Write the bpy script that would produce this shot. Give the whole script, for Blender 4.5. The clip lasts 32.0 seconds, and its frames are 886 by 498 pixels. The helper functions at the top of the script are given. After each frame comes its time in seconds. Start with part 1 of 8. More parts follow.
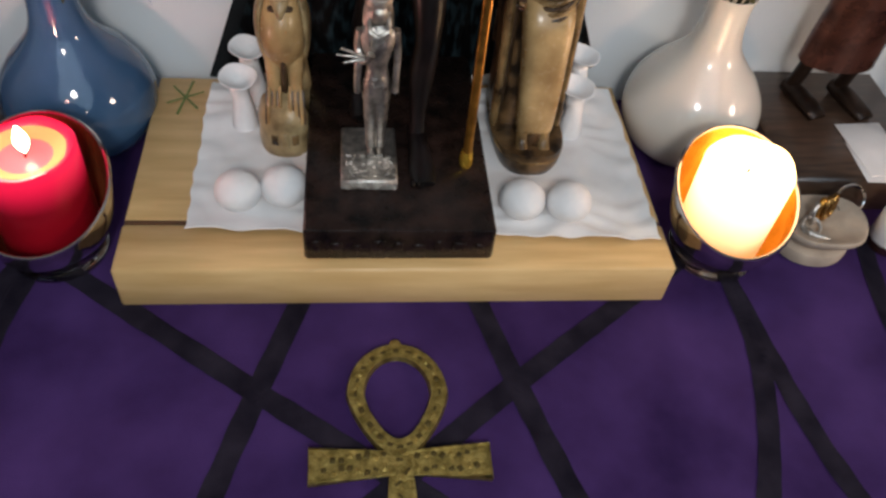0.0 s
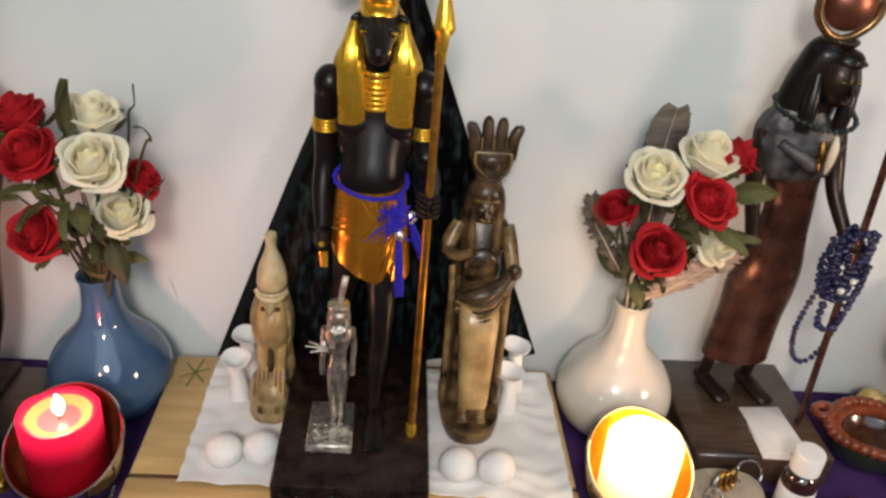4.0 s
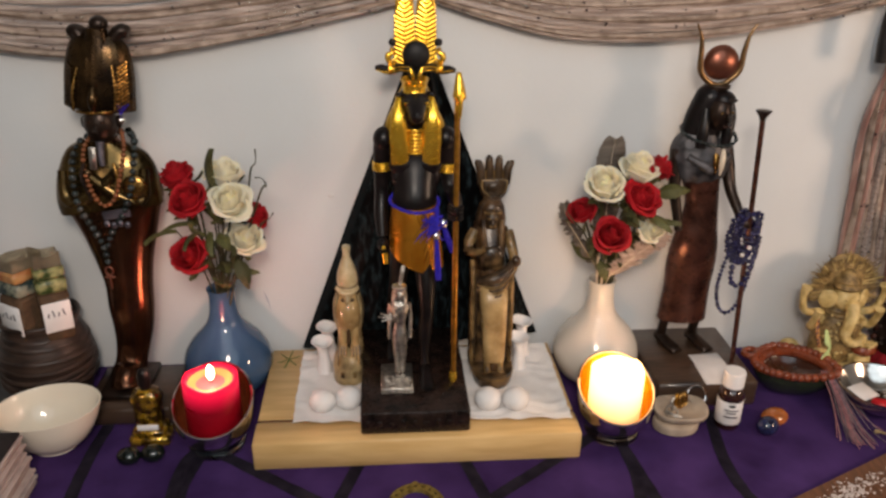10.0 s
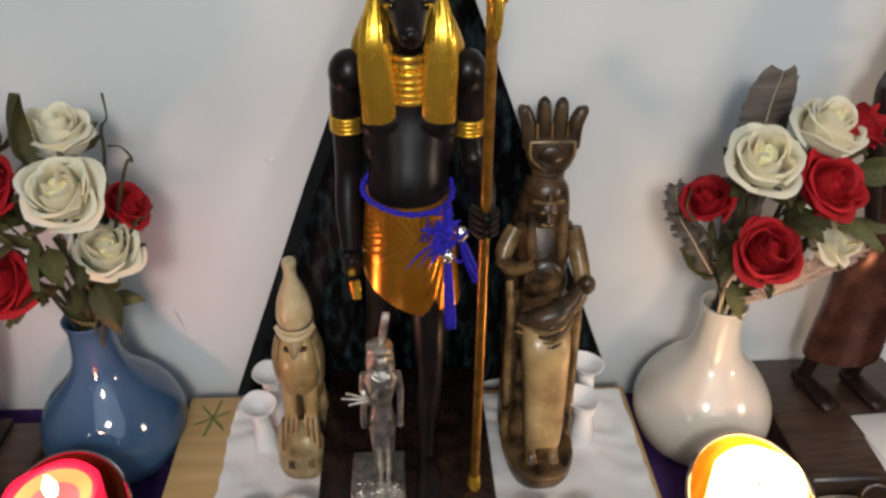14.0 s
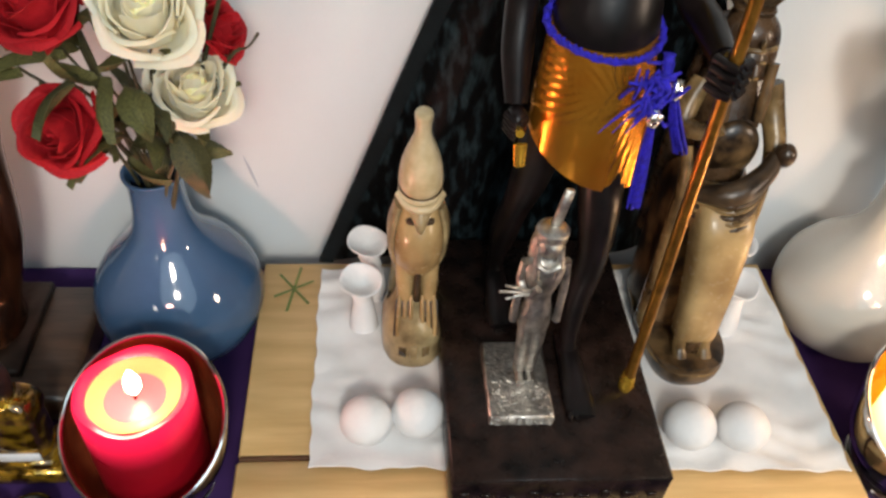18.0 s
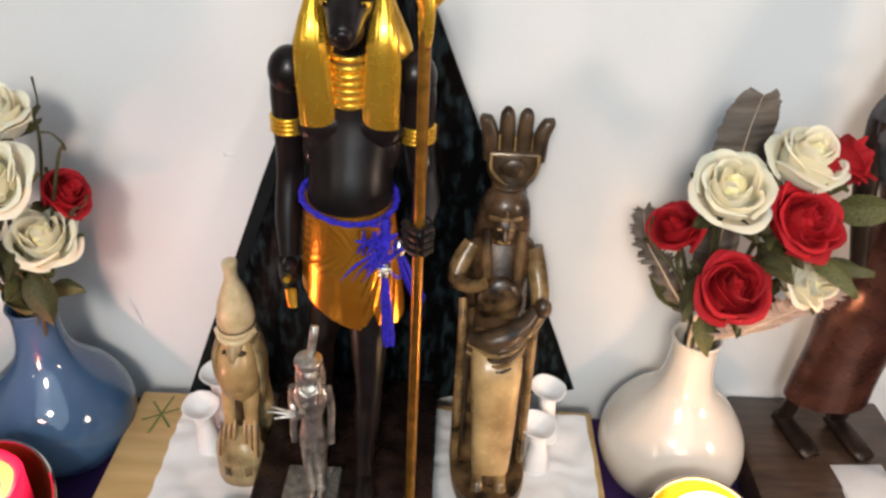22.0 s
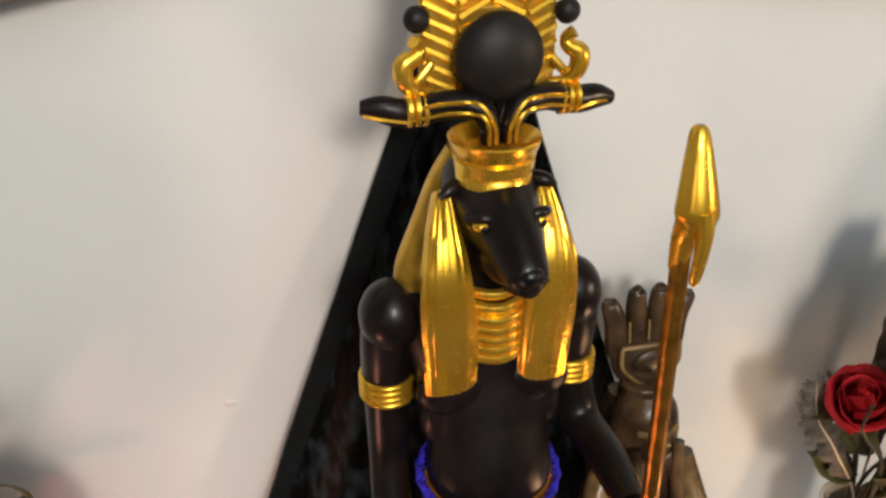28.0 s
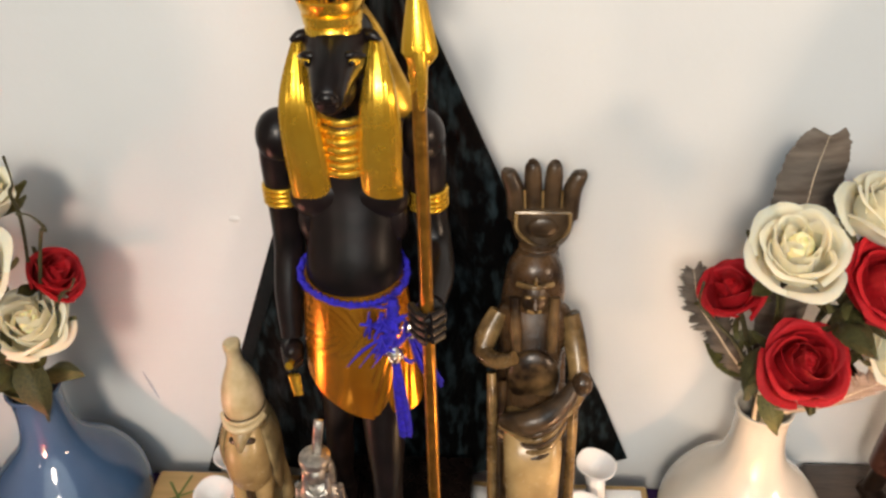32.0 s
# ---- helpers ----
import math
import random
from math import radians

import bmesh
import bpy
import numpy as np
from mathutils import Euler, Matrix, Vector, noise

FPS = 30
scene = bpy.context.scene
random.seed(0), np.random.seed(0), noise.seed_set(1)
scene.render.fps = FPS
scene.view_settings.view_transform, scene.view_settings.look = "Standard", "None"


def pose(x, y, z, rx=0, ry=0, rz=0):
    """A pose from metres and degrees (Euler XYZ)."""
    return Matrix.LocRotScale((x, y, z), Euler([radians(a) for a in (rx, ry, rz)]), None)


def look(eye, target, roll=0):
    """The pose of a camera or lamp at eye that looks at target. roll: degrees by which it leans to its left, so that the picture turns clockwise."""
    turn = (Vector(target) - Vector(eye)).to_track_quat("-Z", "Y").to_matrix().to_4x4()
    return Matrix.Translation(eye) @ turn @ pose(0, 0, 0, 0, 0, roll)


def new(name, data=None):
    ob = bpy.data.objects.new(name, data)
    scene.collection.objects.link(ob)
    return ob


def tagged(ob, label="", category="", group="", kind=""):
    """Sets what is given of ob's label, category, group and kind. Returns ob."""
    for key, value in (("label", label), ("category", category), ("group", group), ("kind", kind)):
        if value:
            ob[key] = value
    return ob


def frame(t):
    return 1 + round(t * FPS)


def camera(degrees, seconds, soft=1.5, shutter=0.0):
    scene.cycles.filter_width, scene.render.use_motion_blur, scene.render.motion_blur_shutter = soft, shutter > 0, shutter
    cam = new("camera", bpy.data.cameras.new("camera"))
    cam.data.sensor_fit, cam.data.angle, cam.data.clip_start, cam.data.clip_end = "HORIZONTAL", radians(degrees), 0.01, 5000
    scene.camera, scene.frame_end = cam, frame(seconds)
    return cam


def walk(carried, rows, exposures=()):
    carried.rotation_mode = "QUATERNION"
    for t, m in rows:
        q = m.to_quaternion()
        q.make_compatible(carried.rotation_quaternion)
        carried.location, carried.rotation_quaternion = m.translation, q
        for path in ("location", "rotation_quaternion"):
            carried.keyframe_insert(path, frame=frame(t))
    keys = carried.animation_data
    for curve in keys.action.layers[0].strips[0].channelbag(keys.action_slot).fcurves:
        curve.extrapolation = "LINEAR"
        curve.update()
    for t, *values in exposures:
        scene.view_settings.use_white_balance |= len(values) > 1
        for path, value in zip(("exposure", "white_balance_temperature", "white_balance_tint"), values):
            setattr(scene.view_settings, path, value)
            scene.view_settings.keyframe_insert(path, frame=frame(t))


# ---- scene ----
cam = camera(57.6, 32.0, soft=2.7)
PATH = [
    (0, (-0.039, -0.366, 1.224), (0.192, 0.955, -0.259), 7.3),
    (0.5, (-0.043, -0.355, 1.232), (0.245, 1.025, -0.186), 7.7),
    (1, (-0.036, -0.352, 1.242), (0.268, 1.093, -0.107), 7.0),
    (1.5, (-0.03, -0.367, 1.255), (0.248, 1.154, -0.014), 6.1),
    (2, (-0.028, -0.388, 1.265), (0.225, 1.18, 0.051), 6.0),
    (2.5, (-0.023, -0.41, 1.286), (0.205, 1.212, 0.138), 6.0),
    (3, (-0.019, -0.426, 1.304), (0.204, 1.254, 0.243), 5.6),
    (3.5, (-0.013, -0.441, 1.317), (0.202, 1.273, 0.309), 5.3),
    (4, (0.019, -0.477, 1.329), (0.15, 1.261, 0.347), 5.1),
    (4.5, (0.012, -0.505, 1.345), (0.06, 1.227, 0.346), 4.0),
    (6.5, (-0.064, -0.717, 1.378), (0.109, 1.09, 0.537), 1.2),
    (7, (-0.078, -0.767, 1.384), (0.121, 1.044, 0.557), 1.2),
    (7.5, (-0.07, -0.834, 1.402), (0.09, 0.992, 0.602), 2.0),
    (8, (-0.056, -0.912, 1.407), (0.077, 0.916, 0.606), 2.6),
    (8.5, (-0.033, -0.931, 1.414), (0.088, 0.907, 0.636), 2.0),
    (9, (-0.032, -0.916, 1.396), (0.09, 0.93, 0.637), 1.9),
    (9.5, (-0.035, -0.855, 1.396), (0.09, 0.975, 0.597), 1.2),
    (10, (-0.038, -0.796, 1.395), (0.108, 1.027, 0.584), 0.7),
    (10.5, (-0.045, -0.73, 1.385), (0.085, 1.092, 0.571), 0.5),
    (11, (-0.062, -0.651, 1.376), (0.075, 1.171, 0.563), 0.0),
    (11.5, (-0.086, -0.617, 1.369), (0.09, 1.192, 0.535), -0.2),
    (12, (-0.08, -0.592, 1.355), (0.122, 1.192, 0.473), -0.4),
    (12.5, (-0.058, -0.527, 1.353), (0.103, 1.243, 0.437), -0.6),
    (13, (-0.041, -0.455, 1.33), (0.096, 1.264, 0.317), 0.7),
    (13.5, (-0.02, -0.397, 1.314), (0.101, 1.301, 0.265), 0.4),
    (15.5, (0.016, -0.225, 1.244), (0.021, 1.266, -0.09), 3.0),
    (16, (0.016, -0.212, 1.23), (-0.023, 1.147, -0.237), 1.7),
    (16.5, (-0.007, -0.201, 1.235), (0.019, 1.148, -0.241), 1.1),
    (17, (-0.05, -0.213, 1.234), (0.031, 1.143, -0.233), 2.3),
    (17.5, (-0.086, -0.217, 1.237), (0.018, 1.152, -0.218), 4.0),
    (18, (-0.115, -0.227, 1.244), (0.057, 1.193, -0.154), 5.0),
    (18.5, (-0.126, -0.242, 1.254), (0.108, 1.216, -0.095), 3.2),
    (19, (-0.098, -0.265, 1.259), (0.197, 1.237, -0.029), 3.2),
    (19.5, (-0.035, -0.287, 1.274), (0.131, 1.259, 0.016), 2.9),
    (20, (0.032, -0.296, 1.277), (0.051, 1.254, 0.013), 2.0),
    (20.5, (0.083, -0.304, 1.274), (0.028, 1.226, -0.013), 0.3),
    (21, (0.104, -0.31, 1.275), (0.052, 1.264, 0.042), -0.2),
    (21.5, (0.095, -0.31, 1.285), (0.082, 1.304, 0.105), 0.8),
    (22, (0.062, -0.309, 1.297), (0.059, 1.37, 0.21), 2.7),
    (22.5, (0.012, -0.267, 1.31), (0.073, 1.406, 0.216), 2.1),
    (23, (-0.026, -0.244, 1.314), (0.093, 1.434, 0.232), 1.7),
    (23.5, (-0.045, -0.223, 1.32), (0.107, 1.461, 0.252), 1.7),
    (24, (-0.063, -0.195, 1.315), (0.138, 1.488, 0.254), 2.3),
    (24.5, (-0.083, -0.17, 1.312), (0.196, 1.501, 0.25), 2.4),
    (26.5, (-0.11, -0.114, 1.283), (0.4, 1.502, 0.22), 4.4),
    (27, (-0.102, -0.112, 1.282), (0.391, 1.518, 0.232), 3.7),
    (27.5, (-0.086, -0.109, 1.289), (0.365, 1.567, 0.295), 1.7),
    (28, (-0.082, -0.112, 1.297), (0.351, 1.588, 0.335), -0.2),
    (28.5, (-0.068, -0.129, 1.297), (0.31, 1.577, 0.323), -0.6),
    (29, (-0.036, -0.152, 1.304), (0.218, 1.579, 0.334), -0.1),
    (29.5, (-0.007, -0.167, 1.302), (0.103, 1.575, 0.324), 0.5),
    (30, (0.017, -0.178, 1.302), (0.019, 1.564, 0.32), 0.5),
    (30.5, (0.041, -0.194, 1.3), (-0.052, 1.544, 0.315), -0.4),
    (31, (0.06, -0.213, 1.297), (-0.062, 1.519, 0.304), -0.6),
    (31.5, (0.077, -0.228, 1.298), (-0.074, 1.487, 0.28), -1.3),
    (32, (0.085, -0.239, 1.292), (-0.069, 1.458, 0.244), -2.1),
]
EXPOSURES = [(0, 0.56, 6210, 10), (1, 0.58, 6260, 10), (2, 0.63, 6260, 10), (3, 0.47, 6510, 10), (4, 0.88, 6960, 10), (7, 0.63, 7800, 16), (9, 0.47, 7800, 18), (11, 0.71, 7050, 14), (12, 0.69, 6700, 10), (13, 0.45, 6560, 10), (16, 1.22, 6860, 10), (17, 1.22, 6760, 10), (18, 1.1, 6710, 8), (20, 0.85, 6800, 12), (21, 0.8, 6950, 12), (22, 1.23, 6810, 12), (23, 1.27, 6800, 10), (24, 1.1, 6900, 10), (27, 1.08, 7050, 10), (28, 0.92, 7500, 12), (29, 0.9, 7600, 14), (30, 0.91, 7600, 14), (31, 0.99, 7700, 14), (32, 1.2, 7600, 13)]
walk(cam, [(t, look(eye, target, roll)) for t, eye, target, roll in PATH], EXPOSURES)
# world, candle lights, lamps added out of view, exposure
world = bpy.data.worlds.new("room_dusk")
scene.world = world
world.use_nodes = True
world.node_tree.nodes["Background"].inputs[0].default_value = (0.5, 0.62, 0.8, 1)
world.node_tree.nodes["Background"].inputs[1].default_value = 0.05


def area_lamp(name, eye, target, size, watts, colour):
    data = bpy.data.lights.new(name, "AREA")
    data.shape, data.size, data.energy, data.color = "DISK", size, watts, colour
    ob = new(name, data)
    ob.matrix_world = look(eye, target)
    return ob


def point_lamp(name, place, radius, watts, colour):
    data = bpy.data.lights.new(name, "POINT")
    data.shadow_soft_size, data.energy, data.color = radius, watts, colour
    ob = new(name, data)
    ob.location = place
    return ob


T = 0.75  # height of the table
area_lamp("lamp_left", (-0.80, -1.15, T + 0.60), (0.1, 0.2, T + 0.30), 0.12, 0.35, (1.0, 0.92, 0.84))
area_lamp("lamp_right", (1.20, -0.55, T + 0.50), (0.3, 0.2, T + 0.30), 0.20, 3.1, (1.0, 0.78, 0.62))
# unseen lamp added in front to brighten the wall's middle and the statues
area_lamp("front_fill_lamp", (-0.04, -1.02, 1.70), (0, 0.25, T + 0.32), 0.22, 4.9, (1.0, 0.94, 0.87))
# wide unseen blue disc added to fill the shadows
area_lamp("cool_fill_lamp", (0.15, -1.35, 2.1), (0, 0.25, T + 0.3), 1.8, 8.8, (0.62, 0.83, 1.0))
point_lamp("red_candle_light", (-0.2525, 0.05, T + 0.116), 0.010, 0.25, (1.0, 0.50, 0.40))
point_lamp("white_candle_light", (0.2535, 0.05, T + 0.112), 0.010, 0.16, (1.0, 0.62, 0.42))


# ---- materials ----
def M(name, col, rough=0.5, metal=0.0, var=0.15, vs=30.0, bump=0.1, bs=150.0, col2=None, emit=None, strength=0.0, spec=0.5, coat=0.0, trans=0.0, sub=0.0, alpha=1.0, per=0.0, ior=1.45, sheen=0.0, stretch=(1, 1, 1), lo=0.32, hi=0.68):
    m = bpy.data.materials.new(name)
    m.use_nodes = True
    nt = m.node_tree
    p = nt.nodes["Principled BSDF"]
    L = nt.links.new
    co = nt.nodes.new("ShaderNodeTexCoord")
    mp = nt.nodes.new("ShaderNodeMapping")
    mp.inputs["Scale"].default_value = stretch
    L(co.outputs["Object"], mp.inputs[0])
    n1 = nt.nodes.new("ShaderNodeTexNoise")
    n1.inputs["Scale"].default_value, n1.inputs["Detail"].default_value = vs, 6
    L(mp.outputs[0], n1.inputs[0])
    n2 = nt.nodes.new("ShaderNodeTexNoise")
    n2.inputs["Scale"].default_value, n2.inputs["Detail"].default_value = bs, 4
    L(mp.outputs[0], n2.inputs[0])
    ramp = nt.nodes.new("ShaderNodeValToRGB")
    a = [max(0, c * (1 - var)) for c in col]
    b = list(col2) if col2 else [min(1, c * (1 + var)) for c in col]
    ramp.color_ramp.elements[0].position, ramp.color_ramp.elements[1].position = lo, hi
    ramp.color_ramp.elements[0].color, ramp.color_ramp.elements[1].color = (*a, 1), (*b, 1)
    L(n1.outputs[0], ramp.inputs[0])
    out = ramp.outputs[0]
    if per:
        info = nt.nodes.new("ShaderNodeObjectInfo")
        hsv = nt.nodes.new("ShaderNodeHueSaturation")
        rng = nt.nodes.new("ShaderNodeMapRange")
        rng.inputs[3].default_value, rng.inputs[4].default_value = 1 - per, 1 + per
        L(info.outputs["Random"], rng.inputs[0])
        L(rng.outputs[0], hsv.inputs["Value"])
        L(out, hsv.inputs["Color"])
        out = hsv.outputs[0]
    L(out, p.inputs["Base Color"])
    rr = nt.nodes.new("ShaderNodeMapRange")
    rr.inputs[3].default_value, rr.inputs[4].default_value = rough * 0.8, min(1, rough * 1.2)
    L(n2.outputs[0], rr.inputs[0])
    L(rr.outputs[0], p.inputs["Roughness"])
    if bump:
        bp = nt.nodes.new("ShaderNodeBump")
        bp.inputs["Strength"].default_value, bp.inputs["Distance"].default_value = bump, 0.002
        L(n2.outputs[0], bp.inputs["Height"])
        L(bp.outputs[0], p.inputs["Normal"])
    p.inputs["Metallic"].default_value = metal
    p.inputs["Specular IOR Level"].default_value = spec
    p.inputs["Coat Weight"].default_value = coat
    p.inputs["Coat Roughness"].default_value = 0.08
    p.inputs["Transmission Weight"].default_value = trans
    p.inputs["IOR"].default_value = ior
    p.inputs["Subsurface Weight"].default_value = sub
    p.inputs["Subsurface Radius"].default_value = (0.01, 0.006, 0.004)
    p.inputs["Subsurface Scale"].default_value = 0.8
    p.inputs["Alpha"].default_value = alpha
    p.inputs["Sheen Weight"].default_value = sheen
    if emit:
        p.inputs["Emission Color"].default_value = (*emit, 1)
        p.inputs["Emission Strength"].default_value = strength
    return m


wall_paint = M("wall_paint", (0.66, 0.67, 0.67), 0.75, var=0.045, vs=4, bump=0.12, bs=130)
room_paint = M("room_paint", (0.55, 0.53, 0.5), 0.8, var=0.05, vs=3)
floor_wood = M("floor_wood", (0.22, 0.14, 0.08), 0.5, vs=12, stretch=(1, 8, 1))
purple = M("purple_cotton", (0.036, 0.014, 0.080), 0.9, var=0.3, vs=11, bump=0.35, bs=900, col2=(0.070, 0.032, 0.138), spec=0.12)
band_dye = M("dark_dye", (0.013, 0.010, 0.020), 0.9, var=0.4, vs=40, bump=0.35, bs=900, col2=(0.024, 0.019, 0.030), spec=0.1)
dark_table = M("dark_table_wood", (0.018, 0.013, 0.011), 0.4, var=0.4, vs=25, stretch=(1, 6, 1))
slab_wood = M("dark_slab_wood", (0.060, 0.034, 0.022), 0.32, var=0.4, vs=22, bump=0.15, bs=90, stretch=(1, 7, 1), coat=0.2)
pine = M("pine_wood", (0.64, 0.395, 0.157), 0.45, var=0.08, vs=12, bump=0.10, bs=60, stretch=(1, 9, 6), col2=(0.74, 0.49, 0.22))
pine_dark = M("pine_groove", (0.10, 0.045, 0.02), 0.7)
green_ink = M("green_ink", (0.13, 0.17, 0.045), 0.7, var=0.3, vs=200)
page_paper = M("book_pages", (0.42, 0.36, 0.34), 0.85, var=0.25, vs=30, bump=0.3, bs=700, stretch=(1, 1, 12))
linen = M("white_linen", (0.80, 0.77, 0.75), 0.9, var=0.05, vs=40, bump=0.35, bs=1200, sheen=0.2)
clay = M("white_clay", (0.74, 0.72, 0.71), 0.75, var=0.04, vs=60, bump=0.25, bs=260)
# teal col2 blotches paint the sheen of the crushed black pile
velvet = M("black_velvet", (0.0018, 0.0022, 0.0027), 0.45, var=0.8, vs=95, bump=1.0, bs=90, col2=(0.022, 0.037, 0.043), sheen=0.03, spec=0.12, stretch=(1.6, 1, 0.6), lo=0.48, hi=0.74)
velvet_hem = M("velvet_hem", (0.004, 0.006, 0.007), 0.6, var=0.3, vs=40, bump=0.3, bs=300, sheen=0.03, spec=0.12)
black_resin = M("black_resin", (0.006, 0.005, 0.005), 0.31, var=0.4, vs=60, bump=0.04, bs=200, col2=(0.013, 0.008, 0.008), spec=0.32)
black_matte = M("matte_black_paint", (0.010, 0.009, 0.009), 0.5, var=0.3, vs=80, bump=0.05, bs=200, spec=0.3)
black_plinth = M("black_plinth_resin", (0.010, 0.007, 0.006), 0.28, var=0.6, vs=60, bump=0.15, bs=160, col2=(0.026, 0.014, 0.011), spec=0.28)
gold = M("gold_paint", (0.88, 0.48, 0.042), 0.26, 0.82, var=0.08, vs=40, bump=0.006, bs=200, col2=(0.95, 0.57, 0.075))
# darker copy of gold: shade put into the wig and plume backing colour
gold_wig = M("shaded_gold_paint", (0.62, 0.34, 0.045), 0.30, 0.75, var=0.25, vs=90, bump=0.02, bs=200, col2=(0.78, 0.46, 0.07))
# same gold, tinted copper to paint in the red candle's reflection
gold_kilt = M("candle_tinted_gold", (0.78, 0.27, 0.026), 0.24, 0.85, var=0.05, vs=40, bump=0.006, bs=200, col2=(0.86, 0.37, 0.045))
gold_dark = M("antique_gold", (0.42, 0.20, 0.035), 0.32, 0.9, var=0.35, vs=120, bump=0.2, bs=350)
blue_cord = M("blue_cord", (0.020, 0.012, 0.42), 0.7, var=0.4, vs=300, bump=0.6, bs=900)
chrome = M("bright_metal", (0.85, 0.80, 0.76), 0.12, 1.0, var=0.1, bump=0.0)
bone = M("bone_resin", (0.26, 0.17, 0.075), 0.35, var=0.45, vs=75, bump=0.2, bs=260, col2=(0.44, 0.32, 0.16))
bone_pale = M("pale_bone_resin", (0.50, 0.36, 0.18), 0.30, var=0.15, vs=60, bump=0.12, bs=260, col2=(0.70, 0.56, 0.36))
bone_tan = M("tan_resin", (0.050, 0.027, 0.012), 0.26, var=0.5, vs=45, bump=0.10, bs=220, col2=(0.27, 0.165, 0.068), lo=0.36, hi=0.60)
bone_robe = M("smooth_tan_resin", (0.30, 0.175, 0.070), 0.26, var=0.3, vs=30, bump=0.06, bs=220, col2=(0.52, 0.345, 0.155))
bone_dark = M("dark_stained_resin", (0.024, 0.013, 0.008), 0.32, var=0.6, vs=70, bump=0.2, bs=220, col2=(0.080, 0.047, 0.024))
bone_mix = M("stained_resin", (0.024, 0.013, 0.008), 0.28, var=0.5, vs=48, bump=0.15, bs=220, col2=(0.105, 0.056, 0.026))
bone_base = M("worn_resin_base", (0.024, 0.013, 0.007), 0.30, var=0.5, vs=60, bump=0.12, bs=220, col2=(0.155, 0.088, 0.037), lo=0.40, hi=0.66)
pewter = M("pewter", (0.50, 0.47, 0.43), 0.36, 1.0, var=0.45, vs=140, bump=0.5, bs=420)
blue_glaze = M("blue_glaze", (0.042, 0.090, 0.172), 0.06, var=0.16, vs=18, bump=0.02, coat=0.3, spec=0.5)
white_glaze = M("white_glaze", (0.62, 0.57, 0.50), 0.06, var=0.05, vs=12, bump=0.02, coat=0.3, spec=0.5)
porcelain = M("white_porcelain", (0.78, 0.70, 0.58), 0.14, var=0.0, bump=0.0, coat=0.2)
bronze = M("polished_bronze", (0.060, 0.026, 0.015), 0.20, 0.9, var=0.4, vs=22, bump=0.05, bs=120, col2=(0.16, 0.066, 0.034))
bronze_dark = M("dark_bronze", (0.030, 0.018, 0.013), 0.33, 0.6, var=0.5, vs=50, bump=0.15, bs=220)
bronze_gold = M("gold_bronze", (0.30, 0.16, 0.045), 0.27, 0.95, var=0.4, vs=90, bump=0.25, bs=240)
red_bronze = M("red_bronze", (0.070, 0.026, 0.019), 0.28, 0.55, var=0.4, vs=40, bump=0.30, bs=90, col2=(0.135, 0.050, 0.034))
pewter_dark = M("blackened_pewter", (0.11, 0.10, 0.12), 0.42, 0.7, var=0.5, vs=70, bump=0.3, bs=220)
crown_bronze = M("crown_bronze", (0.034, 0.019, 0.010), 0.28, 0.85, var=0.5, vs=35, bump=0.12, bs=160, col2=(0.092, 0.051, 0.020))
cape_bronze = M("golden_cape_bronze", (0.044, 0.026, 0.012), 0.20, 0.9, var=0.5, vs=30, bump=0.15, bs=120, col2=(0.20, 0.125, 0.045))
shawl_grey = M("grey_shawl_patina", (0.030, 0.029, 0.033), 0.42, 0.35, var=0.5, vs=60, bump=0.4, bs=160, col2=(0.120, 0.112, 0.118))
copper = M("copper", (0.24, 0.085, 0.055), 0.34, 0.85, var=0.2, vs=40, bump=0.05)
red_petal = M("red_petal", (0.30, 0.003, 0.009), 0.7, var=0.45, vs=60, bump=0.15, bs=300, col2=(0.62, 0.014, 0.022), sheen=0.0, per=0.30, spec=0.25, sub=0.2)
white_petal = M("white_petal", (0.99, 0.86, 0.57), 0.65, var=0.03, vs=40, bump=0.08, bs=220, sheen=0.2, per=0.03, sub=0.6)
white_heart = M("white_rose_heart", (0.95, 0.83, 0.46), 0.65, var=0.04, vs=40, bump=0.08, bs=220, sub=0.6)
leaf_green = M("leaf_green", (0.042, 0.050, 0.015), 0.6, var=0.45, vs=45, bump=0.3, bs=160, col2=(0.125, 0.115, 0.034), per=0.4)
stem_green = M("stem_brown_green", (0.045, 0.042, 0.018), 0.65, var=0.4, vs=90)
feather_grey = M("feather_grey", (0.10, 0.078, 0.062), 0.8, var=0.4, vs=30, bump=0.3, bs=500, stretch=(1, 1, 6), col2=(0.16, 0.135, 0.115))
feather_pink = M("feather_pale", (0.36, 0.26, 0.215), 0.8, var=0.3, vs=60, bump=0.3, bs=400, stretch=(1, 1, 4), col2=(0.50, 0.38, 0.32))
quill = M("quill", (0.62, 0.52, 0.40), 0.5)
# emission of these waxes stands in for flame light shining through them
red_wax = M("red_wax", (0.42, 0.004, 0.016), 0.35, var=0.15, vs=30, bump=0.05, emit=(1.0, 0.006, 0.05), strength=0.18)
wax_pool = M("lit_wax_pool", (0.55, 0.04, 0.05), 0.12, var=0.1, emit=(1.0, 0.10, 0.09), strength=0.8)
pool_rim = M("flame_lit_wax_ring", (0.7, 0.12, 0.05), 0.25, var=0.1, emit=(1.0, 0.20, 0.06), strength=0.75)
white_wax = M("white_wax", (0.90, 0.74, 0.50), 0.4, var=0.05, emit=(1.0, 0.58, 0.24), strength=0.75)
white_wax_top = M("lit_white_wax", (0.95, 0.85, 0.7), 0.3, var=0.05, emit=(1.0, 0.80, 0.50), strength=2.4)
flame_glow = M("flame", (1, 0.8, 0.4), 0.5, bump=0, emit=(1.0, 0.78, 0.45), strength=14)
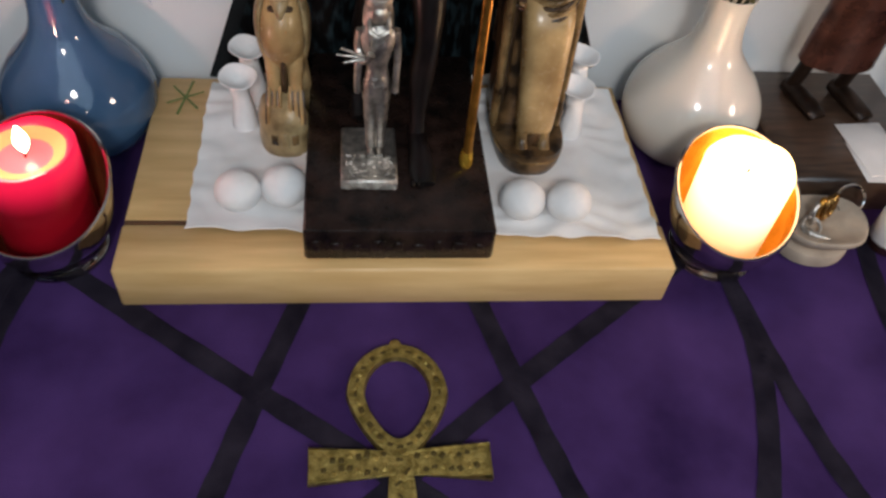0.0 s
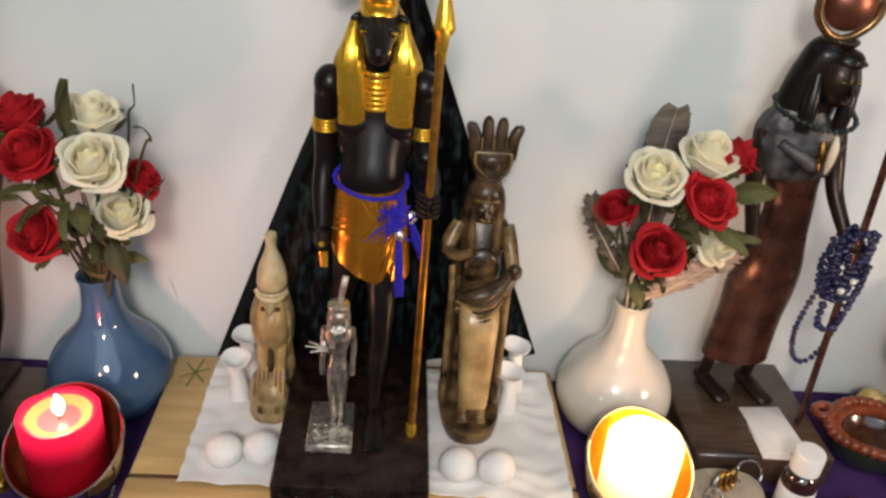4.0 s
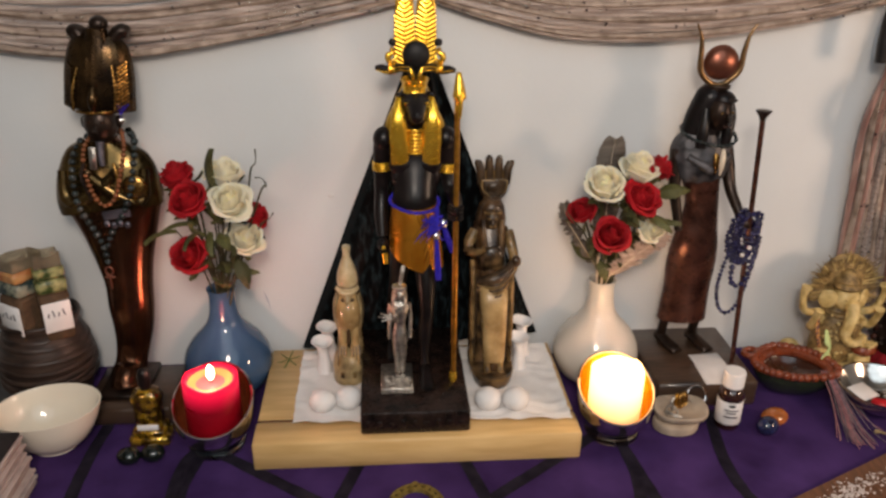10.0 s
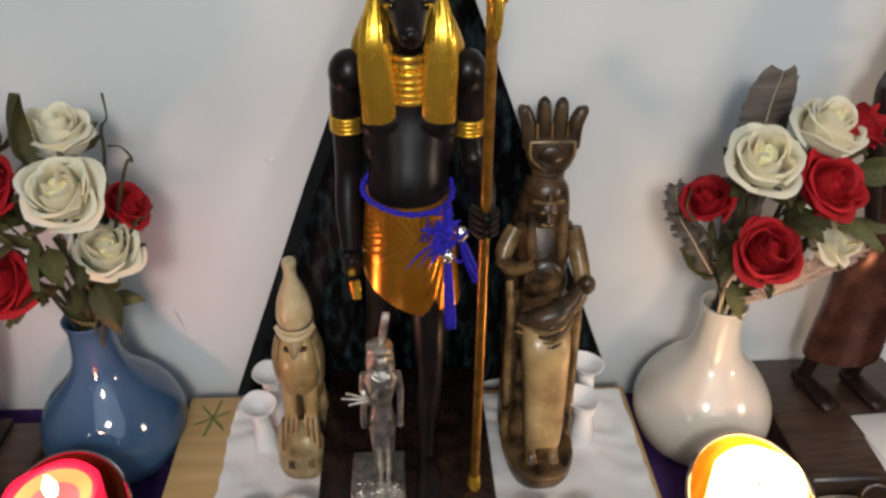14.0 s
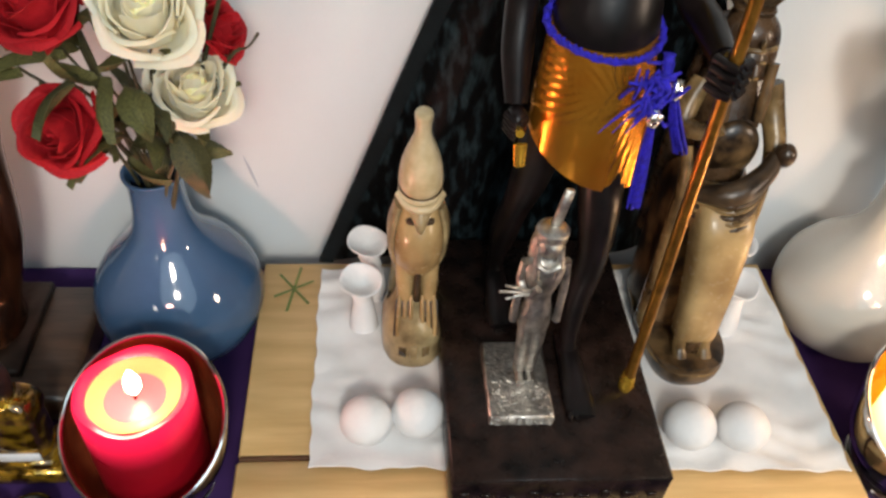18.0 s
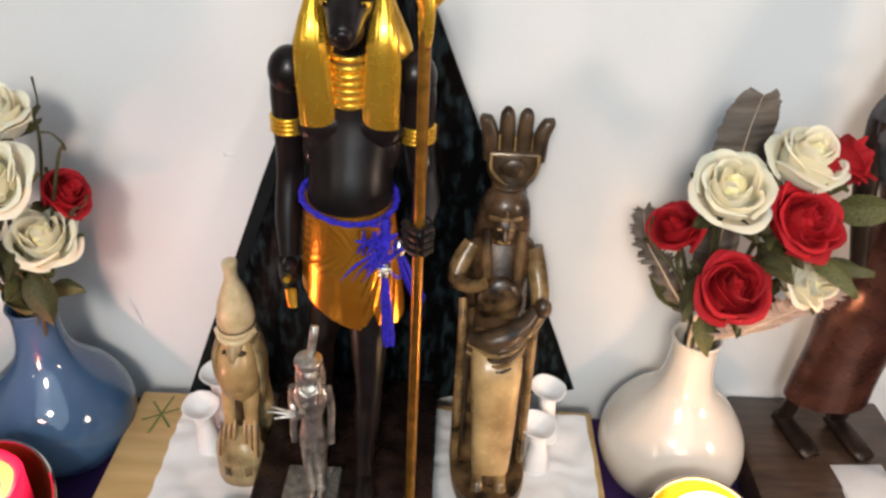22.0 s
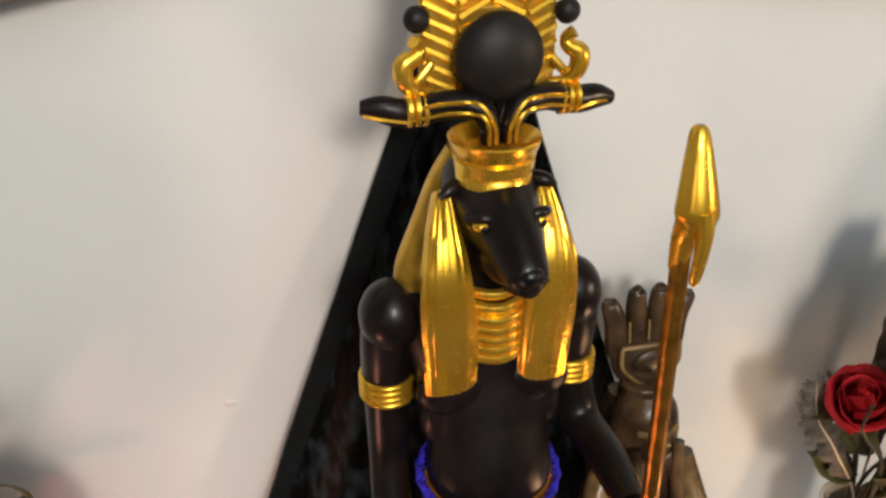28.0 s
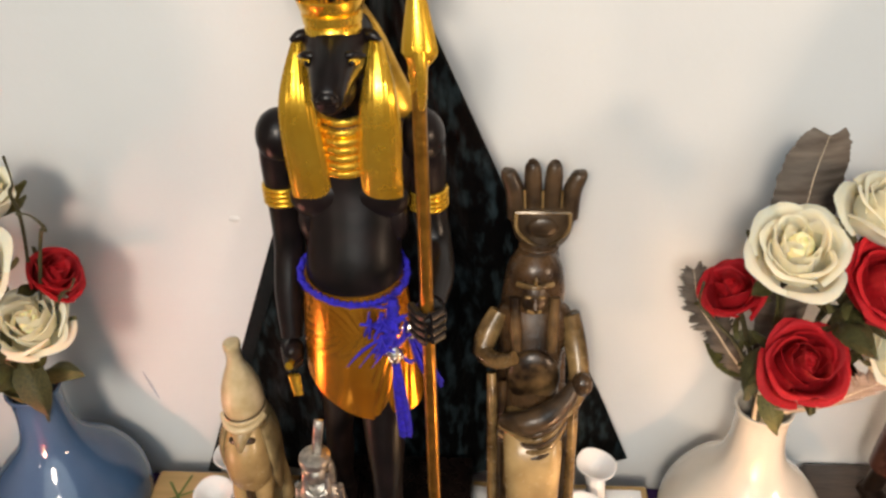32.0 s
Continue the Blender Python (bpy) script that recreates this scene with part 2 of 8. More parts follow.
clear_glass = M("clear_glass", (0.95, 0.95, 0.95), 0.03, var=0.0, bump=0.0, trans=1.0, ior=1.45)
amber_glass = M("gold_lined_glass", (0.90, 0.46, 0.04), 0.22, 0.75, var=0.25, vs=40, bump=0.1)
smoked_lining = M("dark_gold_lining", (0.42, 0.10, 0.035), 0.22, 0.6, var=0.3, vs=40, bump=0.1)
wick_black = M("wick", (0.02, 0.015, 0.012), 0.9)
brass = M("engraved_brass", (0.34, 0.25, 0.065), 0.42, 0.9, var=0.45, vs=160, bump=0.7, bs=480, col2=(0.50, 0.38, 0.12))
brass_dark = M("brass_recess", (0.10, 0.07, 0.02), 0.6, 0.7)
sheer_pink = M("sheer_pink_fabric", (0.44, 0.30, 0.245), 0.55, var=0.35, vs=90, bump=0.9, bs=700, sheen=0.5, stretch=(0.25, 1, 2.5), col2=(0.74, 0.58, 0.50), alpha=0.88)
sheer_rose = M("rose_fabric_stripe", (0.42, 0.17, 0.13), 0.6, var=0.4, vs=60, bump=0.6, bs=500, sheen=0.3, stretch=(2.5, 1, 0.25), col2=(0.62, 0.36, 0.29))
sheer_dark = M("taupe_fabric_stripe", (0.34, 0.24, 0.18), 0.75, var=0.4, vs=60, bump=0.5, bs=600, col2=(0.50, 0.38, 0.31))
sequin = M("sequin", (0.9, 0.85, 0.75), 0.08, 1.0, bump=0)
dot_dark = M("dark_fleck", (0.05, 0.03, 0.03), 0.8)
black_wood = M("black_wood", (0.014, 0.012, 0.012), 0.45, var=0.4, vs=40)
basket = M("dark_wicker_leather", (0.018, 0.010, 0.008), 0.42, var=0.4, vs=40, bump=0.25, bs=120, col2=(0.058, 0.034, 0.025), stretch=(1, 1, 4))
paper = M("white_paper", (0.78, 0.75, 0.74), 0.8, var=0.04, vs=50)
black_cover = M("black_book_cover", (0.010, 0.009, 0.011), 0.5, var=0.4, vs=80, bump=0.2)
spice = M("brown_spice", (0.085, 0.045, 0.022), 0.8, var=0.3, vs=120, bump=0.5)
jar_green = M("green_herb_label", (0.055, 0.10, 0.020), 0.4, var=0.5, vs=70, col2=(0.36, 0.34, 0.15), lo=0.42, hi=0.62)
jar_teal = M("teal_herb_label", (0.022, 0.055, 0.058), 0.4, var=0.5, vs=70, col2=(0.24, 0.24, 0.18), lo=0.45, hi=0.6)
jar_orange = M("orange_lid", (0.50, 0.095, 0.020), 0.35, var=0.4, vs=60, col2=(0.50, 0.26, 0.10))
ink = M("black_ink", (0.015, 0.015, 0.02), 0.6)
plastic_wrap = M("cloudy_plastic", (0.62, 0.52, 0.38), 0.15, var=0.3, vs=60, bump=0.5, bs=120, trans=0.85)
amber_bottle = M("amber_bottle_glass", (0.16, 0.070, 0.006), 0.12, 0.7, var=0.5, vs=90, bump=0.3, bs=90, col2=(0.62, 0.34, 0.03), coat=0.8, lo=0.45, hi=0.62)
brown_bottle = M("brown_bottle_glass", (0.035, 0.012, 0.008), 0.06, var=0.2, bump=0, coat=1.0)
cap_white = M("white_cap", (0.80, 0.77, 0.75), 0.4, var=0.02, bump=0.1)
dark_stone = M("dark_green_stone", (0.005, 0.008, 0.006), 0.10, var=0.5, vs=60, bump=0.0, coat=0.5)
blue_stone = M("dark_blue_stone", (0.018, 0.024, 0.075), 0.12, var=0.6, vs=60, bump=0.0, coat=0.6)
orange_stone = M("orange_stone", (0.40, 0.115, 0.03), 0.14, var=0.4, vs=50, bump=0.0, coat=0.6)
lapis = M("lapis_bead", (0.011, 0.011, 0.055), 0.22, var=0.5, vs=200, bump=0.05, per=0.4, coat=0.3)
pearl = M("pearl_bead", (0.7, 0.65, 0.62), 0.2, var=0.05)
brown_bead = M("brown_wood_bead", (0.23, 0.075, 0.028), 0.4, var=0.3, vs=200, per=0.2)
dark_bead = M("dark_glass_bead", (0.006, 0.010, 0.010), 0.14, var=0.5, vs=120, bump=0.05, per=0.5, coat=0.3, col2=(0.030, 0.040, 0.038))
terracotta = M("glazed_terracotta", (0.20, 0.040, 0.014), 0.28, var=0.3, vs=60, bump=0.2, coat=0.4)
bowl_green = M("dark_green_glaze", (0.020, 0.028, 0.014), 0.22, var=0.4, vs=40, coat=0.4)
steel = M("hammered_steel", (0.62, 0.58, 0.54), 0.14, 1.0, var=0.15, vs=30, bump=0.25, bs=90)
red_satin = M("red_satin", (0.55, 0.012, 0.018), 0.35, var=0.2, bump=0.1)
red_cloth = M("red_cloth", (0.30, 0.008, 0.015), 0.8, var=0.3, bump=0.4, bs=500)
ivory = M("cream_resin", (0.56, 0.37, 0.11), 0.42, var=0.3, vs=80, bump=0.3, bs=240, col2=(0.76, 0.58, 0.27))
ivory_dark = M("ochre_resin_recess", (0.18, 0.105, 0.036), 0.55, var=0.5, vs=120, bump=0.4, bs=240, col2=(0.38, 0.245, 0.095))
ribbon_green = M("pale_green_ribbon", (0.50, 0.60, 0.25), 0.6)
braid = M("multicolour_braid", (0.10, 0.030, 0.060), 0.7, var=0.4, vs=260, bump=0.4, bs=300, col2=(0.50, 0.22, 0.06), lo=0.45, hi=0.55)
dish_inside = M("brown_glaze", (0.060, 0.018, 0.009), 0.2, var=0.4, vs=50, bump=0.1, coat=0.5)
thread_pink = M("pink_thread", (0.40, 0.17, 0.18), 0.7, var=0.4, vs=200)
thread_grey = M("grey_thread", (0.20, 0.15, 0.17), 0.6, var=0.3, vs=200)
plank_wood = M("incense_plank_wood", (0.12, 0.048, 0.022), 0.5, var=0.35, vs=20, bump=0.25, bs=90, stretch=(8, 1, 1))
ash = M("pale_ash", (0.55, 0.48, 0.45), 0.9, var=0.2, vs=300)
shell = M("sand_shell", (0.42, 0.33, 0.25), 0.6, var=0.25, vs=40, bump=0.3)
scratch_grey = M("wall_scuff", (0.42, 0.45, 0.50), 0.8)
spackle = M("wall_filler", (0.66, 0.66, 0.65), 0.75)


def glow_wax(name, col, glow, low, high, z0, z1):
    """Wax with the flame's light put in as emission, more towards its top."""
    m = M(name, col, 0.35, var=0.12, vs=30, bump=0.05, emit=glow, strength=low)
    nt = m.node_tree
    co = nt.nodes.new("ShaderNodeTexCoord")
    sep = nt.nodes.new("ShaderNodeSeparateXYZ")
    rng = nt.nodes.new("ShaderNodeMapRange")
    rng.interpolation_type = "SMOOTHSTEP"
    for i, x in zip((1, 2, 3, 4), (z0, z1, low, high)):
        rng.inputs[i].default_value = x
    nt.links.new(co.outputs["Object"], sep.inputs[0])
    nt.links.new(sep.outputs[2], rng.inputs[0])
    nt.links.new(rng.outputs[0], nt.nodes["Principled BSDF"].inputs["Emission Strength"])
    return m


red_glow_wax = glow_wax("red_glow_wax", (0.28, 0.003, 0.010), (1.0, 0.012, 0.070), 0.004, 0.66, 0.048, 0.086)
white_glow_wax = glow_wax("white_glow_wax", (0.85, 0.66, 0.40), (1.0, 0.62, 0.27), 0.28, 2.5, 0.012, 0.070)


# ---- mesh tools (all places in metres from the table top's origin) ----
def smooth_path(rows, n):
    p = np.array(rows, float)
    if n <= 1 or len(p) < 3:
        if n > 1:
            return np.array([p[0] + (p[-1] - p[0]) * k / n for k in range(n + 1)])
        return p
    e = np.vstack([2 * p[0] - p[1], p, 2 * p[-1] - p[-2]])
    out = []
    for i in range(1, len(e) - 2):
        for k in range(n):
            t = k / n
            a, b, c, d = e[i - 1], e[i], e[i + 1], e[i + 2]
            out.append(0.5 * (2 * b + (c - a) * t + (2 * a - 5 * b + 4 * c - d) * t * t + (3 * b - a - 3 * c + d) * t ** 3))
    out.append(p[-1])
    return np.array(out)


class Build:
    def __init__(self, origin=(0, 0, 0)):
        self.bm, self.o, self.mats = bmesh.new(), Vector(origin), []

    def slot(self, m):
        if m not in self.mats:
            self.mats.append(m)
        return self.mats.index(m)

    def v(self, p):
        return self.bm.verts.new(Vector(p) - self.o)

    def f(self, vs, k):
        if len(set(vs)) > 2:
            try:
                face = self.bm.faces.new(vs)
                face.material_index, face.smooth = k, True
            except ValueError:
                pass

    def rings(self, rings, m, caps=True, closed=False):
        k = self.slot(m)
        rows = [[self.v(p) for p in r] for r in rings]
        n = len(rows[0])
        pairs = list(zip(rows, rows[1:])) + ([(rows[-1], rows[0])] if closed else [])
        for a, b in pairs:
            for i in range(n):
                j = (i + 1) % n
                self.f([a[i], a[j], b[j], b[i]], k)
        if caps and not closed:
            self.f(rows[0][::-1], k)
            self.f(rows[-1], k)
        return self

    def tube(self, pts, r, m, seg=12, n=4, caps=True, ref=(1, 0, 0), closed=False, wob=None, power=1.0):
        """A swept form: radii may be single or (across, deep)."""
        rr = [(x, x) if not isinstance(x, (tuple, list)) else x for x in (r if isinstance(r, (list, tuple)) and len(r) == len(pts) else [r] * len(pts))]
        rows = [(*p, *q) for p, q in zip(pts, rr)]
        if closed:
            rows = rows + rows[:1]
        path = smooth_path(rows, n)
        if closed:
            path = path[:-1]
        c = path[:, :3]
        out = []
        for i in range(len(c)):
            a = c[i - 1] if (i or closed) else c[i]
            b = c[(i + 1) % len(c)] if (i < len(c) - 1 or closed) else c[i]
            tan = Vector(b - a)
            if tan.length < 1e-9:
                tan = Vector((0, 0, 1))
            tan.normalize()
            u = Vector(ref) - tan * Vector(ref).dot(tan)
            if u.length < 0.1:
                u = Vector((0, 1, 0)) - tan * tan.y
                if u.length < 0.1:
                    u = Vector((0, 0, 1)) - tan * tan.z
            u.normalize()
            w = tan.cross(u)
            ring = []
            for j in range(seg):
                th = 2 * math.pi * j / seg
                q = wob(th, i / max(1, len(c) - 1)) if wob else 1.0
                cx, sx = math.cos(th), math.sin(th)
                if power != 1.0:
                    cx, sx = math.copysign(abs(cx) ** power, cx), math.copysign(abs(sx) ** power, sx)
                ring.append(Vector(c[i]) + u * cx * max(1e-5, path[i, 3]) * q + w * sx * max(1e-5, path[i, 4]) * q)
            out.append(ring)
        return self.rings(out, m, caps, closed)

    def ball(self, c, r, m, seg=16, rot=None, rows=9):
        r = (r, r, r) if not isinstance(r, (tuple, list)) else r
        rm = Euler([radians(a) for a in rot]).to_matrix() if rot else Matrix.Identity(3)
        out = []
        for i in range(rows + 1):
            ph = math.pi * (0.02 + 0.96 * i / rows)
            out.append([Vector(c) + rm @ Vector((r[0] * math.sin(ph) * math.cos(2 * math.pi * j / seg), r[1] * math.sin(ph) * math.sin(2 * math.pi * j / seg), -r[2] * math.cos(ph))) for j in range(seg)])
        return self.rings(out, m)

    def box(self, c, size, m, bev=0.0015, rot=None):
        k = self.slot(m)
        h = Vector(size) / 2
        bev = min(bev, min(h) * 0.9)
        rm = Euler([radians(a) for a in rot]).to_matrix() if rot else Matrix.Identity(3)
        vs = {}
        sg = (-1, 1)
        for sx in sg:
            for sy in sg:
                for sz in sg:
                    for ax in range(3):
                        p = Vector((sx * h.x, sy * h.y, sz * h.z))
                        for o, s in enumerate((sx, sy, sz)):
                            if o != ax:
                                p[o] -= s * bev
                        vs[sx, sy, sz, ax] = self.v(Vector(c) + rm @ p)
        def key(ax, s, a, b):
            q = [0, 0, 0]
            q[ax], q[(ax + 1) % 3], q[(ax + 2) % 3] = s, a, b
            return tuple(q)
        for ax in range(3):
            for s in sg:
                loop = [vs[(*key(ax, s, a, b), ax)] for a, b in ((-1, -1), (1, -1), (1, 1), (-1, 1))]
                self.f(loop if s > 0 else loop[::-1], k)
            for a in sg:
                for b in sg:
                    o1, o2 = (ax + 1) % 3, (ax + 2) % 3
                    q0, q1 = key(ax, -1, a, b), key(ax, 1, a, b)
                    self.f([vs[(*q0, o1)], vs[(*q1, o1)], vs[(*q1, o2)], vs[(*q0, o2)]], k)
        for sx in sg:
            for sy in sg:
                for sz in sg:
                    self.f([vs[sx, sy, sz, 0], vs[sx, sy, sz, 1], vs[sx, sy, sz, 2]], k)
        return self

    def lathe(self, c, prof, m, seg=40, n=1, caps=True, squash=1.0, lift=None):
        """A turned form from (radius, height) rows; lift adds height by angle and share."""
        p = smooth_path(prof, n)
        out = []
        for i, (r, z) in enumerate(p):
            out.append([(c[0] + r * math.cos(2 * math.pi * j / seg), c[1] + squash * r * math.sin(2 * math.pi * j / seg), c[2] + z + (lift(2 * math.pi * j / seg, r, z) if lift else 0)) for j in range(seg)])
        return self.rings(out, m, caps)

    def sheet(self, fn, nu, nv, m, thick=0.0):
        k = self.slot(m)
        rows = [[Vector(fn(i / nu, j / nv)) for j in range(nv + 1)] for i in range(nu + 1)]
        tops = [[self.v(p) for p in r] for r in rows]
        for i in range(nu):
            for j in range(nv):
                self.f([tops[i][j], tops[i + 1][j], tops[i + 1][j + 1], tops[i][j + 1]], k)
        if thick:
            lows = []
            for i in range(nu + 1):
                line = []
                for j in range(nv + 1):
                    a = rows[min(i + 1, nu)][j] - rows[max(i - 1, 0)][j]
                    b = rows[i][min(j + 1, nv)] - rows[i][max(j - 1, 0)]
                    nn = a.cross(b)
                    nn = nn.normalized() if nn.length > 1e-12 else Vector((0, 0, 1))
                    line.append(self.v(rows[i][j] - nn * thick))
                lows.append(line)
            for i in range(nu):
                for j in range(nv):
                    self.f([lows[i][j], lows[i][j + 1], lows[i + 1][j + 1], lows[i + 1][j]], k)
            rim = [(i, 0) for i in range(nu)] + [(nu, j) for j in range(nv)] + [(i, nv) for i in range(nu, 0, -1)] + [(0, j) for j in range(nv, 0, -1)]
            for (a, b), (c, d) in zip(rim, rim[1:] + rim[:1]):
                self.f([tops[a][b], lows[a][b], lows[c][d], tops[c][d]], k)
        return self

    def mesh(self, name, angle=45):
        bmesh.ops.recalc_face_normals(self.bm, faces=self.bm.faces)
        me = bpy.data.meshes.new(name)
        self.bm.to_mesh(me)
        self.bm.free()
        for m in self.mats:
            me.materials.append(m)
        me.set_sharp_from_angle(angle=radians(angle))
        return me

    def thing(self, name, label="", category="", group="", kind="", angle=45):
        ob = new(name, self.mesh(name, angle))
        ob.location = (self.o.x, self.o.y, self.o.z + T)
        return tagged(ob, label, category, group, kind)

    def part(self, name, parent, label="", angle=45):
        """A mesh of its own under a thing (or under a part of it)."""
        ob = new(name, self.mesh(name, angle))
        base = parent.matrix_basis.translation if parent.parent is None else parent.parent.matrix_basis.translation + parent.matrix_basis.translation
        ob.parent = parent
        ob.location = Vector((self.o.x, self.o.y, self.o.z + T)) - base
        return tagged(ob, label)


def empty_thing(name, origin, label, category, group="", kind=""):
    ob = new(name)
    ob.location = (origin[0], origin[1], origin[2] + T)
    return tagged(ob, label, category, group, kind)


def piece(name, me, parent, m):
    """One of many alike pieces: an object of its own on a shared mesh, at the pose m within its thing."""
    ob = new(name, me)
    ob.parent = parent
    ob.matrix_basis = m
    return ob


# ---- the room ----
def slab_box(name, lo, hi, m, kind="structure", label="", category=""):
    c = [(a + b) / 2 for a, b in zip(lo, hi)]
    b = Build((c[0], c[1], lo[2]))
    b.box(c, [q - p for p, q in zip(lo, hi)], m, 0.002)
    return b.thing(name, label, category, kind=kind)


WALL = 0.252
slab_box("wall_north", (-1.9, WALL, -T), (1.9, WALL + 0.1, 2.05), wall_paint, label="pale blue-white painted plaster wall behind the altar", category="wall")
slab_box("wall_south", (-1.9, -2.2, -T), (1.9, -2.1, 2.05), room_paint, label="plain painted wall", category="wall")
slab_box("wall_west", (-2.0, -2.2, -T), (-1.9, WALL + 0.1, 2.05), room_paint, label="plain painted wall", category="wall")
slab_box("wall_east", (1.9, -2.2, -T), (2.0, WALL + 0.1, 2.05), room_paint, label="plain painted wall", category="wall")
slab_box("floor", (-2.0, -2.2, -T - 0.1), (2.0, WALL + 0.1, -T), floor_wood, label="brown wooden floor", category="floor")
slab_box("ceiling", (-2.0, -2.2, 2.05), (2.0, WALL + 0.1, 2.15), room_paint, label="plain painted ceiling", category="ceiling")

# marks on the wall
mark = Build((-0.206, WALL, 0.10))
mark.tube([(-0.211, WALL, 0.118), (-0.207, WALL, 0.104), (-0.203, WALL, 0.088)], [0.0003, 0.0011, 0.0004], scratch_grey, 6, 3)
mark.thing("wall_scuff", "short grey scuff on the pale wall", "scuff", kind="structure")
mark = Build((-0.108, WALL, 0.262))
mark.ball((-0.109, WALL, 0.262), (0.0042, 0.0012, 0.0026), spackle, 12)
mark.thing("wall_dent", "small chipped dent with raised edge in the plaster", "dent", kind="structure")

# the table, its cloth and the bands dyed on it
tbl = empty_thing("altar_table", (0, 0, -T), "long dark wooden table pushed against the wall", "table")
tb = Build((0, 0, -0.032)).box((0.05, -0.02, -0.0170), (1.86, 0.53, 0.030), dark_table, 0.003)
tb.part("tabletop", tbl)
for sx in (-0.82, 0.92):
    for sy in (-0.25, 0.21):
        Build((sx, sy, -T)).box((sx, sy, -T + 0.359), (0.06, 0.06, 0.716), dark_table, 0.004).part("leg", tbl)


def ripple(x, y):
    return 0.0006 * noise.noise((x * 9, y * 9, 0.3)) + 0.0004 * noise.noise((x * 31, y * 23, 2.3))


def cloth_top(u, v):
    x = -0.475 + 1.42 * u
    y = 0.249 - 0.515 * v
    x -= 0.03 * v if u == 0 else 0
    return (x, y, 0.0012 + ripple(x, y))


cl = Build((0.2, 0, 0)).sheet(cloth_top, 110, 44, purple, 0.0010)
table_cloth = cl.thing("tablecloth", "deep purple cotton tablecloth with dark dyed bands over a table", "tablecloth", angle=80)
drop = Build((0.2, -0.266, 0)).sheet(lambda u, v: (-0.475 + 1.42 * u, -0.266 - 0.006 * math.sin(u * 70) * v - 0.004, 0.001 - 0.42 * v), 90, 6, purple, 0.001)
drop.part("front_drop", table_cloth, angle=80)


def dyed_band(rows, width):
    p = smooth_path([(*r, 0) for r in rows], 8)
    b = Build((p[0][0], p[0][1], 0))

    def fn(u, v):
        i = u * (len(p) - 1)
        a = min(int(i), len(p) - 2)
        q = p[a] + (p[a + 1] - p[a]) * (i - a)
        d = Vector(p[a + 1] - p[a]).normalized()
        w = (v - 0.5) * width * (1 + 0.12 * noise.noise((q[0] * 60, q[1] * 60, 5)))
        x, y = q[0] - d.y * w, q[1] + d.x * w
        return (x, y, 0.0030 + ripple(x, y))
    b.sheet(fn, len(p) * 2, 2, band_dye)
    b.part("dyed_band", table_cloth, angle=80)


for rows in (((-0.27, 0.052), (-0.10, -0.074), (0.02, -0.16), (0.10, -0.225)), ((-0.06, 0.045), (-0.10, -0.074), (-0.135, -0.19), (-0.15, -0.25)),
             ((0.045, 0.045), (0.076, -0.071), (0.112, -0.19), (0.128, -0.25)), ((0.24, 0.052), (0.076, -0.071), (-0.03, -0.16), (-0.10, -0.225)),
             ((0.256, 0.10), (0.260, 0.02), (0.258, -0.059), (0.229, -0.158), (0.18, -0.25)), ((0.250, 0.10), (0.262, 0.0), (0.277, -0.114), (0.30, -0.20), (0.32, -0.26)),
             ((0.40, 0.09), (0.386, 0.03), (0.378, -0.03), (0.385, -0.094), (0.42, -0.16), (0.45, -0.25)), ((-0.262, 0.06), (-0.280, -0.03), (-0.262, -0.127), (-0.21, -0.25)),
             ((-0.25, 0.07), (-0.285, 0.023), (-0.290, -0.06), (-0.31, -0.13), (-0.34, -0.25)), ((-0.40, 0.12), (-0.405, 0.024), (-0.398, -0.115), (-0.38, -0.25))):
    dyed_band(rows, 0.0155)

# ---- the pine board and what stands on it ----
BT = 0.041
board = empty_thing("pine_board", (0, 0.1, 0.002), "thick pale pine board of two planks lying on purple cloth", "board")
Build((0, 0.023, 0.002)).box((0, 0.0225, 0.0215), (0.400, 0.045, 0.039), pine, 0.0022).part("front_plank", board)
Build((0, 0.13, 0.002)).box((0, 0.1325, 0.0213), (0.398, 0.171, 0.0385), pine, 0.0015).part("back_plank", board)
Build((0, 0.046, 0.002)).box((0, 0.0461, 0.0215), (0.3965, 0.0030, 0.0396), pine_dark, 0.0005).part("joint", board, "dark joint between the planks")
st = Build((-0.174, 0.20, BT))
for a in (75, 20, 140):
    ca, sa = math.cos(radians(a)), math.sin(radians(a))
    st.tube([(-0.1745 - 0.0150 * ca, 0.190 - 0.0230 * sa, BT), (-0.1745 + 0.0150 * ca, 0.190 + 0.0230 * sa, BT)], [(0.0011, 0.0004), (0.0009, 0.0004)], green_ink, 6, 2)
st.part("star_mark", board, "green hand-drawn star")


def linen_top(u, v):
    x = -0.155 + 0.348 * u
    y = 0.026 + 0.182 * v
    y += (0.010 * (1 - u) + 0.0008 * math.sin(u * 40) + 0.0007 * math.sin(u * 91 + 1)) * (1 - v) * (1 if u < 0.27 or u > 0.6 else 0.5)
    x += (0.0007 * math.sin(v * 15) + 0.0006 * math.sin(v * 51)) * (1 if u < 0.1 else (-0.4 if u > 0.9 else 0)) * abs(u - 0.5) * 2
    z = BT + 0.0022 + 0.0015 * math.sin(y * 300 + 8 * noise.noise((x * 20, y * 20, 1))) * (0.4 + noise.noise((x * 30, y * 30, 4))) + 0.0018 * noise.noise((x * 55, y * 55, 0))
    z += 0.0028 * max(0, 1 - v * 14) * (0.5 + 0.5 * math.sin(u * 44))
    return (x, y, z + 0.0016)


Build((0.02, 0.12, BT)).sheet(linen_top, 90, 50, linen, 0.0011).thing("linen_napkin", "crumpled white linen napkin spread over the pine board", "napkin", angle=80)
CT = BT + 0.0035

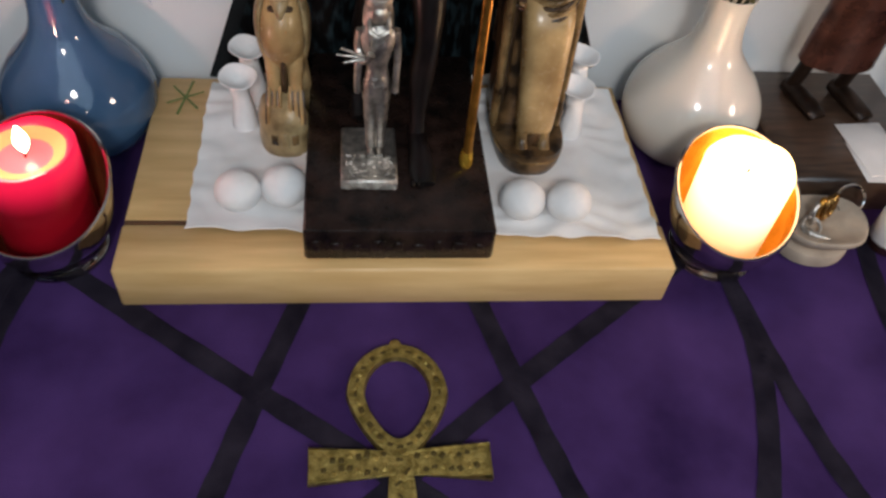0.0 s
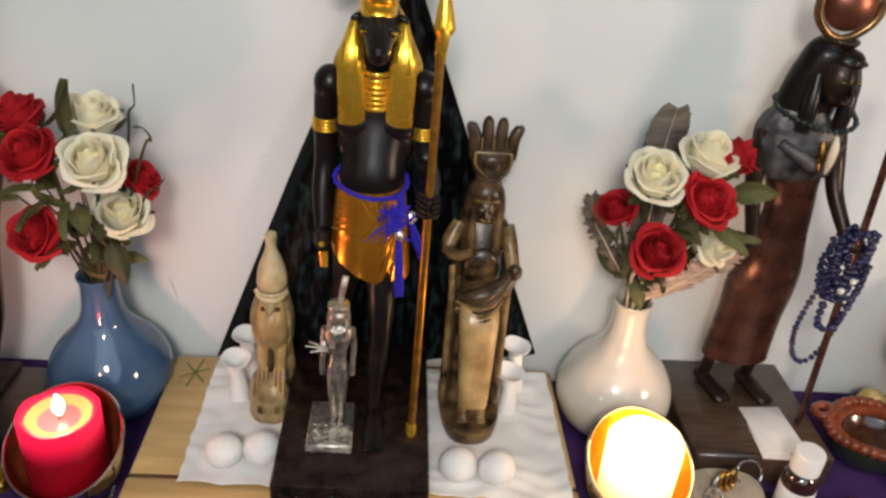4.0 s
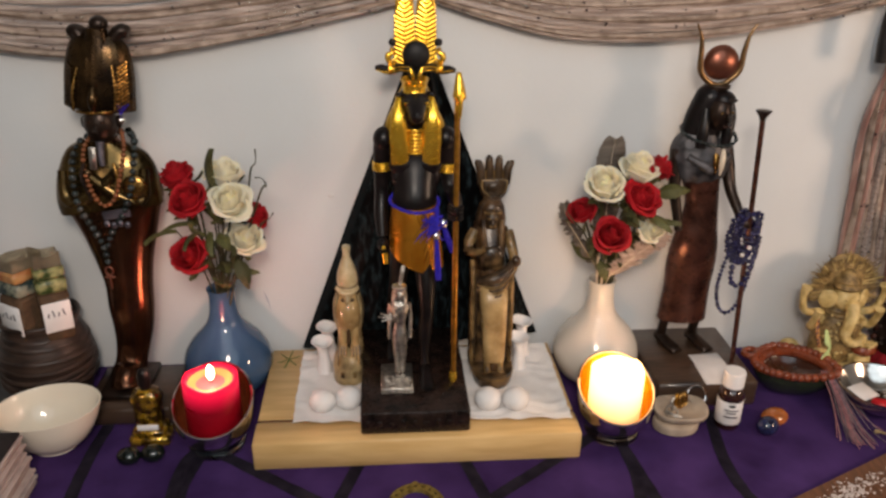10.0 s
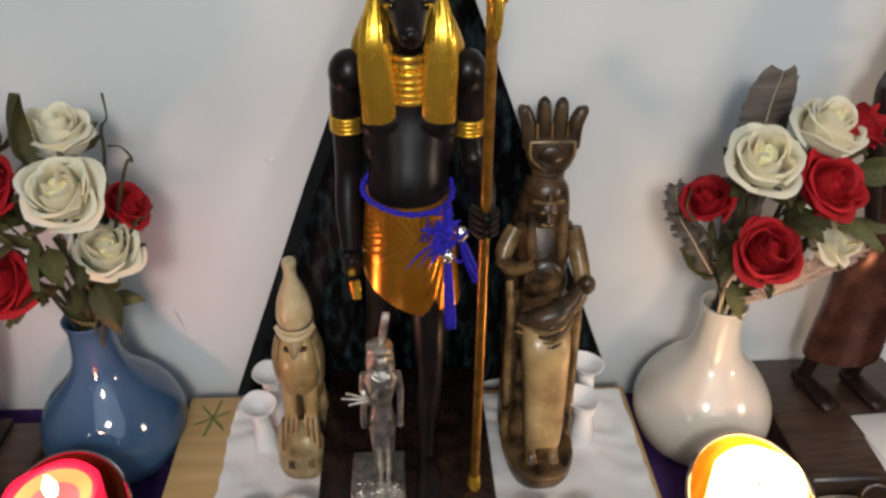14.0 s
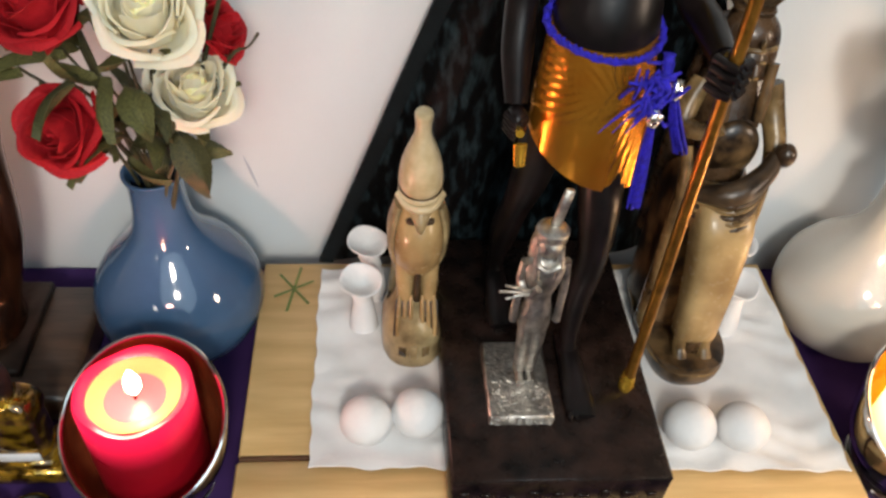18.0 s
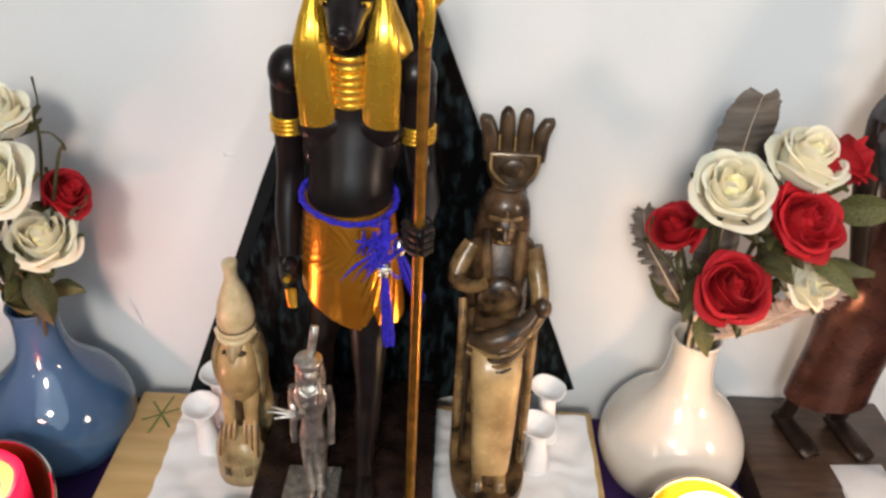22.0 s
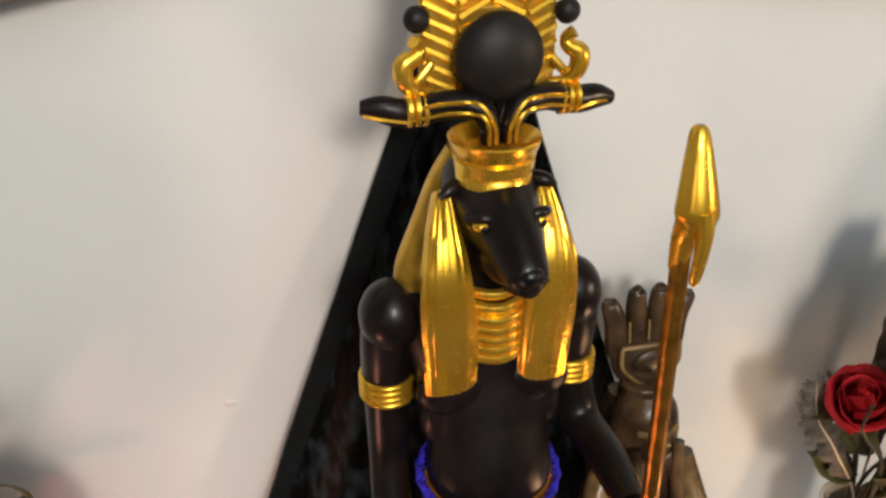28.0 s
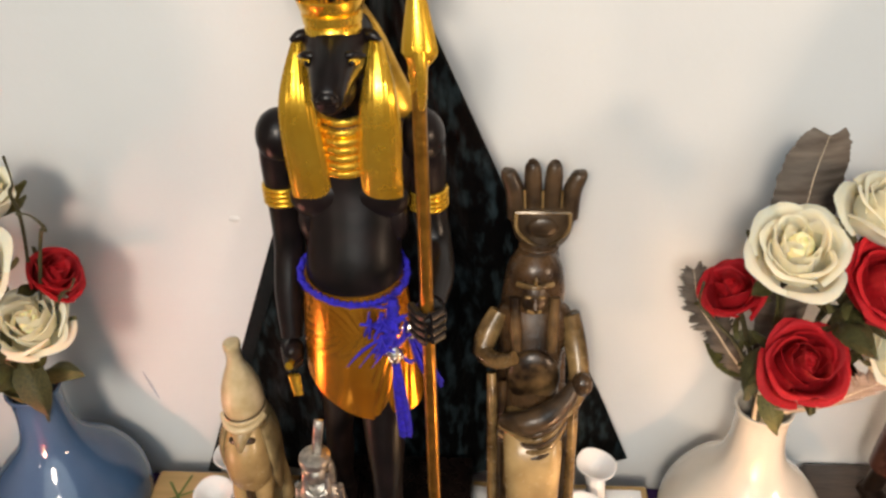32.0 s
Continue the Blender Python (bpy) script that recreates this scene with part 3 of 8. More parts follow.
for x, y, r in ((-0.119, 0.062, 0.0170), (-0.0862, 0.067, 0.0172), (0.0895, 0.0545, 0.0174), (0.1245, 0.0525, 0.0172)):
    b = Build((x, y, CT - 0.001))
    b.ball((x, y, CT - 0.001 + r * 0.82), (r, r, r * 0.84), clay, 24, rows=14)
    b.thing("clay_ball", "rounded white clay ball resting on white linen", "ball", "white clay balls")


def lily(x, y, lean, tall, turn):
    b = Build((x, y, CT))
    top = (x + lean[0], y + lean[1])
    b.tube([(x, y, CT), (x + lean[0] * 0.15, y + lean[1] * 0.1, CT + 0.012), (x + lean[0] * 0.4, y + lean[1] * 0.4, CT + tall * 0.6), (*top, CT + tall * 0.78)], [(0.0105, 0.0095), (0.0092, 0.0085), (0.0068, 0.0065), (0.0075, 0.0075)], clay, 20, 5)
    c = (top[0], top[1], CT + tall * 0.72)
    flare = lambda a, r, z: 0.0012 * math.cos(a - turn) * (r / 0.013) ** 2 * (1 if z > 0.005 else 0) + 0.0006 * math.cos(3 * a) * (r / 0.013) ** 2
    b.lathe(c, [(0.0070, 0.0), (0.0078, 0.006), (0.0105, 0.011), (0.0142, 0.0135), (0.0146, 0.0148), (0.0125, 0.0140), (0.0075, 0.0105), (0.0025, 0.008)], clay, 28, 3, lift=flare)
    b.thing("clay_lotus", "small white clay trumpet-shaped flower on linen", "flower", "white clay flowers")


lily(-0.1215, 0.152, (-0.002, -0.001), 0.046, 1.8)
lily(-0.114, 0.182, (-0.005, 0.004), 0.050, 2.2)
lily(0.145, 0.147, (-0.003, 0.000), 0.047, 2.0)
lily(0.154, 0.180, (-0.001, 0.006), 0.052, 2.4)


# black velvet hanging behind the figure
def veil(u, v, out=0.0):
    z = 0.515 - (0.515 - BT - 0.003) * v
    xl, xr = -0.1736 + 0.373 * z + 0.025 * max(0, z - 0.25), 0.2032 - 0.384 * z
    mid, half = (xl + xr) / 2, max(0.004, (xr - xl) / 2)
    yl, yr = min(0.2156 + 0.0775 * z, WALL - 0.005), min(0.2592 - 0.150 * z, WALL - 0.008)
    x = mid + half * (2 * u - 1)
    fold = math.sin(u * 19 + 1.2 * math.sin(v * 4)) * 0.0055 + math.sin(u * 43 + v * 5) * 0.0022
    y = yl + (yr - yl) * u + fold * (0.2 + 0.8 * v) * min(1, 6 * u, 8 * (1 - u)) - 0.010 * v * (1 - abs(2 * u - 1)) + 0.003 * noise.noise((x * 25, z * 14, 0)) * min(1, 6 * u)
    return (x, min(y, WALL - 0.004) - out, z)


drape = empty_thing("velvet_drape", (0.01, 0.24, BT), "black crushed velvet cloth hung in a triangle on the wall", "drape")
Build((0.01, 0.24, BT)).sheet(veil, 90, 80, velvet, 0.0014).part("velvet_cloth", drape, angle=80)
Build((-0.05, 0.24, BT)).sheet(lambda u, v: (lambda w: (veil(w * u, v)[0], veil(w * u, v)[1] - 0.0032, veil(w * u, v)[2]))(min(0.9, 0.011 / max(0.008, 0.377 - 0.757 * veil(0, v)[2]))), 6, 60, velvet_hem, 0.0010).part("hem", drape, "smooth dark folded hem", angle=80)
nail = Build((0.012, WALL, 0.515))
nail.tube([(0.012, WALL, 0.515), (0.012, 0.238, 0.516)], 0.0016, black_wood, 10, 2).ball((0.012, 0.236, 0.516), 0.004, black_wood, 12)
nail.thing("wall_nail", "black nail holding the velvet drape on the wall", "nail")


# ---- ram-headed statue ----
def ram_statue():
    b = Build((-0.004, 0.108, CT))
    K, G = black_resin, gold
    b.box((-0.004, 0.108, CT + 0.0155), (0.132, 0.204, 0.031), black_plinth, 0.0022)
    for i in range(9):
        x = -0.062 + 0.0142 * i
        b.box((x, 0.0055, CT + 0.015), (0.006 + 0.003 * (i % 2), 0.002, 0.012 - 0.004 * (i % 3)), black_plinth, 0.0006)
    b.tube([(-0.069, 0.0068, CT + 0.0300), (0.061, 0.0068, CT + 0.0300)], 0.0008, black_plinth, 6, 1)
    P = CT + 0.031
    # striding legs
    b.tube([(0.012, 0.128, 0.235), (0.014, 0.112, 0.19), (0.0145, 0.105, 0.160), (0.0125, 0.108, 0.130), (0.0115, 0.101, 0.100), (0.0115, 0.097, P + 0.008)], [(0.0150, 0.0165), (0.0118, 0.0135), (0.0090, 0.0105), (0.0092, 0.0118), (0.0058, 0.0070), (0.0062, 0.0085)], K, 18, 5)
    b.tube([(0.0115, 0.108, P + 0.006), (0.012, 0.085, P + 0.007), (0.013, 0.062, P + 0.0045), (0.0135, 0.048, P + 0.0028)], [(0.0070, 0.006), (0.0078, 0.0068), (0.0098, 0.0044), (0.0085, 0.0026)], K, 16, 4)
    for i in range(5):
        b.ball((0.006 + 0.0036 * i, 0.049 + 0.0012 * i, P + 0.003), (0.0020, 0.0042, 0.0026), K, 8, rows=6)
    b.tube([(-0.016, 0.142, 0.235), (-0.020, 0.148, 0.19), (-0.025, 0.153, 0.160), (-0.028, 0.162, 0.130), (-0.029, 0.168, 0.100), (-0.029, 0.170, P + 0.008)], [(0.0150, 0.0165), (0.0118, 0.0135), (0.0090, 0.0105), (0.0092, 0.0118), (0.0058, 0.0070), (0.0062, 0.0085)], K, 18, 5)
    b.tube([(-0.029, 0.180, P + 0.006), (-0.029, 0.158, P + 0.007), (-0.029, 0.135, P + 0.0045), (-0.0285, 0.121, P + 0.0028)], [(0.0070, 0.006), (0.0078, 0.0068), (0.0098, 0.0044), (0.0085, 0.0026)], K, 16, 4)
    # kilt, its hem dropping towards the front leg
    hem = lambda a: 0.244 - 0.034 * (0.5 + 0.5 * math.cos(a + 0.75)) + 0.001 * math.cos(2 * a)
    seg = 240
    out = []
    for k in range(37):
        s = k / 36
        ring = []
        for j in range(seg):
            a = 2 * math.pi * j / seg
            top = 0.298 - 0.006 * max(0, -math.sin(a))
            z = top + (hem(a) - top) * s
            fx, fz = 0.0305 * math.cos(a), z
            fan = math.atan2(fz - 0.292, fx - 0.030)
            wrap = 0.250 + 0.0125 * (fx + 0.03) / 0.05
            calm = min(1, max(0, (fz - wrap) / 0.004)) if -0.034 < fx < 0.008 else min(1, max(0, (0.030 - 0.8 * abs(fx - 0.022)) / 0.02))
            ridge = abs(math.sin(fan * 38 + 2.0 * s)) - 0.6 if math.sin(a) < 0.2 else abs(math.sin(a * 14)) - 0.6
            pleat = 1 + 0.040 * ridge * calm * min(1, s * 6) + (0.012 if fz > wrap else 0.0)
            rx, ry = (0.0275 + 0.0065 * s) * pleat, (0.0205 + 0.0095 * s - 0.004 * s * s) * pleat
            ring.append((0.0005 + 0.002 * s + rx * math.cos(a), 0.134 - 0.004 * s + ry * math.sin(a), z))
        out.append(ring)
    b.rings(out, gold_kilt, True)
        # trunk, chest, neck
    b.tube([(0.001, 0.1345, 0.285), (0.0012, 0.1355, 0.300), (0.0018, 0.1410, 0.320), (0.002, 0.1485, 0.343), (0.002, 0.1520, 0.364), (0.002, 0.1535, 0.381), (0.002, 0.1525, 0.390), (0.002, 0.150, 0.402), (0.002, 0.148, 0.42)], [(0.0278, 0.0205), (0.0272, 0.0205), (0.0264, 0.0190), (0.0312, 0.0190), (0.0365, 0.0190), (0.0350, 0.0155), (0.0200, 0.0130), (0.0130, 0.0120), (0.0130, 0.0120)], K, 28, 5)
    for s in (-1, 1):
        b.ball((0.002 + s * 0.0152, 0.1358, 0.3420), (0.0170, 0.0072, 0.0125), K, 22, rows=14)
        b.ball((0.002 + s * 0.0235, 0.1400, 0.3270), (0.0070, 0.0080, 0.0140), K, 14)
        b.ball((0.002 + s * 0.0378, 0.1525, 0.3705), (0.0132, 0.0138, 0.0155), K, 24, rows=16)
    b.ball((0.0015, 0.1225, 0.306), (0.0016, 0.0012, 0.0022), black_plinth, 8)
    # arms
    b.tube([(-0.0355, 0.1530, 0.376), (-0.0375, 0.1535, 0.358), (-0.0385, 0.154, 0.334), (-0.0395, 0.152, 0.304), (-0.0405, 0.142, 0.277), (-0.0395, 0.1305, 0.252)], [0.0112, 0.0114, 0.0102, 0.0088, 0.0086, 0.0062], K, 16, 5)
    b.ball((-0.0388, 0.1265, 0.2435), (0.0062, 0.0088, 0.0085), K, 14)
    for i in range(4):
        b.tube([(-0.0445, 0.1270, 0.2475 - 0.0030 * i), (-0.0400, 0.1180, 0.2465 - 0.0030 * i), (-0.0345, 0.1235, 0.2475 - 0.0030 * i)], 0.0019, K, 8, 3)
    b.tube([(-0.0385, 0.1130, 0.2440), (-0.0385, 0.1370, 0.2385)], 0.0024, G, 8, 1)
    b.tube([(-0.0370, 0.1150, 0.236), (-0.0360, 0.1140, 0.222)], [(0.0038, 0.0015), (0.0030, 0.0015)], G, 8, 2)
    b.tube([(0.0395, 0.1530, 0.376), (0.0415, 0.1535, 0.358), (0.0420, 0.1540, 0.334), (0.0460, 0.1460, 0.308), (0.0495, 0.1220, 0.303), (0.0480, 0.0955, 0.3020)], [0.0112, 0.0114, 0.0102, 0.0092, 0.0084, 0.0064], K, 16, 5)
    b.ball((0.0475, 0.0860, 0.3015), (0.0088, 0.0098, 0.0098), K, 16)
    for i in range(4):
        b.tube([(0.0385, 0.0850, 0.3088 - 0.0048 * i), (0.0465, 0.0755, 0.3080 - 0.0048 * i), (0.0545, 0.0815, 0.3088 - 0.0048 * i)], 0.0024, K, 8, 3)
    for x, z in ((-0.0385, 0.337), (0.0420, 0.334)):
        for d in (-0.0044, -0.0015, 0.0015, 0.0044):
            b.tube([(x + 0.0106 * math.cos(a), 0.1538 + 0.0110 * math.sin(a), z + d) for a in np.arange(0, 6.28, 0.524)], 0.0013, G, 8, 2, closed=True, ref=(0, 0, 1))
        b.lathe((x, 0.1538, z - 0.0055), [(0.0098, 0), (0.0112, 0.001), (0.0112, 0.010), (0.0098, 0.011)], G, 24)
    # broad head with a long blunt muzzle
    b.tube([(0.002, 0.168, 0.424), (0.002, 0.158, 0.4245), (0.002, 0.146, 0.4215), (0.0022, 0.134, 0.4185), (0.0026, 0.122, 0.4150), (0.0030, 0.112, 0.4105), (0.0032, 0.1055, 0.4075), (0.0033, 0.1025, 0.4065)], [(0.010, 0.010), (0.0165, 0.0150), (0.0178, 0.0160), (0.0150, 0.0150), (0.0112, 0.0122), (0.0088, 0.0094), (0.0070, 0.0070), (0.0040, 0.0040)], K, 22, 5)
    b.ball((0.0032, 0.1045, 0.4100), (0.0050, 0.0040, 0.0038), K, 14)
    b.ball((0.0026, 0.1280, 0.4055), (0.0100, 0.0150, 0.0100), K, 18)
    b.tube([(-0.0035, 0.1105, 0.4025), (0.0032, 0.1035, 0.4025), (0.0100, 0.1105, 0.4025)], 0.0008, black_plinth, 6, 4, ref=(0, 0, 1))
    for s in (-1, 1):
        b.ball((0.0025 + s * 0.0108, 0.1228, 0.4210), (0.0036, 0.0028, 0.0022), G, 10, rows=6)
        b.ball((0.0025 + s * 0.0108, 0.1202, 0.4208), (0.0012, 0.0010, 0.0015), K, 8, rows=6)
        b.tube([(0.0025 + s * 0.0050, 0.1225, 0.4230), (0.0025 + s * 0.0110, 0.1228, 0.4240), (0.0025 + s * 0.0155, 0.1275, 0.4220)], [0.0016, 0.0022, 0.0012], K, 8, 4, ref=(0, 0, 1))
        b.tube([(0.0025 + s * 0.014, 0.143, 0.4285), (0.0025 + s * 0.018, 0.140, 0.4280), (0.0025 + s * 0.0220, 0.138, 0.4262)], [(0.0026, 0.0030), (0.0028, 0.0030), (0.0010, 0.0012)], K, 10, 4, ref=(0, 0, 1))
        b.ball((0.0032 + s * 0.0040, 0.1025, 0.4090), (0.0020, 0.0018, 0.0014), black_plinth, 8, rows=6)
    # striped wig: gold back and two lappets
    b.tube([(0.002, 0.160, 0.436), (0.002, 0.161, 0.424), (0.002, 0.160, 0.408), (0.002, 0.157, 0.392), (0.002, 0.155, 0.381), (0.002, 0.160, 0.366)], [(0.0130, 0.0100), (0.0200, 0.0130), (0.0270, 0.0140), (0.0345, 0.0150), (0.0355, 0.0140), (0.0290, 0.0090)], gold_wig, 72, 4, wob=lambda th, s: 1 + 0.016 * math.sin(th * 36))
    groove = lambda th, s: 1 + 0.026 * math.sin(th * 19 + 1.2 * math.sin(s * 6)) + 0.014 * math.sin(th * 31 + 3 * s)
    for s in (-1, 1):
        b.tube([(0.002 + s * 0.0190, 0.147, 0.424), (0.002 + s * 0.0200, 0.1400, 0.412), (0.002 + s * 0.0205, 0.1330, 0.398), (0.002 + s * 0.0200, 0.1315, 0.380), (0.002 + s * 0.0190, 0.1315, 0.362), (0.002 + s * 0.0188, 0.1325, 0.3450)], [(0.0030, 0.0070), (0.0062, 0.0075), (0.0090, 0.0065), (0.0104, 0.0058), (0.0106, 0.0048), (0.0104, 0.0036)], G, 60, 6, wob=groove, power=0.8)
    b.tube([(-0.0095, 0.1375, 0.368), (-0.003, 0.1330, 0.3675), (0.002, 0.1318, 0.367), (0.007, 0.1330, 0.3675), (0.0135, 0.1375, 0.368)], [(0.0105, 0.0025)] * 5, gold_dark, 12, 4, ref=(0, 0, 1))
    for i in range(7):
        z, back = 0.3590 + 0.0044 * i, (0, 0, 0, 0, 0, 0.0016, 0.0046)[i]
        b.tube([(-0.0105, 0.1352 + back, z + 0.0006), (-0.003, 0.1310 + back, z - 0.0003), (0.002, 0.1298 + back, z - 0.0006), (0.007, 0.1310 + back, z - 0.0003), (0.0145, 0.1352 + back, z + 0.0006)], 0.0024, G, 8, 3, ref=(0, 0, 1))
    # crown: ring, twisted horns, disc, plumes
    b.lathe((0.0015, 0.142, 0.4290), [(0.0125, 0), (0.0138, 0.001), (0.0138, 0.004), (0.0130, 0.0048), (0.0142, 0.0056), (0.0148, 0.0100), (0.0138, 0.0108), (0.0150, 0.0118), (0.0168, 0.0172), (0.0160, 0.0176), (0.0120, 0.0120)], gold, 36)
    for s in (-1, 1):
        b.tube([(0.003 + s * 0.0036, 0.141, 0.444), (0.003 + s * 0.0042, 0.141, 0.4515), (0.003 + s * 0.0085, 0.1425, 0.4570), (0.003 + s * 0.0185, 0.146, 0.4575), (0.003 + s * 0.0310, 0.150, 0.4540), (0.003 + s * 0.0400, 0.152, 0.4548 - 0.001 * s), (0.003 + s * 0.0470, 0.153, 0.4545 - 0.002 * s)], [0.0034, 0.0040, 0.0048, (0.0052, 0.0046), (0.0054, 0.0044), (0.0048, 0.0038), (0.0026, 0.0024)], K, 14, 5, ref=(0, 0, 1))
        for d in (-0.0017, 0.0017):
            b.tube([(0.003 + s * (0.0036 + d * 0.7), 0.1374, 0.4445), (0.003 + s * (0.0042 + d * 0.7), 0.1370, 0.4515 + d * 0.3), (0.003 + s * (0.0085 + d * 0.2), 0.1383, 0.4572 - d), (0.003 + s * 0.0185, 0.1416, 0.4573 - d), (0.003 + s * 0.030, 0.1460, 0.4545 - d)], 0.0009, G, 6, 5)
        b.tube([(0.003 + s * 0.031, 0.1462, 0.4520), (0.003 + s * 0.040, 0.1488, 0.4530), (0.003 + s * 0.046, 0.1515, 0.4530 - 0.001 * s)], 0.0010, G, 6, 3)
        for i in range(3):
            x = 0.003 + s * (0.0250 + 0.0028 * i)
            b.tube([(x, 0.1495 + 0.0052 * math.cos(a), 0.4555 + 0.0052 * math.sin(a)) for a in np.arange(0, 6.28, 0.785)], 0.0013, G, 6, 2, closed=True, ref=(1, 0, 0))
        # plumes with herringbone barbs
        px = 0.003 + s * 0.0124
        b.tube([(px, 0.157, 0.456), (px, 0.157, 0.48), (px, 0.157, 0.515), (px, 0.157, 0.534), (px, 0.157, 0.5415)], [(0.0126, 0.0028), (0.0126, 0.0030), (0.0116, 0.0030), (0.0094, 0.0028), (0.0030, 0.0018)], gold_wig, 20, 5, power=0.75)
        b.tube([(px, 0.1538, 0.458), (px, 0.1538, 0.536)], 0.0010, G, 6, 2)
        for i in range(15):
            z = 0.4600 + 0.0050 * i
            w = 0.0116 if i < 11 else 0.0116 - 0.0018 * (i - 10)
            for q in (-1, 1):
                b.tube([(px + q * 0.0008, 0.1536, z), (px + q * w, 0.1545, z + 0.0052)], [0.0017, 0.0013], G, 6, 1)
        # rearing cobras with small discs
        b.tube([(0.003 + s * 0.0212, 0.152, 0.4600), (0.003 + s * 0.0276, 0.151, 0.4610), (0.003 + s * 0.0315, 0.150, 0.4655), (0.003 + s * 0.0317, 0.150, 0.4710), (0.003 + s * 0.0276, 0.150, 0.4735), (0.003 + s * 0.0262, 0.150, 0.4765), (0.003 + s * 0.0285, 0.1485, 0.4790)], [0.0020, 0.0026, 0.0034, 0.0036, 0.0028, 0.0022, 0.0024], G, 10, 4, ref=(0, 1, 0))
        b.tube([(0.003 + s * 0.0216, 0.152, 0.4700), (0.003 + s * 0.0253, 0.151, 0.4660), (0.003 + s * 0.0276, 0.151, 0.4640)], 0.0017, G, 8, 3, ref=(0, 1, 0))
        b.ball((0.003 + s * 0.0267, 0.1515, 0.4855), (0.0046, 0.0040, 0.0046), black_matte, 14)
    b.box((0.003, 0.1555, 0.4740), (0.0460, 0.0040, 0.0300), gold_wig, 0.0015)
    b.ball((0.0035, 0.1455, 0.4725), (0.0158, 0.0085, 0.0158), black_matte, 28, rows=16)
    # long sceptre
    b.tube([(0.0460, 0.0705, P), (0.0463, 0.0720, 0.12), (0.0470, 0.0800, 0.28), (0.0475, 0.0880, 0.432)], [0.0034, 0.0034, 0.0033, 0.0032], gold_dark, 12, 3)
    b.tube([(0.0460, 0.0705, P), (0.0460, 0.0711, P + 0.005), (0.0461, 0.0716, P + 0.015)], [0.0038, 0.0052, 0.0040], gold, 12, 2)
    b.tube([(0.0475, 0.0880, 0.416), (0.0473, 0.0876, 0.426), (0.0480, 0.0866, 0.4315), (0.0488, 0.0850, 0.4362), (0.0488, 0.0850, 0.4392), (0.0485, 0.0868, 0.4500), (0.0481, 0.0888, 0.4615), (0.0480, 0.0892, 0.4640)], [(0.0035, 0.0035), (0.0038, 0.0042), (0.0046, 0.0050), (0.0074, 0.0060), (0.0074, 0.0060), (0.0056, 0.0048), (0.0033, 0.0032), (0.0018, 0.0018)], gold, 8, 2)
    b.tube([(0.0494, 0.0815, 0.4385), (0.0498, 0.0800, 0.4320), (0.0496, 0.0800, 0.4230), (0.0492, 0.0806, 0.4150), (0.0490, 0.0808, 0.4130)], [(0.0034, 0.0034), (0.0027, 0.0028), (0.0023, 0.0022), (0.0018, 0.0017), (0.0007, 0.0007)], gold, 10, 3)
    return b.thing("ram_headed_statue", "black and gold ram-headed standing statue with plumed crown and staff", "statue")


ram_statue()

# knotted cord belt with tassels
belt = empty_thing("cord_belt", (0.001, 0.134, 0.292), "twisted blue cord belt with tassels and metal caps round the kilt", "belt")
cb = Build((0.001, 0.134, 0.30))
for ph in (0, math.pi):
    cb.tube([(0.0005 + (0.0300) * math.cos(a) + 0.0012 * math.cos(a * 26 + ph), 0.134 + 0.0232 * math.sin(a), 0.2985 + 0.0060 * math.sin(a) - 0.004 * max(0, math.cos(a - 5.6)) + 0.0012 * math.sin(a * 26 + ph)) for a in np.arange(0, 6.28, 0.09)], 0.0014, blue_cord, 6, 1, closed=True, ref=(0, 0, 1))
cb.part("cord", belt)
kb = Build((0.025, 0.108, 0.282))
rnd = random.Random(4)
for i in range(46):
    c = Vector((0.0225 + rnd.gauss(0, 0.0045), 0.1035 + rnd.gauss(0, 0.002), 0.279 + rnd.gauss(0, 0.0065)))
    a = Vector((rnd.gauss(0, 1), rnd.gauss(0, 0.4), rnd.gauss(0, 1))).normalized() * rnd.uniform(0.004, 0.008)
    kb.tube([c - a, c + Vector((rnd.gauss(0, 0.002), -0.002, rnd.gauss(0, 0.002))), c + a], [0.0009, 0.0010, 0.0004], blue_cord, 5, 3)
for i in range(9):
    s = 0.0085 + 0.003 * rnd.random()
    x0 = 0.0235 - i * 0.0024
    kb.tube([(0.022, 0.103, 0.276), (0.022 - s * (i / 6), 0.1005, 0.270 - 0.002 * (i % 3)), (x0 - 0.006, 0.1000, 0.262 - 0.0035 * (i % 3))], [0.0006, 0.0005, 0.0002], blue_cord, 5, 4)
kb.tube([(0.026, 0.106, 0.298), (0.0262, 0.1035, 0.288), (0.0240, 0.1030, 0.279)], 0.0030, blue_cord, 8, 4, wob=lambda th, s: 1 + 0.2 * math.sin(th * 2 + s * 30))
tagged(kb.part("knot", belt, "frayed blue knot"), kind="stuff")
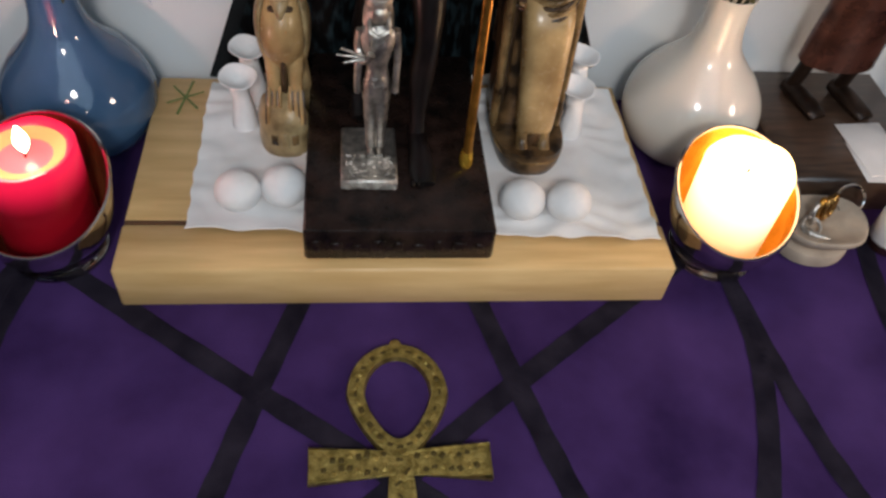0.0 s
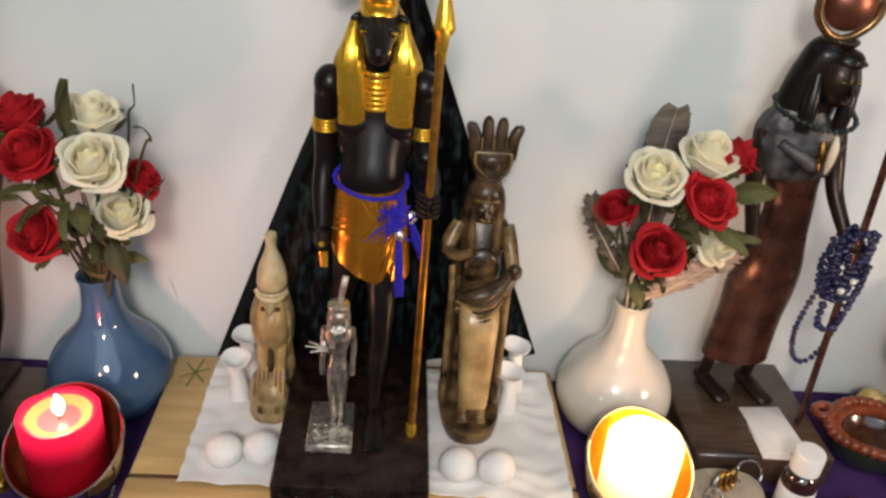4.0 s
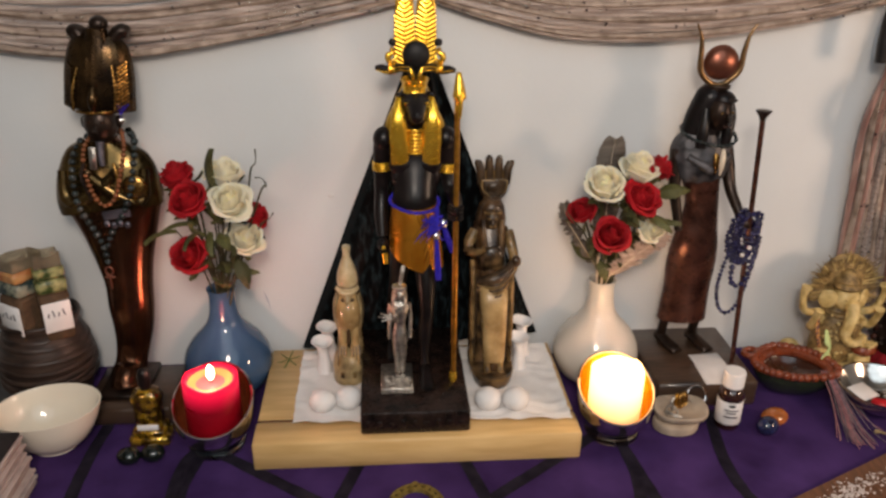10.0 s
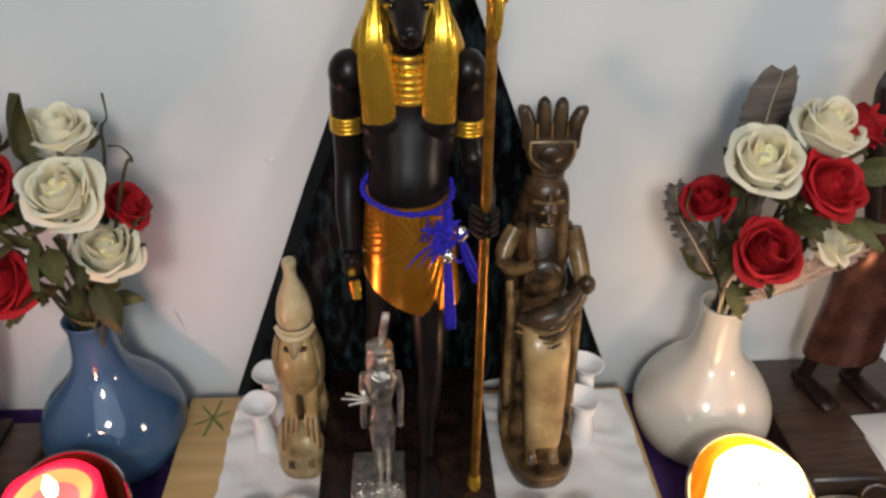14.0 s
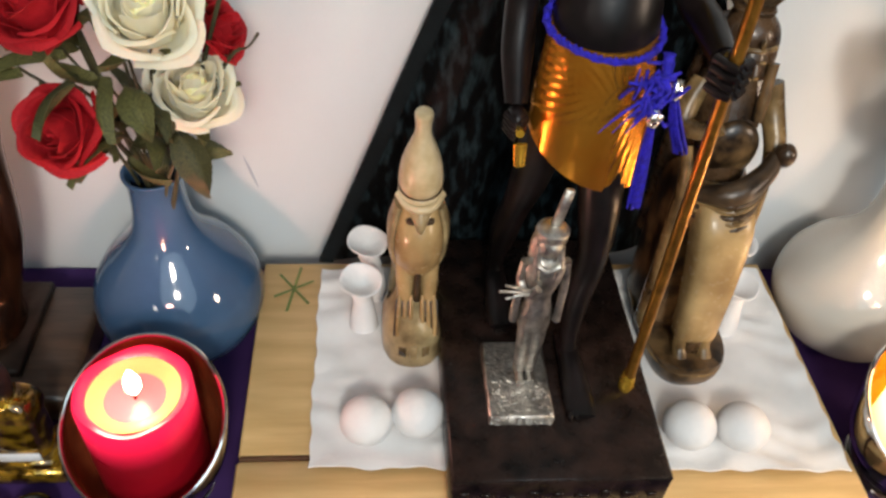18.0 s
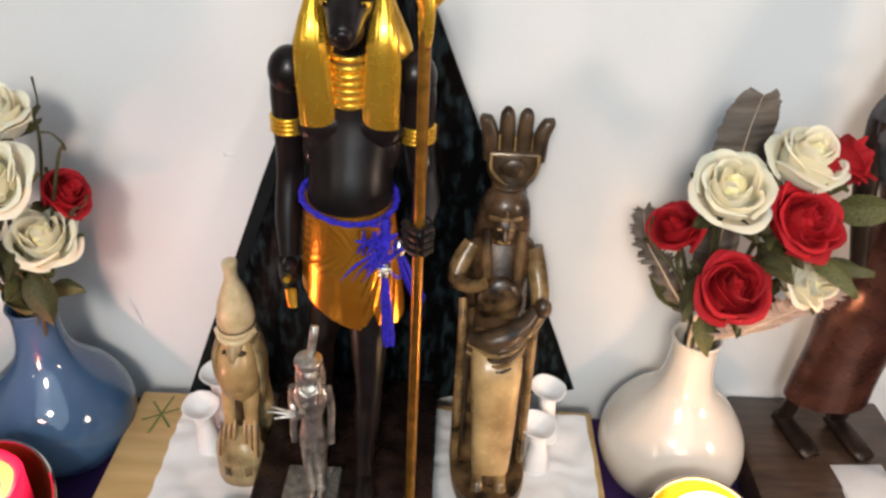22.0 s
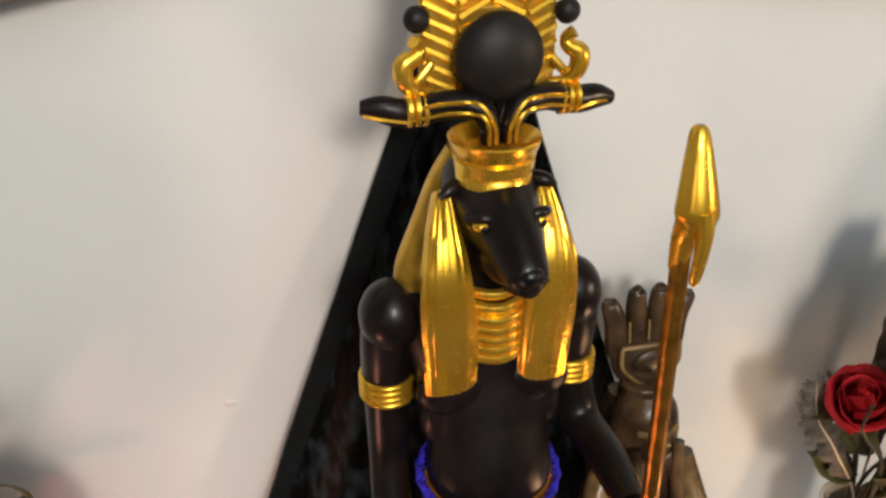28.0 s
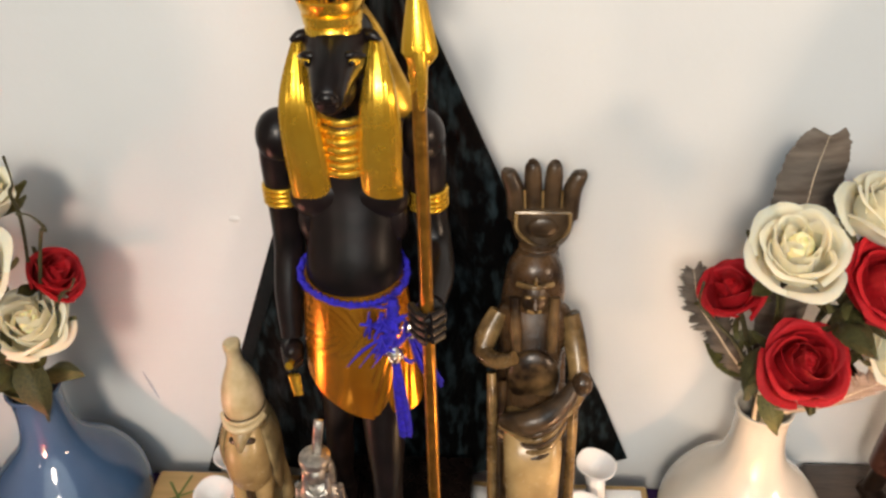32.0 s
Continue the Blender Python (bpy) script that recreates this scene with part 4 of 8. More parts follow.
for (x, y, z, dx, long) in ((0.0255, 0.1020, 0.270, 0.003, 0.056), (0.0345, 0.1060, 0.284, 0.013, 0.034)):
    tb = Build((x, y, z))
    for i in range(34):
        a, q = rnd.uniform(0, 6.28), rnd.uniform(0.2, 1) ** 0.5
        tb.tube([(x + 0.0015 * q * math.cos(a), y + 0.0015 * q * math.sin(a), z - 0.009), (x + dx * 0.4 + 0.0034 * q * math.cos(a), y + 0.0034 * q * math.sin(a), z - 0.012 - long * 0.4), (x + dx + 0.0040 * q * math.cos(a), y + 0.0040 * q * math.sin(a), z - 0.011 - long * (0.9 + 0.1 * rnd.random()))], 0.0006, blue_cord, 4, 2)
    tassel = tb.part("tassel", belt, "blue thread tassel")
    mc = Build((x, y, z))
    mc.lathe((x, y, z - 0.0105), [(0.0034, 0), (0.0044, 0.003), (0.0040, 0.006), (0.0022, 0.009), (0.0010, 0.010)], chrome, 16, 2)
    for i in range(9):
        mc.ball((x + 0.0042 * math.cos(i * 0.7), y + 0.0042 * math.sin(i * 0.7), z - 0.008 + 0.002 * (i % 3)), 0.0011, chrome, 8, rows=5)
    mc.part("tassel_cap", tassel, "sparkling metal tassel cap")


# ---- small figures on the board ----
def falcon_figure():
    X, Y = -0.0865, 0.150
    b = Build((X, Y, CT))
    b.tube([(X - 0.001, 0.140, CT), (X - 0.001, 0.140, CT + 0.006), (X - 0.001, 0.1405, CT + 0.026), (X, 0.1415, CT + 0.028)], [(0.0205, 0.027), (0.0215, 0.028), (0.0212, 0.028), (0.0195, 0.026)], bone, 28, 2, power=0.8)
    for i in range(5):
        a = -1.57 + (i - 2) * 0.38
        b.box((X - 0.001 + 0.0212 * math.cos(a), 0.140 + 0.0282 * math.sin(a), CT + 0.0165), (0.0060, 0.0016, 0.014 - 0.004 * (i % 2)), bone_tan if i % 2 else bone, 0.0006, (0, 0, math.degrees(a) + 90))
    b.tube([(X, 0.166, CT + 0.02), (X, 0.168, 0.11), (X, 0.168, 0.145), (X, 0.166, 0.168)], [(0.0185, 0.010), (0.0165, 0.010), (0.0165, 0.009), (0.010, 0.007)], bone, 20, 4, power=0.8)
    # round breast, folded wings, thick legs with a dark slot, long talons
    b.tube([(X, 0.152, 0.112), (X, 0.146, 0.120), (X, 0.141, 0.132), (X, 0.141, 0.145), (X, 0.146, 0.157), (X, 0.151, 0.168)], [(0.0120, 0.0110), (0.0160, 0.0140), (0.0182, 0.0165), (0.0182, 0.0165), (0.0160, 0.0140), (0.0130, 0.0120)], bone_robe, 28, 5)
    for s in (-1, 1):
        b.tube([(X + s * 0.0150, 0.150, 0.164), (X + s * 0.0192, 0.148, 0.150), (X + s * 0.0190, 0.150, 0.130), (X + s * 0.0150, 0.156, 0.108), (X + s * 0.0100, 0.162, 0.090)], [(0.0040, 0.0090), (0.0044, 0.0110), (0.0042, 0.0105), (0.0036, 0.0080), (0.0022, 0.0040)], bone, 14, 5)
        b.tube([(X + s * 0.0168, 0.1385, 0.150), (X + s * 0.0176, 0.1390, 0.132), (X + s * 0.0140, 0.1440, 0.114)], [0.0009, 0.0013, 0.0008], bone_dark, 6, 4)
        b.tube([(X + s * 0.0085, 0.143, 0.126), (X + s * 0.0090, 0.137, 0.112), (X + s * 0.0085, 0.133, 0.098), (X + s * 0.0085, 0.131, CT + 0.032)], [0.0088, 0.0076, 0.0058, 0.0056], bone_robe, 16, 4)
        for i in range(3):
            x = X + s * (0.0040 + 0.0042 * i)
            b.tube([(x, 0.1300, 0.100), (x, 0.1230, 0.090), (x, 0.1165, CT + 0.0300)], [0.0013, 0.0018, 0.0013], bone_robe, 8, 3)
            b.tube([(x + s * 0.0021, 0.1285, 0.097), (x + s * 0.0021, 0.1220, 0.087), (x + s * 0.0021, 0.1170, CT + 0.0295)], 0.0008, bone_dark, 6, 3)
        b.ball((X + s * 0.0072, 0.1392, 0.1650), (0.0022, 0.0016, 0.0014), bone_dark, 8, rows=5)
    b.box((X, 0.1320, 0.111), (0.0046, 0.010, 0.034), bone_dark, 0.0018)
    b.ball((X, 0.1365, 0.1600), (0.0112, 0.0050, 0.0050), bone_dark, 14)
    b.tube([(X - 0.0165, 0.147, 0.1735), (X - 0.010, 0.1375, 0.1715), (X, 0.1340, 0.171), (X + 0.010, 0.1375, 0.1715), (X + 0.0165, 0.147, 0.1735)], 0.0026, bone_pale, 10, 4, ref=(0, 0, 1))
    b.tube([(X - 0.015, 0.1430, 0.1555), (X - 0.006, 0.1305, 0.1505), (X + 0.006, 0.1305, 0.1505), (X + 0.015, 0.1430, 0.1555)], 0.0010, bone_dark, 6, 4)
    b.tube([(X, 0.146, 0.168), (X, 0.137, 0.1635), (X, 0.1315, 0.1585), (X, 0.1310, 0.1545)], [(0.0110, 0.009), (0.0075, 0.0065), (0.0035, 0.0040), (0.0012, 0.0014)], bone, 16, 4)
    b.lathe((X, 0.151, 0.170), [(0.0125, 0), (0.0150, 0.002), (0.0165, 0.005), (0.0150, 0.0075), (0.0155, 0.009), (0.0163, 0.0115), (0.0158, 0.018), (0.0140, 0.027), (0.0100, 0.037), (0.0064, 0.045), (0.0056, 0.052), (0.0064, 0.057), (0.0060, 0.0605), (0.0030, 0.0615)], bone_pale, 28, 3)
    b.lathe((X, 0.151, 0.1765), [(0.0140, 0), (0.0162, 0.0008), (0.0140, 0.0016)], bone_dark, 28)
    for v in b.bm.verts:
        q = min(1, max(0, (v.co.z - 0.035) / 0.03))
        v.co.x *= 1 - 0.16 * q
    return b.thing("falcon_figurine", "cream resin falcon figurine with tall flask-shaped crown on a glyph base", "figurine")


falcon_figure()


def pewter_figure():
    X, Y, P = -0.0205, 0.079, CT + 0.031
    b = Build((-0.025, 0.073, P))
    b.box((-0.0250, 0.0735, P + 0.0045), (0.0400, 0.0590, 0.009), pewter, 0.0012)
    rn = random.Random(8)
    for i in range(60):
        b.box((-0.0430 + 0.0360 * rn.random(), 0.0460 + 0.026 * rn.random(), P + 0.0092), (0.0012 + 0.002 * rn.random(), 0.0012 + 0.0015 * rn.random(), 0.0012), pewter, 0.0003)
        b.box((-0.0440 + 0.038 * rn.random(), 0.0440, P + 0.0015 + 0.006 * rn.random()), (0.0022, 0.0012, 0.0014), pewter, 0.0003)
    B0 = P + 0.009
    for s in (-1, 1):
        b.tube([(X + s * 0.0035, Y, 0.138), (X + s * 0.0034, Y - 0.001, 0.118), (X + s * 0.0032, Y, 0.103), (X + s * 0.0030, Y, B0 + 0.003)], [0.0058, 0.0052, 0.0042, 0.0038], pewter, 12, 4)
        b.tube([(X + s * 0.0030, Y + 0.002, B0 + 0.0022), (X + s * 0.0032, Y - 0.010, B0 + 0.0015)], [0.0028, 0.0026], pewter, 10, 2)
    b.tube([(X, Y, 0.130), (X, Y, 0.142), (X, Y, 0.157), (X, Y - 0.001, 0.172), (X, Y, 0.183), (X, Y, 0.189)], [(0.0096, 0.0066), (0.0098, 0.0070), (0.0072, 0.0055), (0.0104, 0.0066), (0.0120, 0.0060), (0.0042, 0.0040)], pewter, 18, 5)
    b.tube([(X + 0.0112, Y, 0.184), (X + 0.0130, Y, 0.168), (X + 0.0128, Y - 0.002, 0.152), (X + 0.0122, Y - 0.003, 0.138)], [0.0030, 0.0028, 0.0024, 0.0028], pewter, 10, 4)
    b.tube([(X - 0.0112, Y, 0.184), (X - 0.0125, Y - 0.001, 0.170), (X - 0.0090, Y - 0.008, 0.165), (X - 0.0040, Y - 0.0105, 0.172)], [0.0030, 0.0027, 0.0024, 0.0026], pewter, 10, 4)
    b.tube([(X - 0.0120, Y, 0.166), (X - 0.0130, Y - 0.001, 0.145), (X - 0.0125, Y - 0.001, 0.136)], [0.0024, 0.0026, 0.0028], pewter, 10, 3)
    for a, l in ((150, 0.020), (165, 0.021), (182, 0.016)):
        b.tube([(X - 0.006, Y - 0.009, 0.168), (X - 0.006 + l * math.cos(radians(a)), Y - 0.013, 0.168 + l * math.sin(radians(a)))], [0.0014, 0.0009], pewter, 8, 2)
    b.ball((X, Y - 0.001, 0.1975), (0.0072, 0.0074, 0.0088), pewter, 18, rows=12)
    b.tube([(X, Y + 0.003, 0.2065), (X, Y + 0.004, 0.196), (X, Y + 0.003, 0.184), (X, Y + 0.003, 0.176)], [(0.0065, 0.0055), (0.0096, 0.0062), (0.0098, 0.0052), (0.0080, 0.0035)], pewter, 16, 4)
    for s in (-1, 1):
        b.tube([(X + s * 0.0062, Y - 0.003, 0.199), (X + s * 0.0064, Y - 0.005, 0.187), (X + s * 0.0052, Y - 0.0062, 0.176)], [0.0016, 0.0020, 0.0016], pewter, 8, 4)
    b.lathe((X, Y, 0.2035), [(0.0085, 0), (0.0092, 0.002), (0.0088, 0.005), (0.0050, 0.0065)], pewter, 18, 2)
    b.box((X + 0.003, Y + 0.001, 0.2210), (0.0052, 0.0034, 0.027), pewter, 0.0008, (0, 9, 0))
    b.tube([(X - 0.006, Y - 0.0068, 0.187), (X, Y - 0.0082, 0.1835), (X + 0.006, Y - 0.0068, 0.187)], 0.0016, pewter, 8, 3, ref=(0, 0, 1))
    return b.thing("pewter_figurine", "small silvery pewter standing figurine on a square engraved base", "figurine")


pewter_figure()


def seated_figure():
    X = 0.1035
    b = Build((X, 0.145, CT))
    D, P, Q, N, M2 = bone_mix, bone_robe, bone_dark, bone_tan, bone_base
    # rounded base and throne
    b.tube([(X, 0.145, CT), (X, 0.145, CT + 0.002), (X, 0.144, CT + 0.0125), (X, 0.144, CT + 0.0145)], [(0.0240, 0.047), (0.0258, 0.0490), (0.0288, 0.0525), (0.0286, 0.0522)], M2, 40, 2, power=0.72)
    b.tube([(X + 0.0284 * math.copysign(abs(math.cos(a)) ** 0.72, math.cos(a)), 0.144 + 0.0518 * math.copysign(abs(math.sin(a)) ** 0.72, math.sin(a)), CT + 0.0147) for a in np.arange(0.02, 6.28, 0.13)], 0.0011, N, 6, 1, closed=True, ref=(0, 0, 1))
    b.tube([(X, 0.144, CT + 0.0130), (X, 0.144, CT + 0.0142), (X, 0.144, CT + 0.0144)], [(0.0276, 0.0508), (0.0276, 0.0508), (0.0100, 0.0200)], D, 36, 1, power=0.75)
    b.tube([(X, 0.168, CT + 0.012), (X, 0.172, 0.11), (X, 0.175, 0.160), (X, 0.184, 0.172)], [(0.0272, 0.029), (0.0262, 0.026), (0.0255, 0.024), (0.0235, 0.016)], M2, 28, 3, power=0.6)
    b.tube([(X, 0.200, 0.10), (X, 0.202, 0.18), (X, 0.202, 0.240), (X, 0.202, 0.268)], [(0.0250, 0.008), (0.0240, 0.008), (0.0200, 0.008), (0.0120, 0.007)], D, 24, 3, power=0.7)
    for s in (-1, 1):
        b.tube([(X + s * 0.0262, 0.1440, CT + 0.014), (X + s * 0.0258, 0.1460, 0.120), (X + s * 0.0256, 0.1500, 0.180), (X + s * 0.0265, 0.1600, 0.203)], [(0.0036, 0.0075), (0.0036, 0.0070), (0.0036, 0.0065), (0.0030, 0.0050)], N, 12, 4)
        b.box((X + s * 0.0218, 0.1475, 0.116), (0.0060, 0.0060, 0.100), Q, 0.0020)
    # legs in a long smooth robe
    b.tube([(X + 0.0005, 0.117, 0.076), (X + 0.0005, 0.1175, 0.082), (X + 0.0005, 0.121, 0.110), (X, 0.126, 0.138), (X, 0.133, 0.160), (X, 0.143, 0.171), (X, 0.155, 0.173)], [(0.0138, 0.0100), (0.0144, 0.0115), (0.0156, 0.0125), (0.0170, 0.0140), (0.0184, 0.0150), (0.0185, 0.0120), (0.0178, 0.0090)], P, 32, 5, power=0.58)
    for s in (-1, 1):
        b.tube([(X + 0.0005 + s * 0.0085, 0.116, 0.080), (X + 0.0005 + s * 0.0085, 0.112, CT + 0.022), (X + 0.0005 + s * 0.0088, 0.1010, CT + 0.0165)], [(0.0050, 0.006), (0.0048, 0.006), (0.0056, 0.0026)], N, 12, 4)
        for i in range(4):
            b.ball((X + 0.0005 + s * 0.0085 - 0.004 + 0.0027 * i, 0.0985, CT + 0.0160), (0.0012, 0.0032, 0.0016), Q, 8, rows=5)
    b.box((X + 0.0005, 0.113, CT + 0.027), (0.0100, 0.010, 0.026), D, 0.001)
    # trunk with broad shoulders, folded arms and dark cloth over the lap
    b.tube([(X, 0.162, 0.166), (X, 0.166, 0.186), (X, 0.172, 0.205), (X, 0.178, 0.224), (X, 0.182, 0.239), (X, 0.184, 0.247)], [(0.0190, 0.018), (0.0170, 0.0165), (0.0185, 0.0165), (0.0220, 0.0150), (0.0230, 0.0120), (0.0110, 0.0100)], D, 26, 5)
    b.ball((X, 0.1580, 0.202), (0.0172, 0.0080, 0.0210), M2, 26, rows=16)
    b.tube([(X - 0.0215, 0.179, 0.238), (X - 0.0285, 0.173, 0.226), (X - 0.0315, 0.165, 0.216), (X - 0.0220, 0.156, 0.216), (X - 0.0120, 0.152, 0.222)], [0.0066, 0.0074, 0.0066, 0.0054, 0.0044], N, 14, 5)
    b.tube([(X + 0.0225, 0.179, 0.237), (X + 0.0265, 0.173, 0.220), (X + 0.0290, 0.160, 0.203), (X + 0.0245, 0.148, 0.190), (X + 0.0100, 0.138, 0.181)], [0.0066, 0.0072, 0.0066, 0.0056, 0.0044], N, 14, 5)
    b.tube([(X - 0.0185, 0.140, 0.181), (X - 0.008, 0.133, 0.186), (X + 0.004, 0.133, 0.189), (X + 0.0180, 0.141, 0.196), (X + 0.0260, 0.149, 0.204)], [0.0050, 0.0074, 0.0080, 0.0064, 0.0044], Q, 14, 5)
    b.ball((X + 0.0300, 0.147, 0.206), (0.0066, 0.0066, 0.0080), D, 14)
    for k in range(5):
        b.tube([(X - 0.0210, 0.140, 0.180 - 0.0036 * k), (X - 0.004, 0.1275 - 0.0012 * k, 0.181 - 0.0036 * k), (X + 0.0100, 0.1290 - 0.0012 * k, 0.184 - 0.0036 * k), (X + 0.0205, 0.140, 0.189 - 0.0036 * k)], 0.0017, (Q, N, Q, N, Q)[k], 8, 4)
    # head, heavy wig with beaded braids, tall crown with four lobes
    b.tube([(X, 0.186, 0.279), (X, 0.185, 0.271), (X, 0.184, 0.258), (X, 0.184, 0.246), (X, 0.185, 0.232)], [(0.0105, 0.0100), (0.0164, 0.0155), (0.0188, 0.0165), (0.0192, 0.0150), (0.0170, 0.0095)], D, 40, 4, wob=lambda th, q: 1 + 0.018 * math.sin(th * 20))
    b.ball((X, 0.1730, 0.2545), (0.0100, 0.0085, 0.0125), Q, 20, rows=12)
    b.tube([(X - 0.0110, 0.1700, 0.2650), (X, 0.1645, 0.2660), (X + 0.0110, 0.1700, 0.2650)], 0.0016, N, 8, 4, ref=(0, 0, 1))
    b.ball((X, 0.1640, 0.2705), (0.0016, 0.0016, 0.0034), N, 8)
    for s in (-1, 1):
        b.ball((X + s * 0.0042, 0.1655, 0.2580), (0.0022, 0.0012, 0.0011), N, 8, rows=5)
        b.tube([(X + s * 0.0125, 0.1690, 0.256), (X + s * 0.0118, 0.1640, 0.240), (X + s * 0.0108, 0.1590, 0.222)], [0.0036, 0.0036, 0.0030], bone_base, 10, 4, wob=lambda th, q: 1 + 0.10 * math.sin(q * 95))
    b.tube([(X, 0.1645, 0.258), (X, 0.1620, 0.2515)], [0.0012, 0.0021], D, 8, 2)
    b.tube([(X - 0.0042, 0.1660, 0.2475), (X, 0.1645, 0.2470), (X + 0.0042, 0.1660, 0.2475)], 0.0011, N, 6, 2)
    X += 0.0045
    b.lathe((X - 0.002, 0.194, 0.268), [(0.0130, 0), (0.0128, 0.005), (0.0115, 0.008), (0.0128, 0.010), (0.0115, 0.012)], D, 24, 2)
    b.tube([(X, 0.199, 0.274), (X, 0.200, 0.281), (X, 0.201, 0.292), (X, 0.202, 0.302)], [(0.0105, 0.0075), (0.0165, 0.0085), (0.0195, 0.0080), (0.0195, 0.0065)], Q, 28, 4)
    for dx, top, lean in ((-0.0175, 0.3255, -0.004), (-0.0062, 0.3300, -0.0006), (0.0058, 0.3295, 0.0006), (0.0175, 0.3245, 0.0045)):
        b.tube([(X + dx * 0.90, 0.202, 0.294), (X + dx, 0.203, 0.312), (X + dx + lean, 0.204, top - 0.002), (X + dx + lean * 1.1, 0.204, top)], [(0.0062, 0.0060), (0.0058, 0.0054), (0.0048, 0.0044), (0.0022, 0.0020)], Q, 14, 5)
        if dx < 0.015:
            b.tube([(X + dx * 0.95 + 0.0056, 0.1972, 0.300), (X + dx * 0.98 + 0.0056, 0.1990, 0.314)], 0.0007, N, 6, 1)
    b.tube([(X - 0.0165, 0.1945, 0.301), (X - 0.015, 0.1925, 0.288), (X, 0.1905, 0.2785), (X + 0.015, 0.1925, 0.288), (X + 0.0165, 0.1945, 0.301)], 0.0013, N, 6, 5)
    b.tube([(X - 0.0165, 0.1945, 0.301), (X, 0.1935, 0.3015), (X + 0.0165, 0.1945, 0.301)], 0.0012, N, 6, 3)
    b.ball((X, 0.1935, 0.291), (0.0100, 0.0030, 0.0075), Q, 16)
    return b.thing("seated_figurine", "brown stained resin seated figurine with tall lobed crown", "figurine")


seated_figure()

# ---- candles in slant-cut glass holders ----
GZ = 0.0026


def candle(x, y, wax, wax_lit, pool, ring_m, lining, name, label, top, r):
    holder = empty_thing("candle_holder", (x, y, GZ), label + " slant-cut mirrored glass holder on purple cloth", "candle holder", "slant-cut candle holders")
    slant = lambda a, rr, z: 0.50 * rr * math.sin(a) * min(1, max(0, z / 0.062)) ** 1.6
    b = Build((x, y, GZ))
    b.lathe((x, y, GZ), [(0.004, 0.001), (0.030, 0.0), (0.0345, 0.002), (0.0350, 0.006), (0.0335, 0.0085), (0.0345, 0.011), (0.0330, 0.014), (0.0030, 0.0150)], clear_glass, 40, 2)
    b.part("foot", holder, "clear glass foot")
    b = Build((x, y, GZ))
    b.lathe((x, y, GZ), [(0.003, 0.0152), (0.0310, 0.0152), (0.0390, 0.0230), (0.0455, 0.0370), (0.0482, 0.0540), (0.0488, 0.0670)], mirror_glass, 56, 3, caps=False, lift=slant)
    b.part("bowl", holder, "silvered glass bowl")
    b = Build((x, y, GZ))
    b.lathe((x, y, GZ), [(0.0472, 0.0669), (0.0466, 0.0540), (0.0440, 0.0380), (0.0370, 0.0255), (0.0250, 0.0175), (0.002, 0.0172)], lining, 56, 3, caps=False, lift=slant)
    b.part("lining", holder, "metallic inner lining")
    b = Build((x, y, GZ))
    b.tube([(x + 0.0480 * math.cos(a), y + 0.0480 * math.sin(a), GZ + 0.067 + 0.50 * 0.048 * math.sin(a)) for a in np.arange(0, 6.28, 0.1257)], 0.0017, chrome, 8, 1, closed=True, ref=(0, 0, 1))
    b.part("rim", holder, "bright polished rim")
    can = empty_thing("pillar_candle", (x, y, 0.019), name + " standing lit in a slant-cut glass holder", "candle", "lit pillar candles")
    rough = lambda a, rr, z: (0.0015 * math.sin(2 * a + 0.6) + 0.0009 * math.sin(5 * a)) * (1 if z > 0.05 else 0)
    h = top - 0.019
    b = Build((x, y, 0.019))
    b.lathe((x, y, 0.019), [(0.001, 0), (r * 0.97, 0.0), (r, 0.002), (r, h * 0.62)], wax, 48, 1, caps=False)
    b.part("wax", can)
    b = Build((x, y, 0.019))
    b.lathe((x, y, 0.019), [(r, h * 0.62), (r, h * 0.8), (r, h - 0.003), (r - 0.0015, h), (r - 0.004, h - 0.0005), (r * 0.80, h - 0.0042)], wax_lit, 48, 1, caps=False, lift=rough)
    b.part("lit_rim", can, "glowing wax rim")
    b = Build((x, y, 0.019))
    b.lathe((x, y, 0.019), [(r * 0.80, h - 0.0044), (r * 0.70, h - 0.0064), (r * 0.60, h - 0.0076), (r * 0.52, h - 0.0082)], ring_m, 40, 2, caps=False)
    b.part("hot_ring", can, "wax ring with painted-in flame glow")
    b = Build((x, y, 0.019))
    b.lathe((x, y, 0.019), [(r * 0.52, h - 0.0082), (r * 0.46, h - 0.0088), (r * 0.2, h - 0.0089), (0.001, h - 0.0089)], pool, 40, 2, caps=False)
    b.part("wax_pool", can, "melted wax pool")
    b = Build((x, y, 0.019 + h - 0.009))
    b.tube([(x, y, top - 0.010), (x + 0.0005, y, top - 0.004), (x + 0.0018, y - 0.0006, top - 0.0005)], [0.0011, 0.0010, 0.0008], wick_black, 8, 3)
    b.part("wick", can, "charred wick")
    b = Build((x, y, top - 0.003))
    b.tube([(x + 0.001, y, top - 0.004), (x + 0.001, y, top + 0.001), (x + 0.001, y, top + 0.007), (x + 0.001, y, top + 0.013), (x + 0.001, y, top + 0.0175)], [0.0010, 0.0040, 0.0046, 0.0026, 0.0004], flame_glow, 14, 4)
    fl = b.part("flame", can, "bright yellow flame")
    fl.visible_shadow = False


mirror_glass = M("silvered_glass", (0.66, 0.62, 0.60), 0.10, 1.0, var=0.3, vs=30, bump=0.05)
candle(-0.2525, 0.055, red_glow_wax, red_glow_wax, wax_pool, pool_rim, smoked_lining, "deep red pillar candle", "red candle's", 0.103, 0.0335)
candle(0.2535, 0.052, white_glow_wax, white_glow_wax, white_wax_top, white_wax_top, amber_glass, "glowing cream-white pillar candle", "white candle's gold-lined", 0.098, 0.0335)


